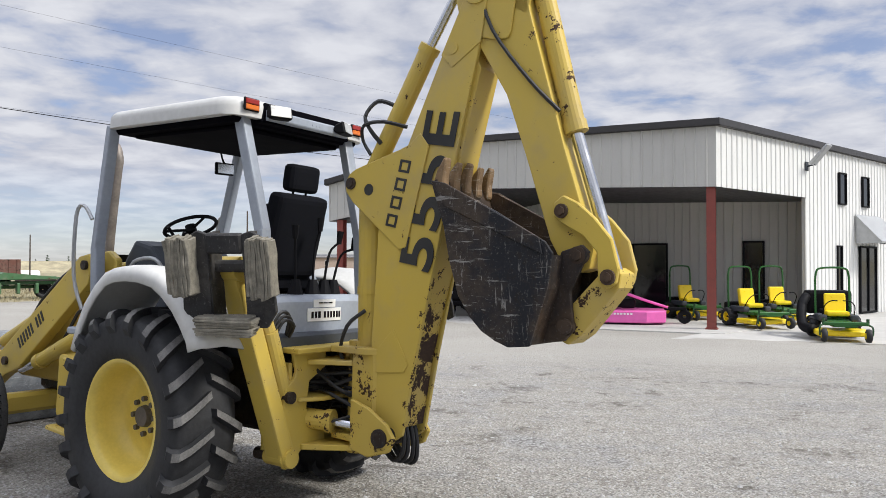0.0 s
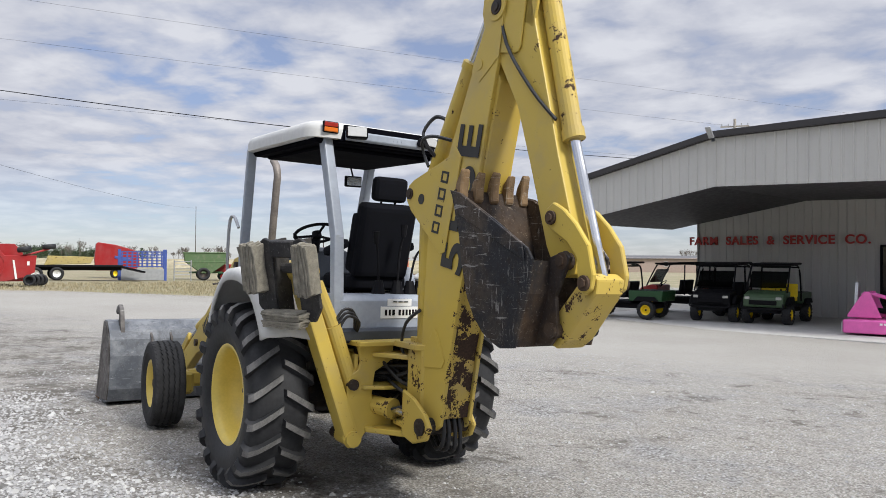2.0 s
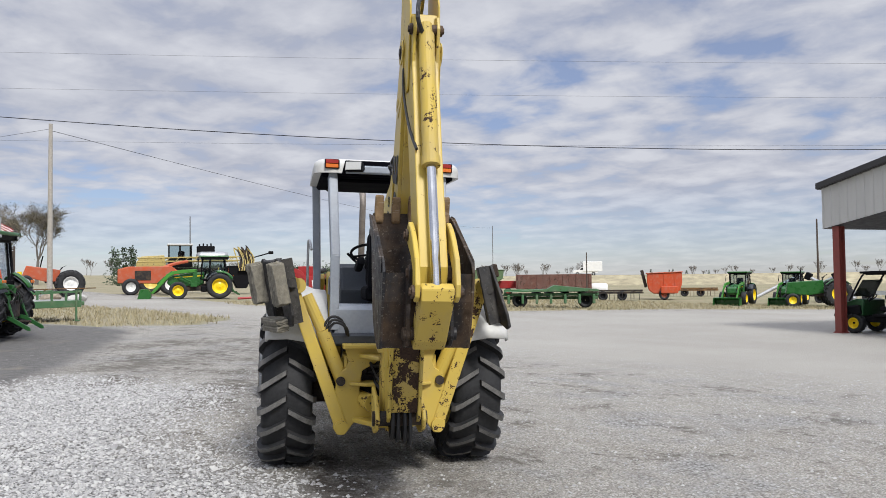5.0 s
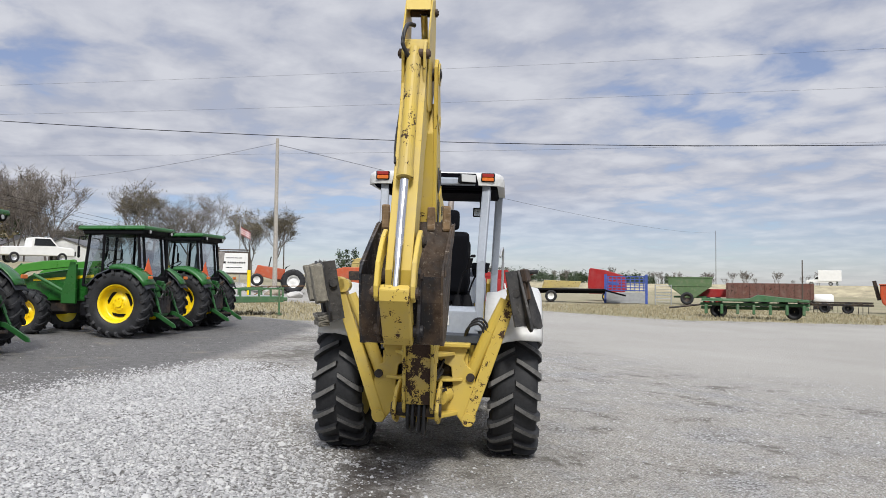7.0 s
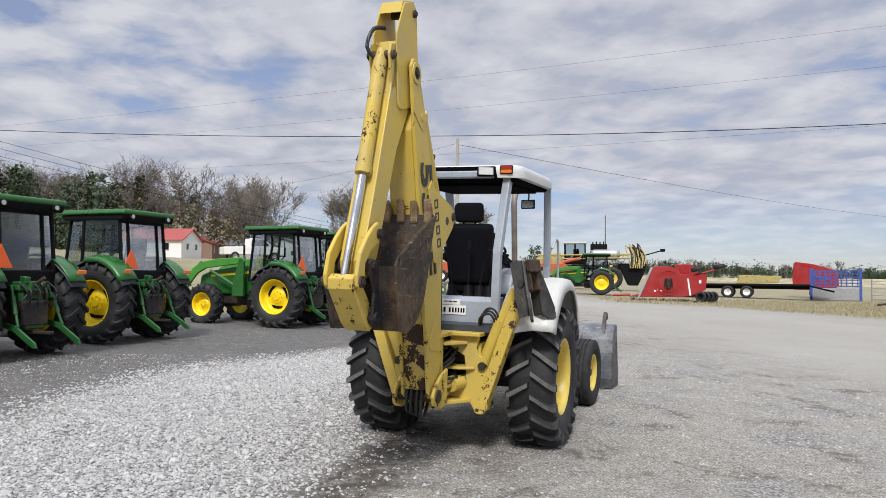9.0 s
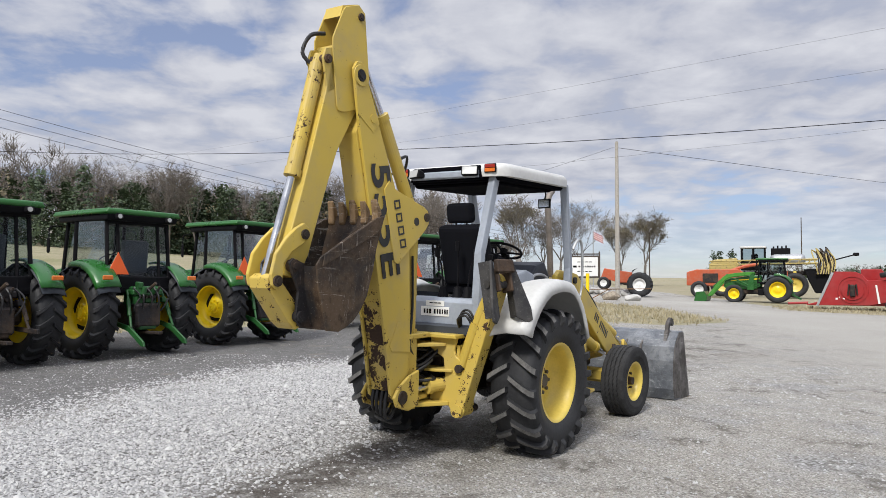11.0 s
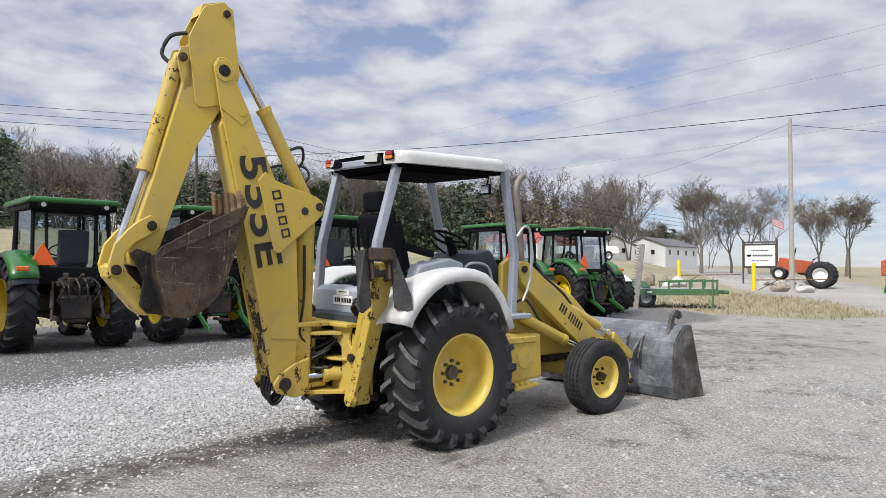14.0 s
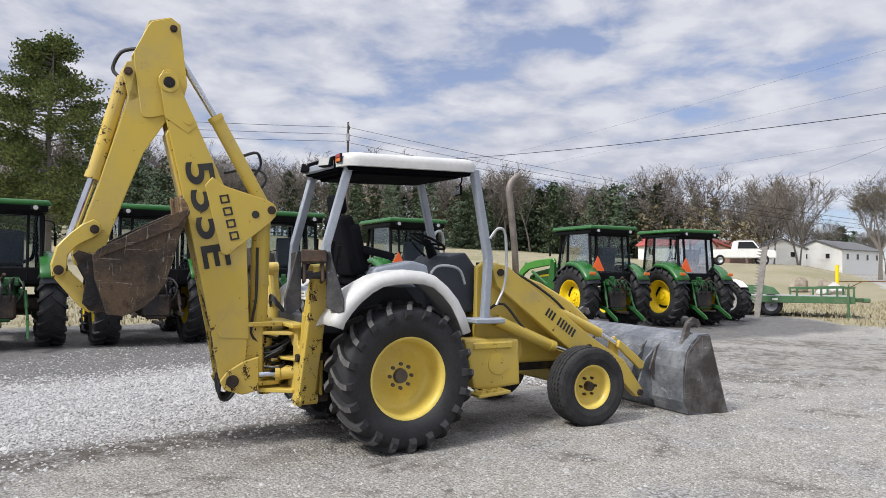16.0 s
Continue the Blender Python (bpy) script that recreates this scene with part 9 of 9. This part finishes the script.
box(b, (0, 0, 2.45), (1.8, 1.4, 0.7), bev=0.05)
box(b, (0.1, 0, 3.0), (0.5, 0.5, 0.9), bev=0.1)
part("cab_frame", b, M["black"], sp)
b = B()
box(b, (0, 0, 3.35), (1.66, 1.36, 1.1))
part("cab_glass", b, M["glass"], sp)
b = B()
box(b, (0, 0, 3.95), (1.95, 1.6, 0.15), bev=0.05, seg=2)
part("cab_roof", b, M["white"], sp)
b = B()
lathe(b, [(0.01, -1.3), (0.35, -1.2), (0.45, -0.9), (0.45, 0.9), (0.35, 1.2), (0.01, 1.3)], 24, pose(2.5, -0.3, 2.95), closed=False)
part("tank", b, M["galv"], sp, "polished steel spray tank", smooth=True)
b = B()
box(b, (2.0, 0, 3.58), (1.4, 0.8, 0.55), bev=0.05)
for i in range(4):
    rod(b, (1.5 + 0.3 * i, -0.3, 3.8), (1.5 + 0.3 * i, -0.3, 4.0 + 0.06 * (i % 2)), 0.06, seg=8)
part("hopper", b, M["black"], sp)
b = B()
for s in (-1, 1):
    for z in (2.55, 2.85):
        rod(b, (-3.2, s * 1.35, z), (4.6, s * 1.35, z + 0.1), 0.05, seg=6)
    for i in range(11):
        rod(b, (-3.2 + i * 0.7, s * 1.35, 2.55), (-2.85 + i * 0.7, s * 1.35, 2.92), 0.03, seg=5)
part("boom_frame", b, M["faded_yellow"], sp, "folded yellow spray booms")
r_ = random.Random(6)
for k in range(12):
    b = B()
    x0 = 4.5 + 0.09 * k
    tube(b, [(x0, -1.2, 1.8), (x0 + r_.uniform(-0.3, 0.3), -1.0, 2.6), (x0 - 0.2 + r_.uniform(-0.2, 0.3), -0.7, 3.4 + r_.uniform(-0.2, 0.5)), (x0 + 0.3, -0.6, 2.9), (x0 + 0.2, -0.9, 2.0)], 0.055, 6)
    part("folded_boom", b, M["faded_yellow"] if k % 2 else M["dark_steel"], sp)
b = B()
prism(b, [(3.6, 2.2), (5.9, 2.2), (5.6, 1.2), (5.2, 0.35), (4.4, 0.35), (4.0, 1.2)], -0.9, 0.3, "y", bev=0.05)
part("rear_hopper", b, M["black"], sp, "black rear hopper")
b = B()
rod(b, (5.8, -0.6, 2.9), (7.2, -0.6, 3.3), 0.05, seg=6)
box(b, (7.2, -0.6, 3.3), (0.4, 0.3, 0.25), bev=0.05)
part("lamp_arm", b, M["black"], sp)
# old orange combine
ob_ = thing("old_combine", facing(-50.4, 26.4, 0), "old orange combine harvester, faded", "combine")
b = B()
prism(b, [(-2.3, 0.9), (-2.3, 1.9), (-1.6, 2.1), (1.4, 2.1), (1.9, 1.7), (1.9, 0.8)], -0.8, 0.8, "y", bev=0.05)
part("body", b, M["orange_paint"], ob_)
b = B()
box(b, (-0.6, -0.82, 1.45), (1.1, 0.05, 0.7), bev=0.02)
part("engine_bay", b, M["dark_steel"], ob_)
for x, R in ((-1.4, 0.62), (1.3, 0.75)):
    for s in (-1, 1):
        road_wheel(ob_, pose(x, s * 1.0, R, 0, 0, 90), R, 0.22, M["white_paint"])
b = B()
tube(b, [(0.8, 0, 2.0), (1.6, 0.3, 2.3), (2.6, 0.8, 2.5)], 0.12, 8)
part("unloading_auger", b, M["orange_paint"], ob_)

# red folded batwing cutter
bw = thing("batwing_cutter", facing(-33.2, 26.9, 0), "red batwing rotary cutter with its wings folded up", "rotary cutter")
b = B()
prism(b, [(-1.70, 0.24), (-0.95, 1.92), (-0.80, 2.02), (0.15, 2.0), (0.45, 1.85), (0.68, 1.55), (2.10, 1.55), (2.02, 0.70), (1.6, 0.45), (0.75, 0.26)], -0.46, -0.36, "y", bev=0.02)
wing = part("wing", b, M["red_paint"], bw, "red folded cutter wing")
for r0, r1, h in ((0.66, 0.72, 0.03), (0.50, 0.54, 0.05), (0.02, 0.50, 0.03)):
    b = B()
    lathe(b, [(r0, -h), (r1, -h), (r1, h), (r0, h)], 32, Matrix.Translation((0.0, -0.47, 1.08)) @ Matrix.Rotation(radians(90), 4, "Z"))
    part("spindle_guard", b, M["red_paint"], wing)
b = B()
box(b, (0.0, -0.56, 1.02), (0.26, 0.16, 0.62), bev=0.04)
for s in (-1, 1):
    rod(b, (s * 0.22, -0.54, 0.8), (s * 0.16, -0.54, 1.35), 0.04, seg=8)
part("gearbox", b, M["dark_steel"], wing)
b = B()
prism(b, [(-1.74, 0.20), (-1.62, 0.20), (-0.86, 1.95), (-0.98, 1.98)], -0.50, -0.36, "y")
part("skid_edge", b, M["galv"], wing, "bare worn skid edge")
b = B()
prism(b, [(1.02, 1.32), (1.10, 1.32), (1.24, 0.36), (1.14, 0.36)], -0.50, -0.44, "y")
for i in range(5):
    box(b, (-0.75 + 0.16 * i, -0.465, 0.60 + 0.07 * (i % 2)), (0.1, 0.006, 0.09))
box(b, (1.72, -0.465, 1.15), (0.12, 0.006, 0.2))
part("decal", b, M["white_paint"], wing)
b = B()
prism(b, [(-2.3, 0.24), (-1.7, 0.42), (2.0, 0.42), (2.0, 0.24)], -0.3, 1.1, "y", bev=0.03)
prism(b, [(0.3, 0.4), (0.3, 2.15), (1.25, 2.15), (1.6, 1.7), (1.9, 0.4)], 0.8, 0.9, "y", bev=0.02)
part("centre_deck", b, M["red_paint"], bw)
for x, y in ((1.75, -0.75), (1.98, -0.45), (2.2, -0.15), (2.42, 0.15)):
    road_wheel(bw, pose(x, y, 0.30, 0, 0, 75), 0.30, 0.12, M["black"])
road_wheel(bw, pose(1.55, -0.40, 1.86, 0, 80, 0), 0.34, 0.13, M["black"])
road_wheel(bw, pose(2.75, 0.2, 2.02, 0, 84, 0), 0.34, 0.13, M["black"])
b = B()
rod(b, (1.4, -0.40, 1.5), (2.75, 0.2, 1.9), 0.05, seg=8)
part("wheel_arm", b, M["red_paint"], bw)
b = B()
rod(b, (1.5, -0.3, 0.5), (2.4, 0.1, 0.30), 0.06, seg=8)
part("wheel_arm", b, M["red_paint"], bw)
b = B()
rod(b, (-2.2, 0.3, 0.35), (-3.2, 0.3, 0.30), 0.07, seg=8)
part("tongue", b, M["red_paint"], bw)

# black flatbed trailer with yellow blades on it
fb = thing("flatbed_trailer", facing(-41.2, 38.0, 0), "long black tandem flatbed trailer", "trailer")
b = B()
box(b, (0, 0, 0.95), (8.2, 2.4, 0.14), bev=0.02)
for s in (-1, 1):
    box(b, (0, s * 0.6, 0.78), (8.2, 0.1, 0.24))
box(b, (4.8, 0, 0.72), (1.6, 2.3, 0.12), (0, 14, 0))
part("deck", b, M["black"], fb)
for x in (-1.2, 0.05):
    for s in (-1, 1):
        road_wheel(fb, pose(x, s * 1.1, 0.45, 0, 0, 90), 0.45, 0.14, M["white_paint"])
b = B()
prism(b, [(-4.1, -0.8), (-5.8, 0), (-4.1, 0.8)], 0.72, 0.86, "z")
part("tongue", b, M["black"], fb)
yb = thing("grader_blade", facing(-41.1, 38.1, 0) @ pose(0, 0, 1.024), "yellow box blade on the flatbed", "blade")
b = B()
prism(b, [(-0.8, 0), (-0.6, 0.62), (2.2, 0.55), (2.0, 0.1)], -0.6, -0.5, "y", bev=0.02)
box(b, (0.7, 0, 0.3), (2.6, 1.0, 0.12), bev=0.02)
part("blade", b, M["faded_yellow"], yb)
# blue squeeze chute and gate
sq = thing("cattle_chute", facing(-39.3, 44.0, 0) @ Matrix.Diagonal((1.25, 1.1, 1.15, 1)), "blue steel cattle chute with barred sides", "cattle chute")
b = B()
for x in (-1.25, 1.25):
    for y in (-0.5, 0.5):
        box(b, (x, y, 1.0), (0.14, 0.14, 2.0))
part("post", b, M["blue"], sq)
for y in (-0.5, 0.5):
    b = B()
    box(b, (0, y, 0.4), (2.4, 0.05, 0.72), bev=0.01)
    part("panel", b, M["galv"], sq)
    for i in range(6):
        b = B()
        box(b, (0, y, 0.9 + i * 0.19), (2.4, 0.05, 0.06))
        part("bar", b, M["blue"], sq)
    for i in range(9):
        b = B()
        box(b, (-1.1 + i * 0.275, y, 1.35), (0.05, 0.06, 1.0))
        part("bar", b, M["blue"], sq)
gt = thing("pipe_gate", facing(-37.3, 46.0, 0), "grey pipe gate beside the chute", "gate")
b = B()
for x in (-0.6, 0.6):
    rod(b, (x, 0, 0), (x, 0, 1.6), 0.04, seg=8)
for i in range(6):
    rod(b, (-0.6, 0, 0.25 + i * 0.25), (0.6, 0, 0.25 + i * 0.25), 0.025, seg=6)
part("frame", b, M["galv"], gt)
# red round baler
bl_ = thing("round_baler", facing(-44.2, 46.5, 0) @ Matrix.Diagonal((0.66, 0.8, 0.9, 1)), "red round hay baler with a blue panel", "baler")
b = B()
prism(b, [(-2.3, 0.7), (-2.45, 1.6), (-2.3, 3.0), (-2.1, 3.15), (-0.2, 2.95), (1.9, 2.5), (2.4, 2.2), (2.5, 1.1), (1.9, 0.7)], -0.9, 0.9, "y", bev=0.06, seg=2)
part("body", b, M["red_paint"], bl_)
b = B()
box(b, (0.6, -0.92, 1.75), (1.8, 0.04, 0.22), (0, 8, 0), bev=0.02)
part("side_panel", b, M["blue"], bl_)
for s in (-1, 1):
    road_wheel(bl_, pose(-0.2, s * 1.1, 0.45, 0, 0, 90), 0.45, 0.16, M["bright_yellow"])
# grain cart, red spreader, brown box trailer, green disc frame
gc = thing("grain_cart", facing(-39.3, 51.2, 0) @ Matrix.Scale(0.76, 4), "green grain cart with sloping sides", "grain cart")
b = B()
prism(b, [(-0.5, 0.75), (-2.2, 2.0), (-2.35, 3.0), (2.35, 3.0), (2.2, 2.0), (0.5, 0.75)], -1.3, 1.3, "y", bev=0.05)
box(b, (0, 0, 2.98), (4.85, 2.75, 0.1), bev=0.03)
box(b, (0, 0, 2.02), (4.6, 2.7, 0.08), bev=0.03)
M["cart_green"] = chipped("cart_green", (0.085, 0.15, 0.06), (0.1, 0.07, 0.05), 0.55, 0.64)
part("hopper", b, M["cart_green"], gc)
b = B()
box(b, (0, 0, 0.85), (3.4, 1.2, 0.2))
part("frame", b, M["dull_green"], gc)
for s in (-1, 1):
    road_wheel(gc, pose(-0.3, s * 1.2, 0.7, 0, 0, 90), 0.7, 0.25, M["dark_steel"])
ms = thing("manure_spreader", facing(-38.8, 53.5, 0) @ Matrix.Scale(0.85, 4), "red farm spreader wagon", "spreader")
b = B()
prism(b, [(-1.6, 0.8), (-1.9, 1.6), (1.9, 1.6), (1.6, 0.8)], -0.9, 0.9, "y", bev=0.04)
part("box", b, M["red_paint"], ms)
for x in (-0.6, 0.4):
    for s in (-1, 1):
        road_wheel(ms, pose(x, s * 0.95, 0.42, 0, 0, 90), 0.42, 0.14, M["red_paint"])
b = B()
rod(b, (1.6, 0, 0.8), (3.0, 0, 0.5), 0.07, seg=8)
part("tongue", b, M["red_paint"], ms)
bx = thing("box_trailer", facing(-34.4, 54.8, 0), "rusty brown steel box trailer with ribbed sides", "trailer")
b = B()
box(b, (0, 0, 1.35), (6.4, 2.2, 1.25), bev=0.02)
part("body", b, M["brown"], bx)
for i in range(12):
    b = B()
    box(b, (-3.0 + i * 0.545, -1.12, 1.35), (0.1, 0.06, 1.25))
    part("rib", b, M["brown"], bx)
for x in (-1.5, -0.4):
    for s in (-1, 1):
        road_wheel(bx, pose(x, s * 1.0, 0.4, 0, 0, 90), 0.4, 0.14, M["black"])
gd = thing("planter_frame", facing(-20.9, 35.4, 0), "faded green folding planter frame with hoppers", "planter")
b = B()
for z, y in ((0.75, -0.5), (0.95, 0.4), (0.55, 0.0)):
    box(b, (0, y, z), (5.2, 0.16, 0.16), bev=0.02)
prism(b, [(-2.6, 0.9), (-0.2, 1.05), (0.2, 1.25), (2.6, 1.0), (2.6, 0.92), (0, 0.92)], -0.9, 0.6, "y")
part("frame", b, M["dull_green"], gd)
for i in range(7):
    b = B()
    box(b, (-2.3 + i * 0.77, -0.7, 0.5), (0.14, 0.5, 0.5), bev=0.03)
    part("row_unit", b, M["dull_green"], gd)
for x in (-1.7, 1.9):
    road_wheel(gd, pose(x, -0.3, 0.42, 0, 0, 90), 0.42, 0.15, M["black"])
b = B()
rod(b, (-2.6, 0, 0.7), (-4.2, -0.4, 0.5), 0.05, seg=8)
part("tongue", b, M["dark_steel"], gd)
# orange feed mixer
fm_ = thing("feed_mixer", facing(-24.75, 56.15, 0) @ Matrix.Diagonal((0.80, 0.9, 0.88, 1)), "bright orange feed mixer wagon", "feed mixer")
b = B()
prism(b, [(-1.0, 0.55), (-1.45, 0.85), (-1.62, 1.5), (-1.62, 2.35), (1.7, 2.45), (1.7, 1.5), (1.5, 0.85), (1.0, 0.55)], -1.1, 1.1, "y", bev=0.12, seg=3)
part("tub", b, M["mixer_orange"], fm_)
for x in (-1.0, 0.0, 1.0):
    b = B()
    box(b, (x, -1.11, 1.5), (0.09, 0.05, 1.7), bev=0.01)
    part("stiffener", b, M["mixer_orange"], fm_)
b = B()
box(b, (0.04, 0, 2.42), (3.5, 2.36, 0.09), (0, -1.7, 0), bev=0.03)
part("rim_band", b, M["orange_paint"], fm_)
b = B()
box(b, (-1.9, 0, 1.9), (0.3, 1.2, 1.6), (0, -14, 0), bev=0.03)
part("conveyor", b, M["dark_steel"], fm_)
b = B()
box(b, (0.5, -1.2, 0.9), (1.6, 0.5, 0.6), bev=0.05)
part("discharge_chute", b, M["mixer_orange"], fm_)
for s in (-1, 1):
    road_wheel(fm_, pose(0.0, s * 1.1, 0.5, 0, 0, 90), 0.5, 0.2, M["orange_paint"])
# low disc harrows and clutter between them
for i, (x, y, c) in enumerate(((-26.0, 50.5, "dark_steel"), (-27.5, 67.0, "rust"), (-10.5, 60, "galv"), (-33.5, 56.5, "dark_steel"))):
    dh = thing("disc_harrow", facing(x, y, 0), "rusty disc harrow folded on the grass" if c == "rust" else "low tillage frame on the grass", "harrow", "tillage tools")
    b = B()
    for z, o in ((0.6, -0.8), (0.6, 0.8), (0.75, 0)):
        box(b, (0, o, z), (4.4, 0.12, 0.12))
    for xx in (-1.5, 1.5):
        box(b, (xx, 0, 0.68), (0.12, 1.8, 0.1))
    part("frame", b, M[c], dh)
    for k in range(14):
        b = B()
        lathe(b, [(0.02, -0.01), (0.28, -0.02), (0.29, 0.0), (0.02, 0.02)], 14, Matrix.Translation((-2.0 + k * 0.3, -0.8 if k % 2 else 0.8, 0.3)))
        part("disc", b, M[c], dh)
    for xx in (-0.7, 0.7):
        road_wheel(dh, pose(xx, 0, 0.36, 0, 0, 90), 0.36, 0.12, M["black"])
for i, (x, y, t_) in enumerate(((-15.6, 56.0, 20), (-13.2, 57.0, 160), (-14.0, 59.0, -10))):
    ag = thing("grain_auger", facing(x, y, t_), "raised galvanised grain auger tube on wheels", "auger", "augers")
    b = B()
    rod(b, (-2.0, 0, 0.3), (0.9, 0, 1.75), 0.12, seg=10)
    part("tube", b, M["galv"], ag)
    b = B()
    rod(b, (0.0, -0.8, 0.3), (0.3, 0, 1.45), 0.05, seg=6)
    rod(b, (0.0, 0.8, 0.3), (0.3, 0, 1.45), 0.05, seg=6)
    part("undercarriage", b, M["rust"], ag)
    b = B()
    box(b, (0.98, 0, 1.85), (0.4, 0.35, 0.5), (0, -25, 0), bev=0.03)
    part("spout", b, M["black"], ag)
    for s in (-1, 1):
        road_wheel(ag, pose(0, s * 0.85, 0.3, 0, 0, 90), 0.3, 0.1, M["black"])


def pickup(m, label, paint, cargo=False):
    st = thing("box_truck" if cargo else "pickup_truck", m, label, "truck", "trucks")
    b = B()
    prof = [(-2.7, 0.55), (-2.7, 1.15), (-0.6, 1.2), (-0.45, 1.85), (0.9, 1.85), (1.45, 1.22), (2.6, 1.12), (2.7, 0.95), (2.7, 0.55)]
    prism(b, prof, -0.95, 0.95, "y", bev=0.07, seg=2)
    part("body", b, paint, st)
    b = B()
    prism(b, [(-0.35, 1.25), (-0.28, 1.76), (0.82, 1.76), (1.28, 1.25)], -0.96, 0.96, "y")
    part("window", b, M["tinted"], st)
    for x in (-1.75, 1.75):
        for s in (-1, 1):
            road_wheel(st, pose(x, s * 0.85, 0.4, 0, 0, 90), 0.4, 0.13, M["galv"])
    if cargo:
        b = B()
        box(b, (-1.6, 0, 2.0), (4.2, 2.1, 2.2), bev=0.03)
        part("cargo_box", b, M["white_paint"], st)
    return st


pickup(stand(-66.5, 3.7, 104) @ Matrix.Diagonal((1.04, 1.04, 1.16, 1)), "white crew-cab pickup truck on the far lane", M["white_paint"])
M["berm"] = plain("dry_bank_grass", (0.33, 0.29, 0.19), 0.95, 0, 0.35, 0.6, 0.3)
x, y = far(33.15, 172, 4.5, 1.2)
b = B()
prism(b, [(-16, -1.2), (-6, 2.05), (4, 2.05), (14, -1.2)], -160, 60, "x")
berm = part("ground_berm", b, M["berm"], None, m=facing(x, y, 0))
tagged(berm, "low grassy bank that carries the far road", "bank", kind="structure")
pickup(facing(x, y, 180) @ pose(0, 0, 2.06), "white box truck on the far road", M["white_paint"], True)

# pale poly tank behind the long box trailer
pt_ = thing("poly_tank", facing(-31.2, 57.0, 0) @ Matrix.Scale(0.62, 4), "white poly tank lying on a low frame", "tank")
b = B()
lathe(b, [(0.01, -1.2), (0.6, -1.15), (0.75, -0.9), (0.75, 0.9), (0.6, 1.15), (0.01, 1.2)], 24, pose(0, 0, 1.25), closed=False)
part("tank", b, M["white_paint"], pt_, smooth=True)
b = B()
box(b, (0, 0, 0.3), (2.2, 1.2, 0.4), bev=0.03)
part("cradle", b, M["dark_steel"], pt_)
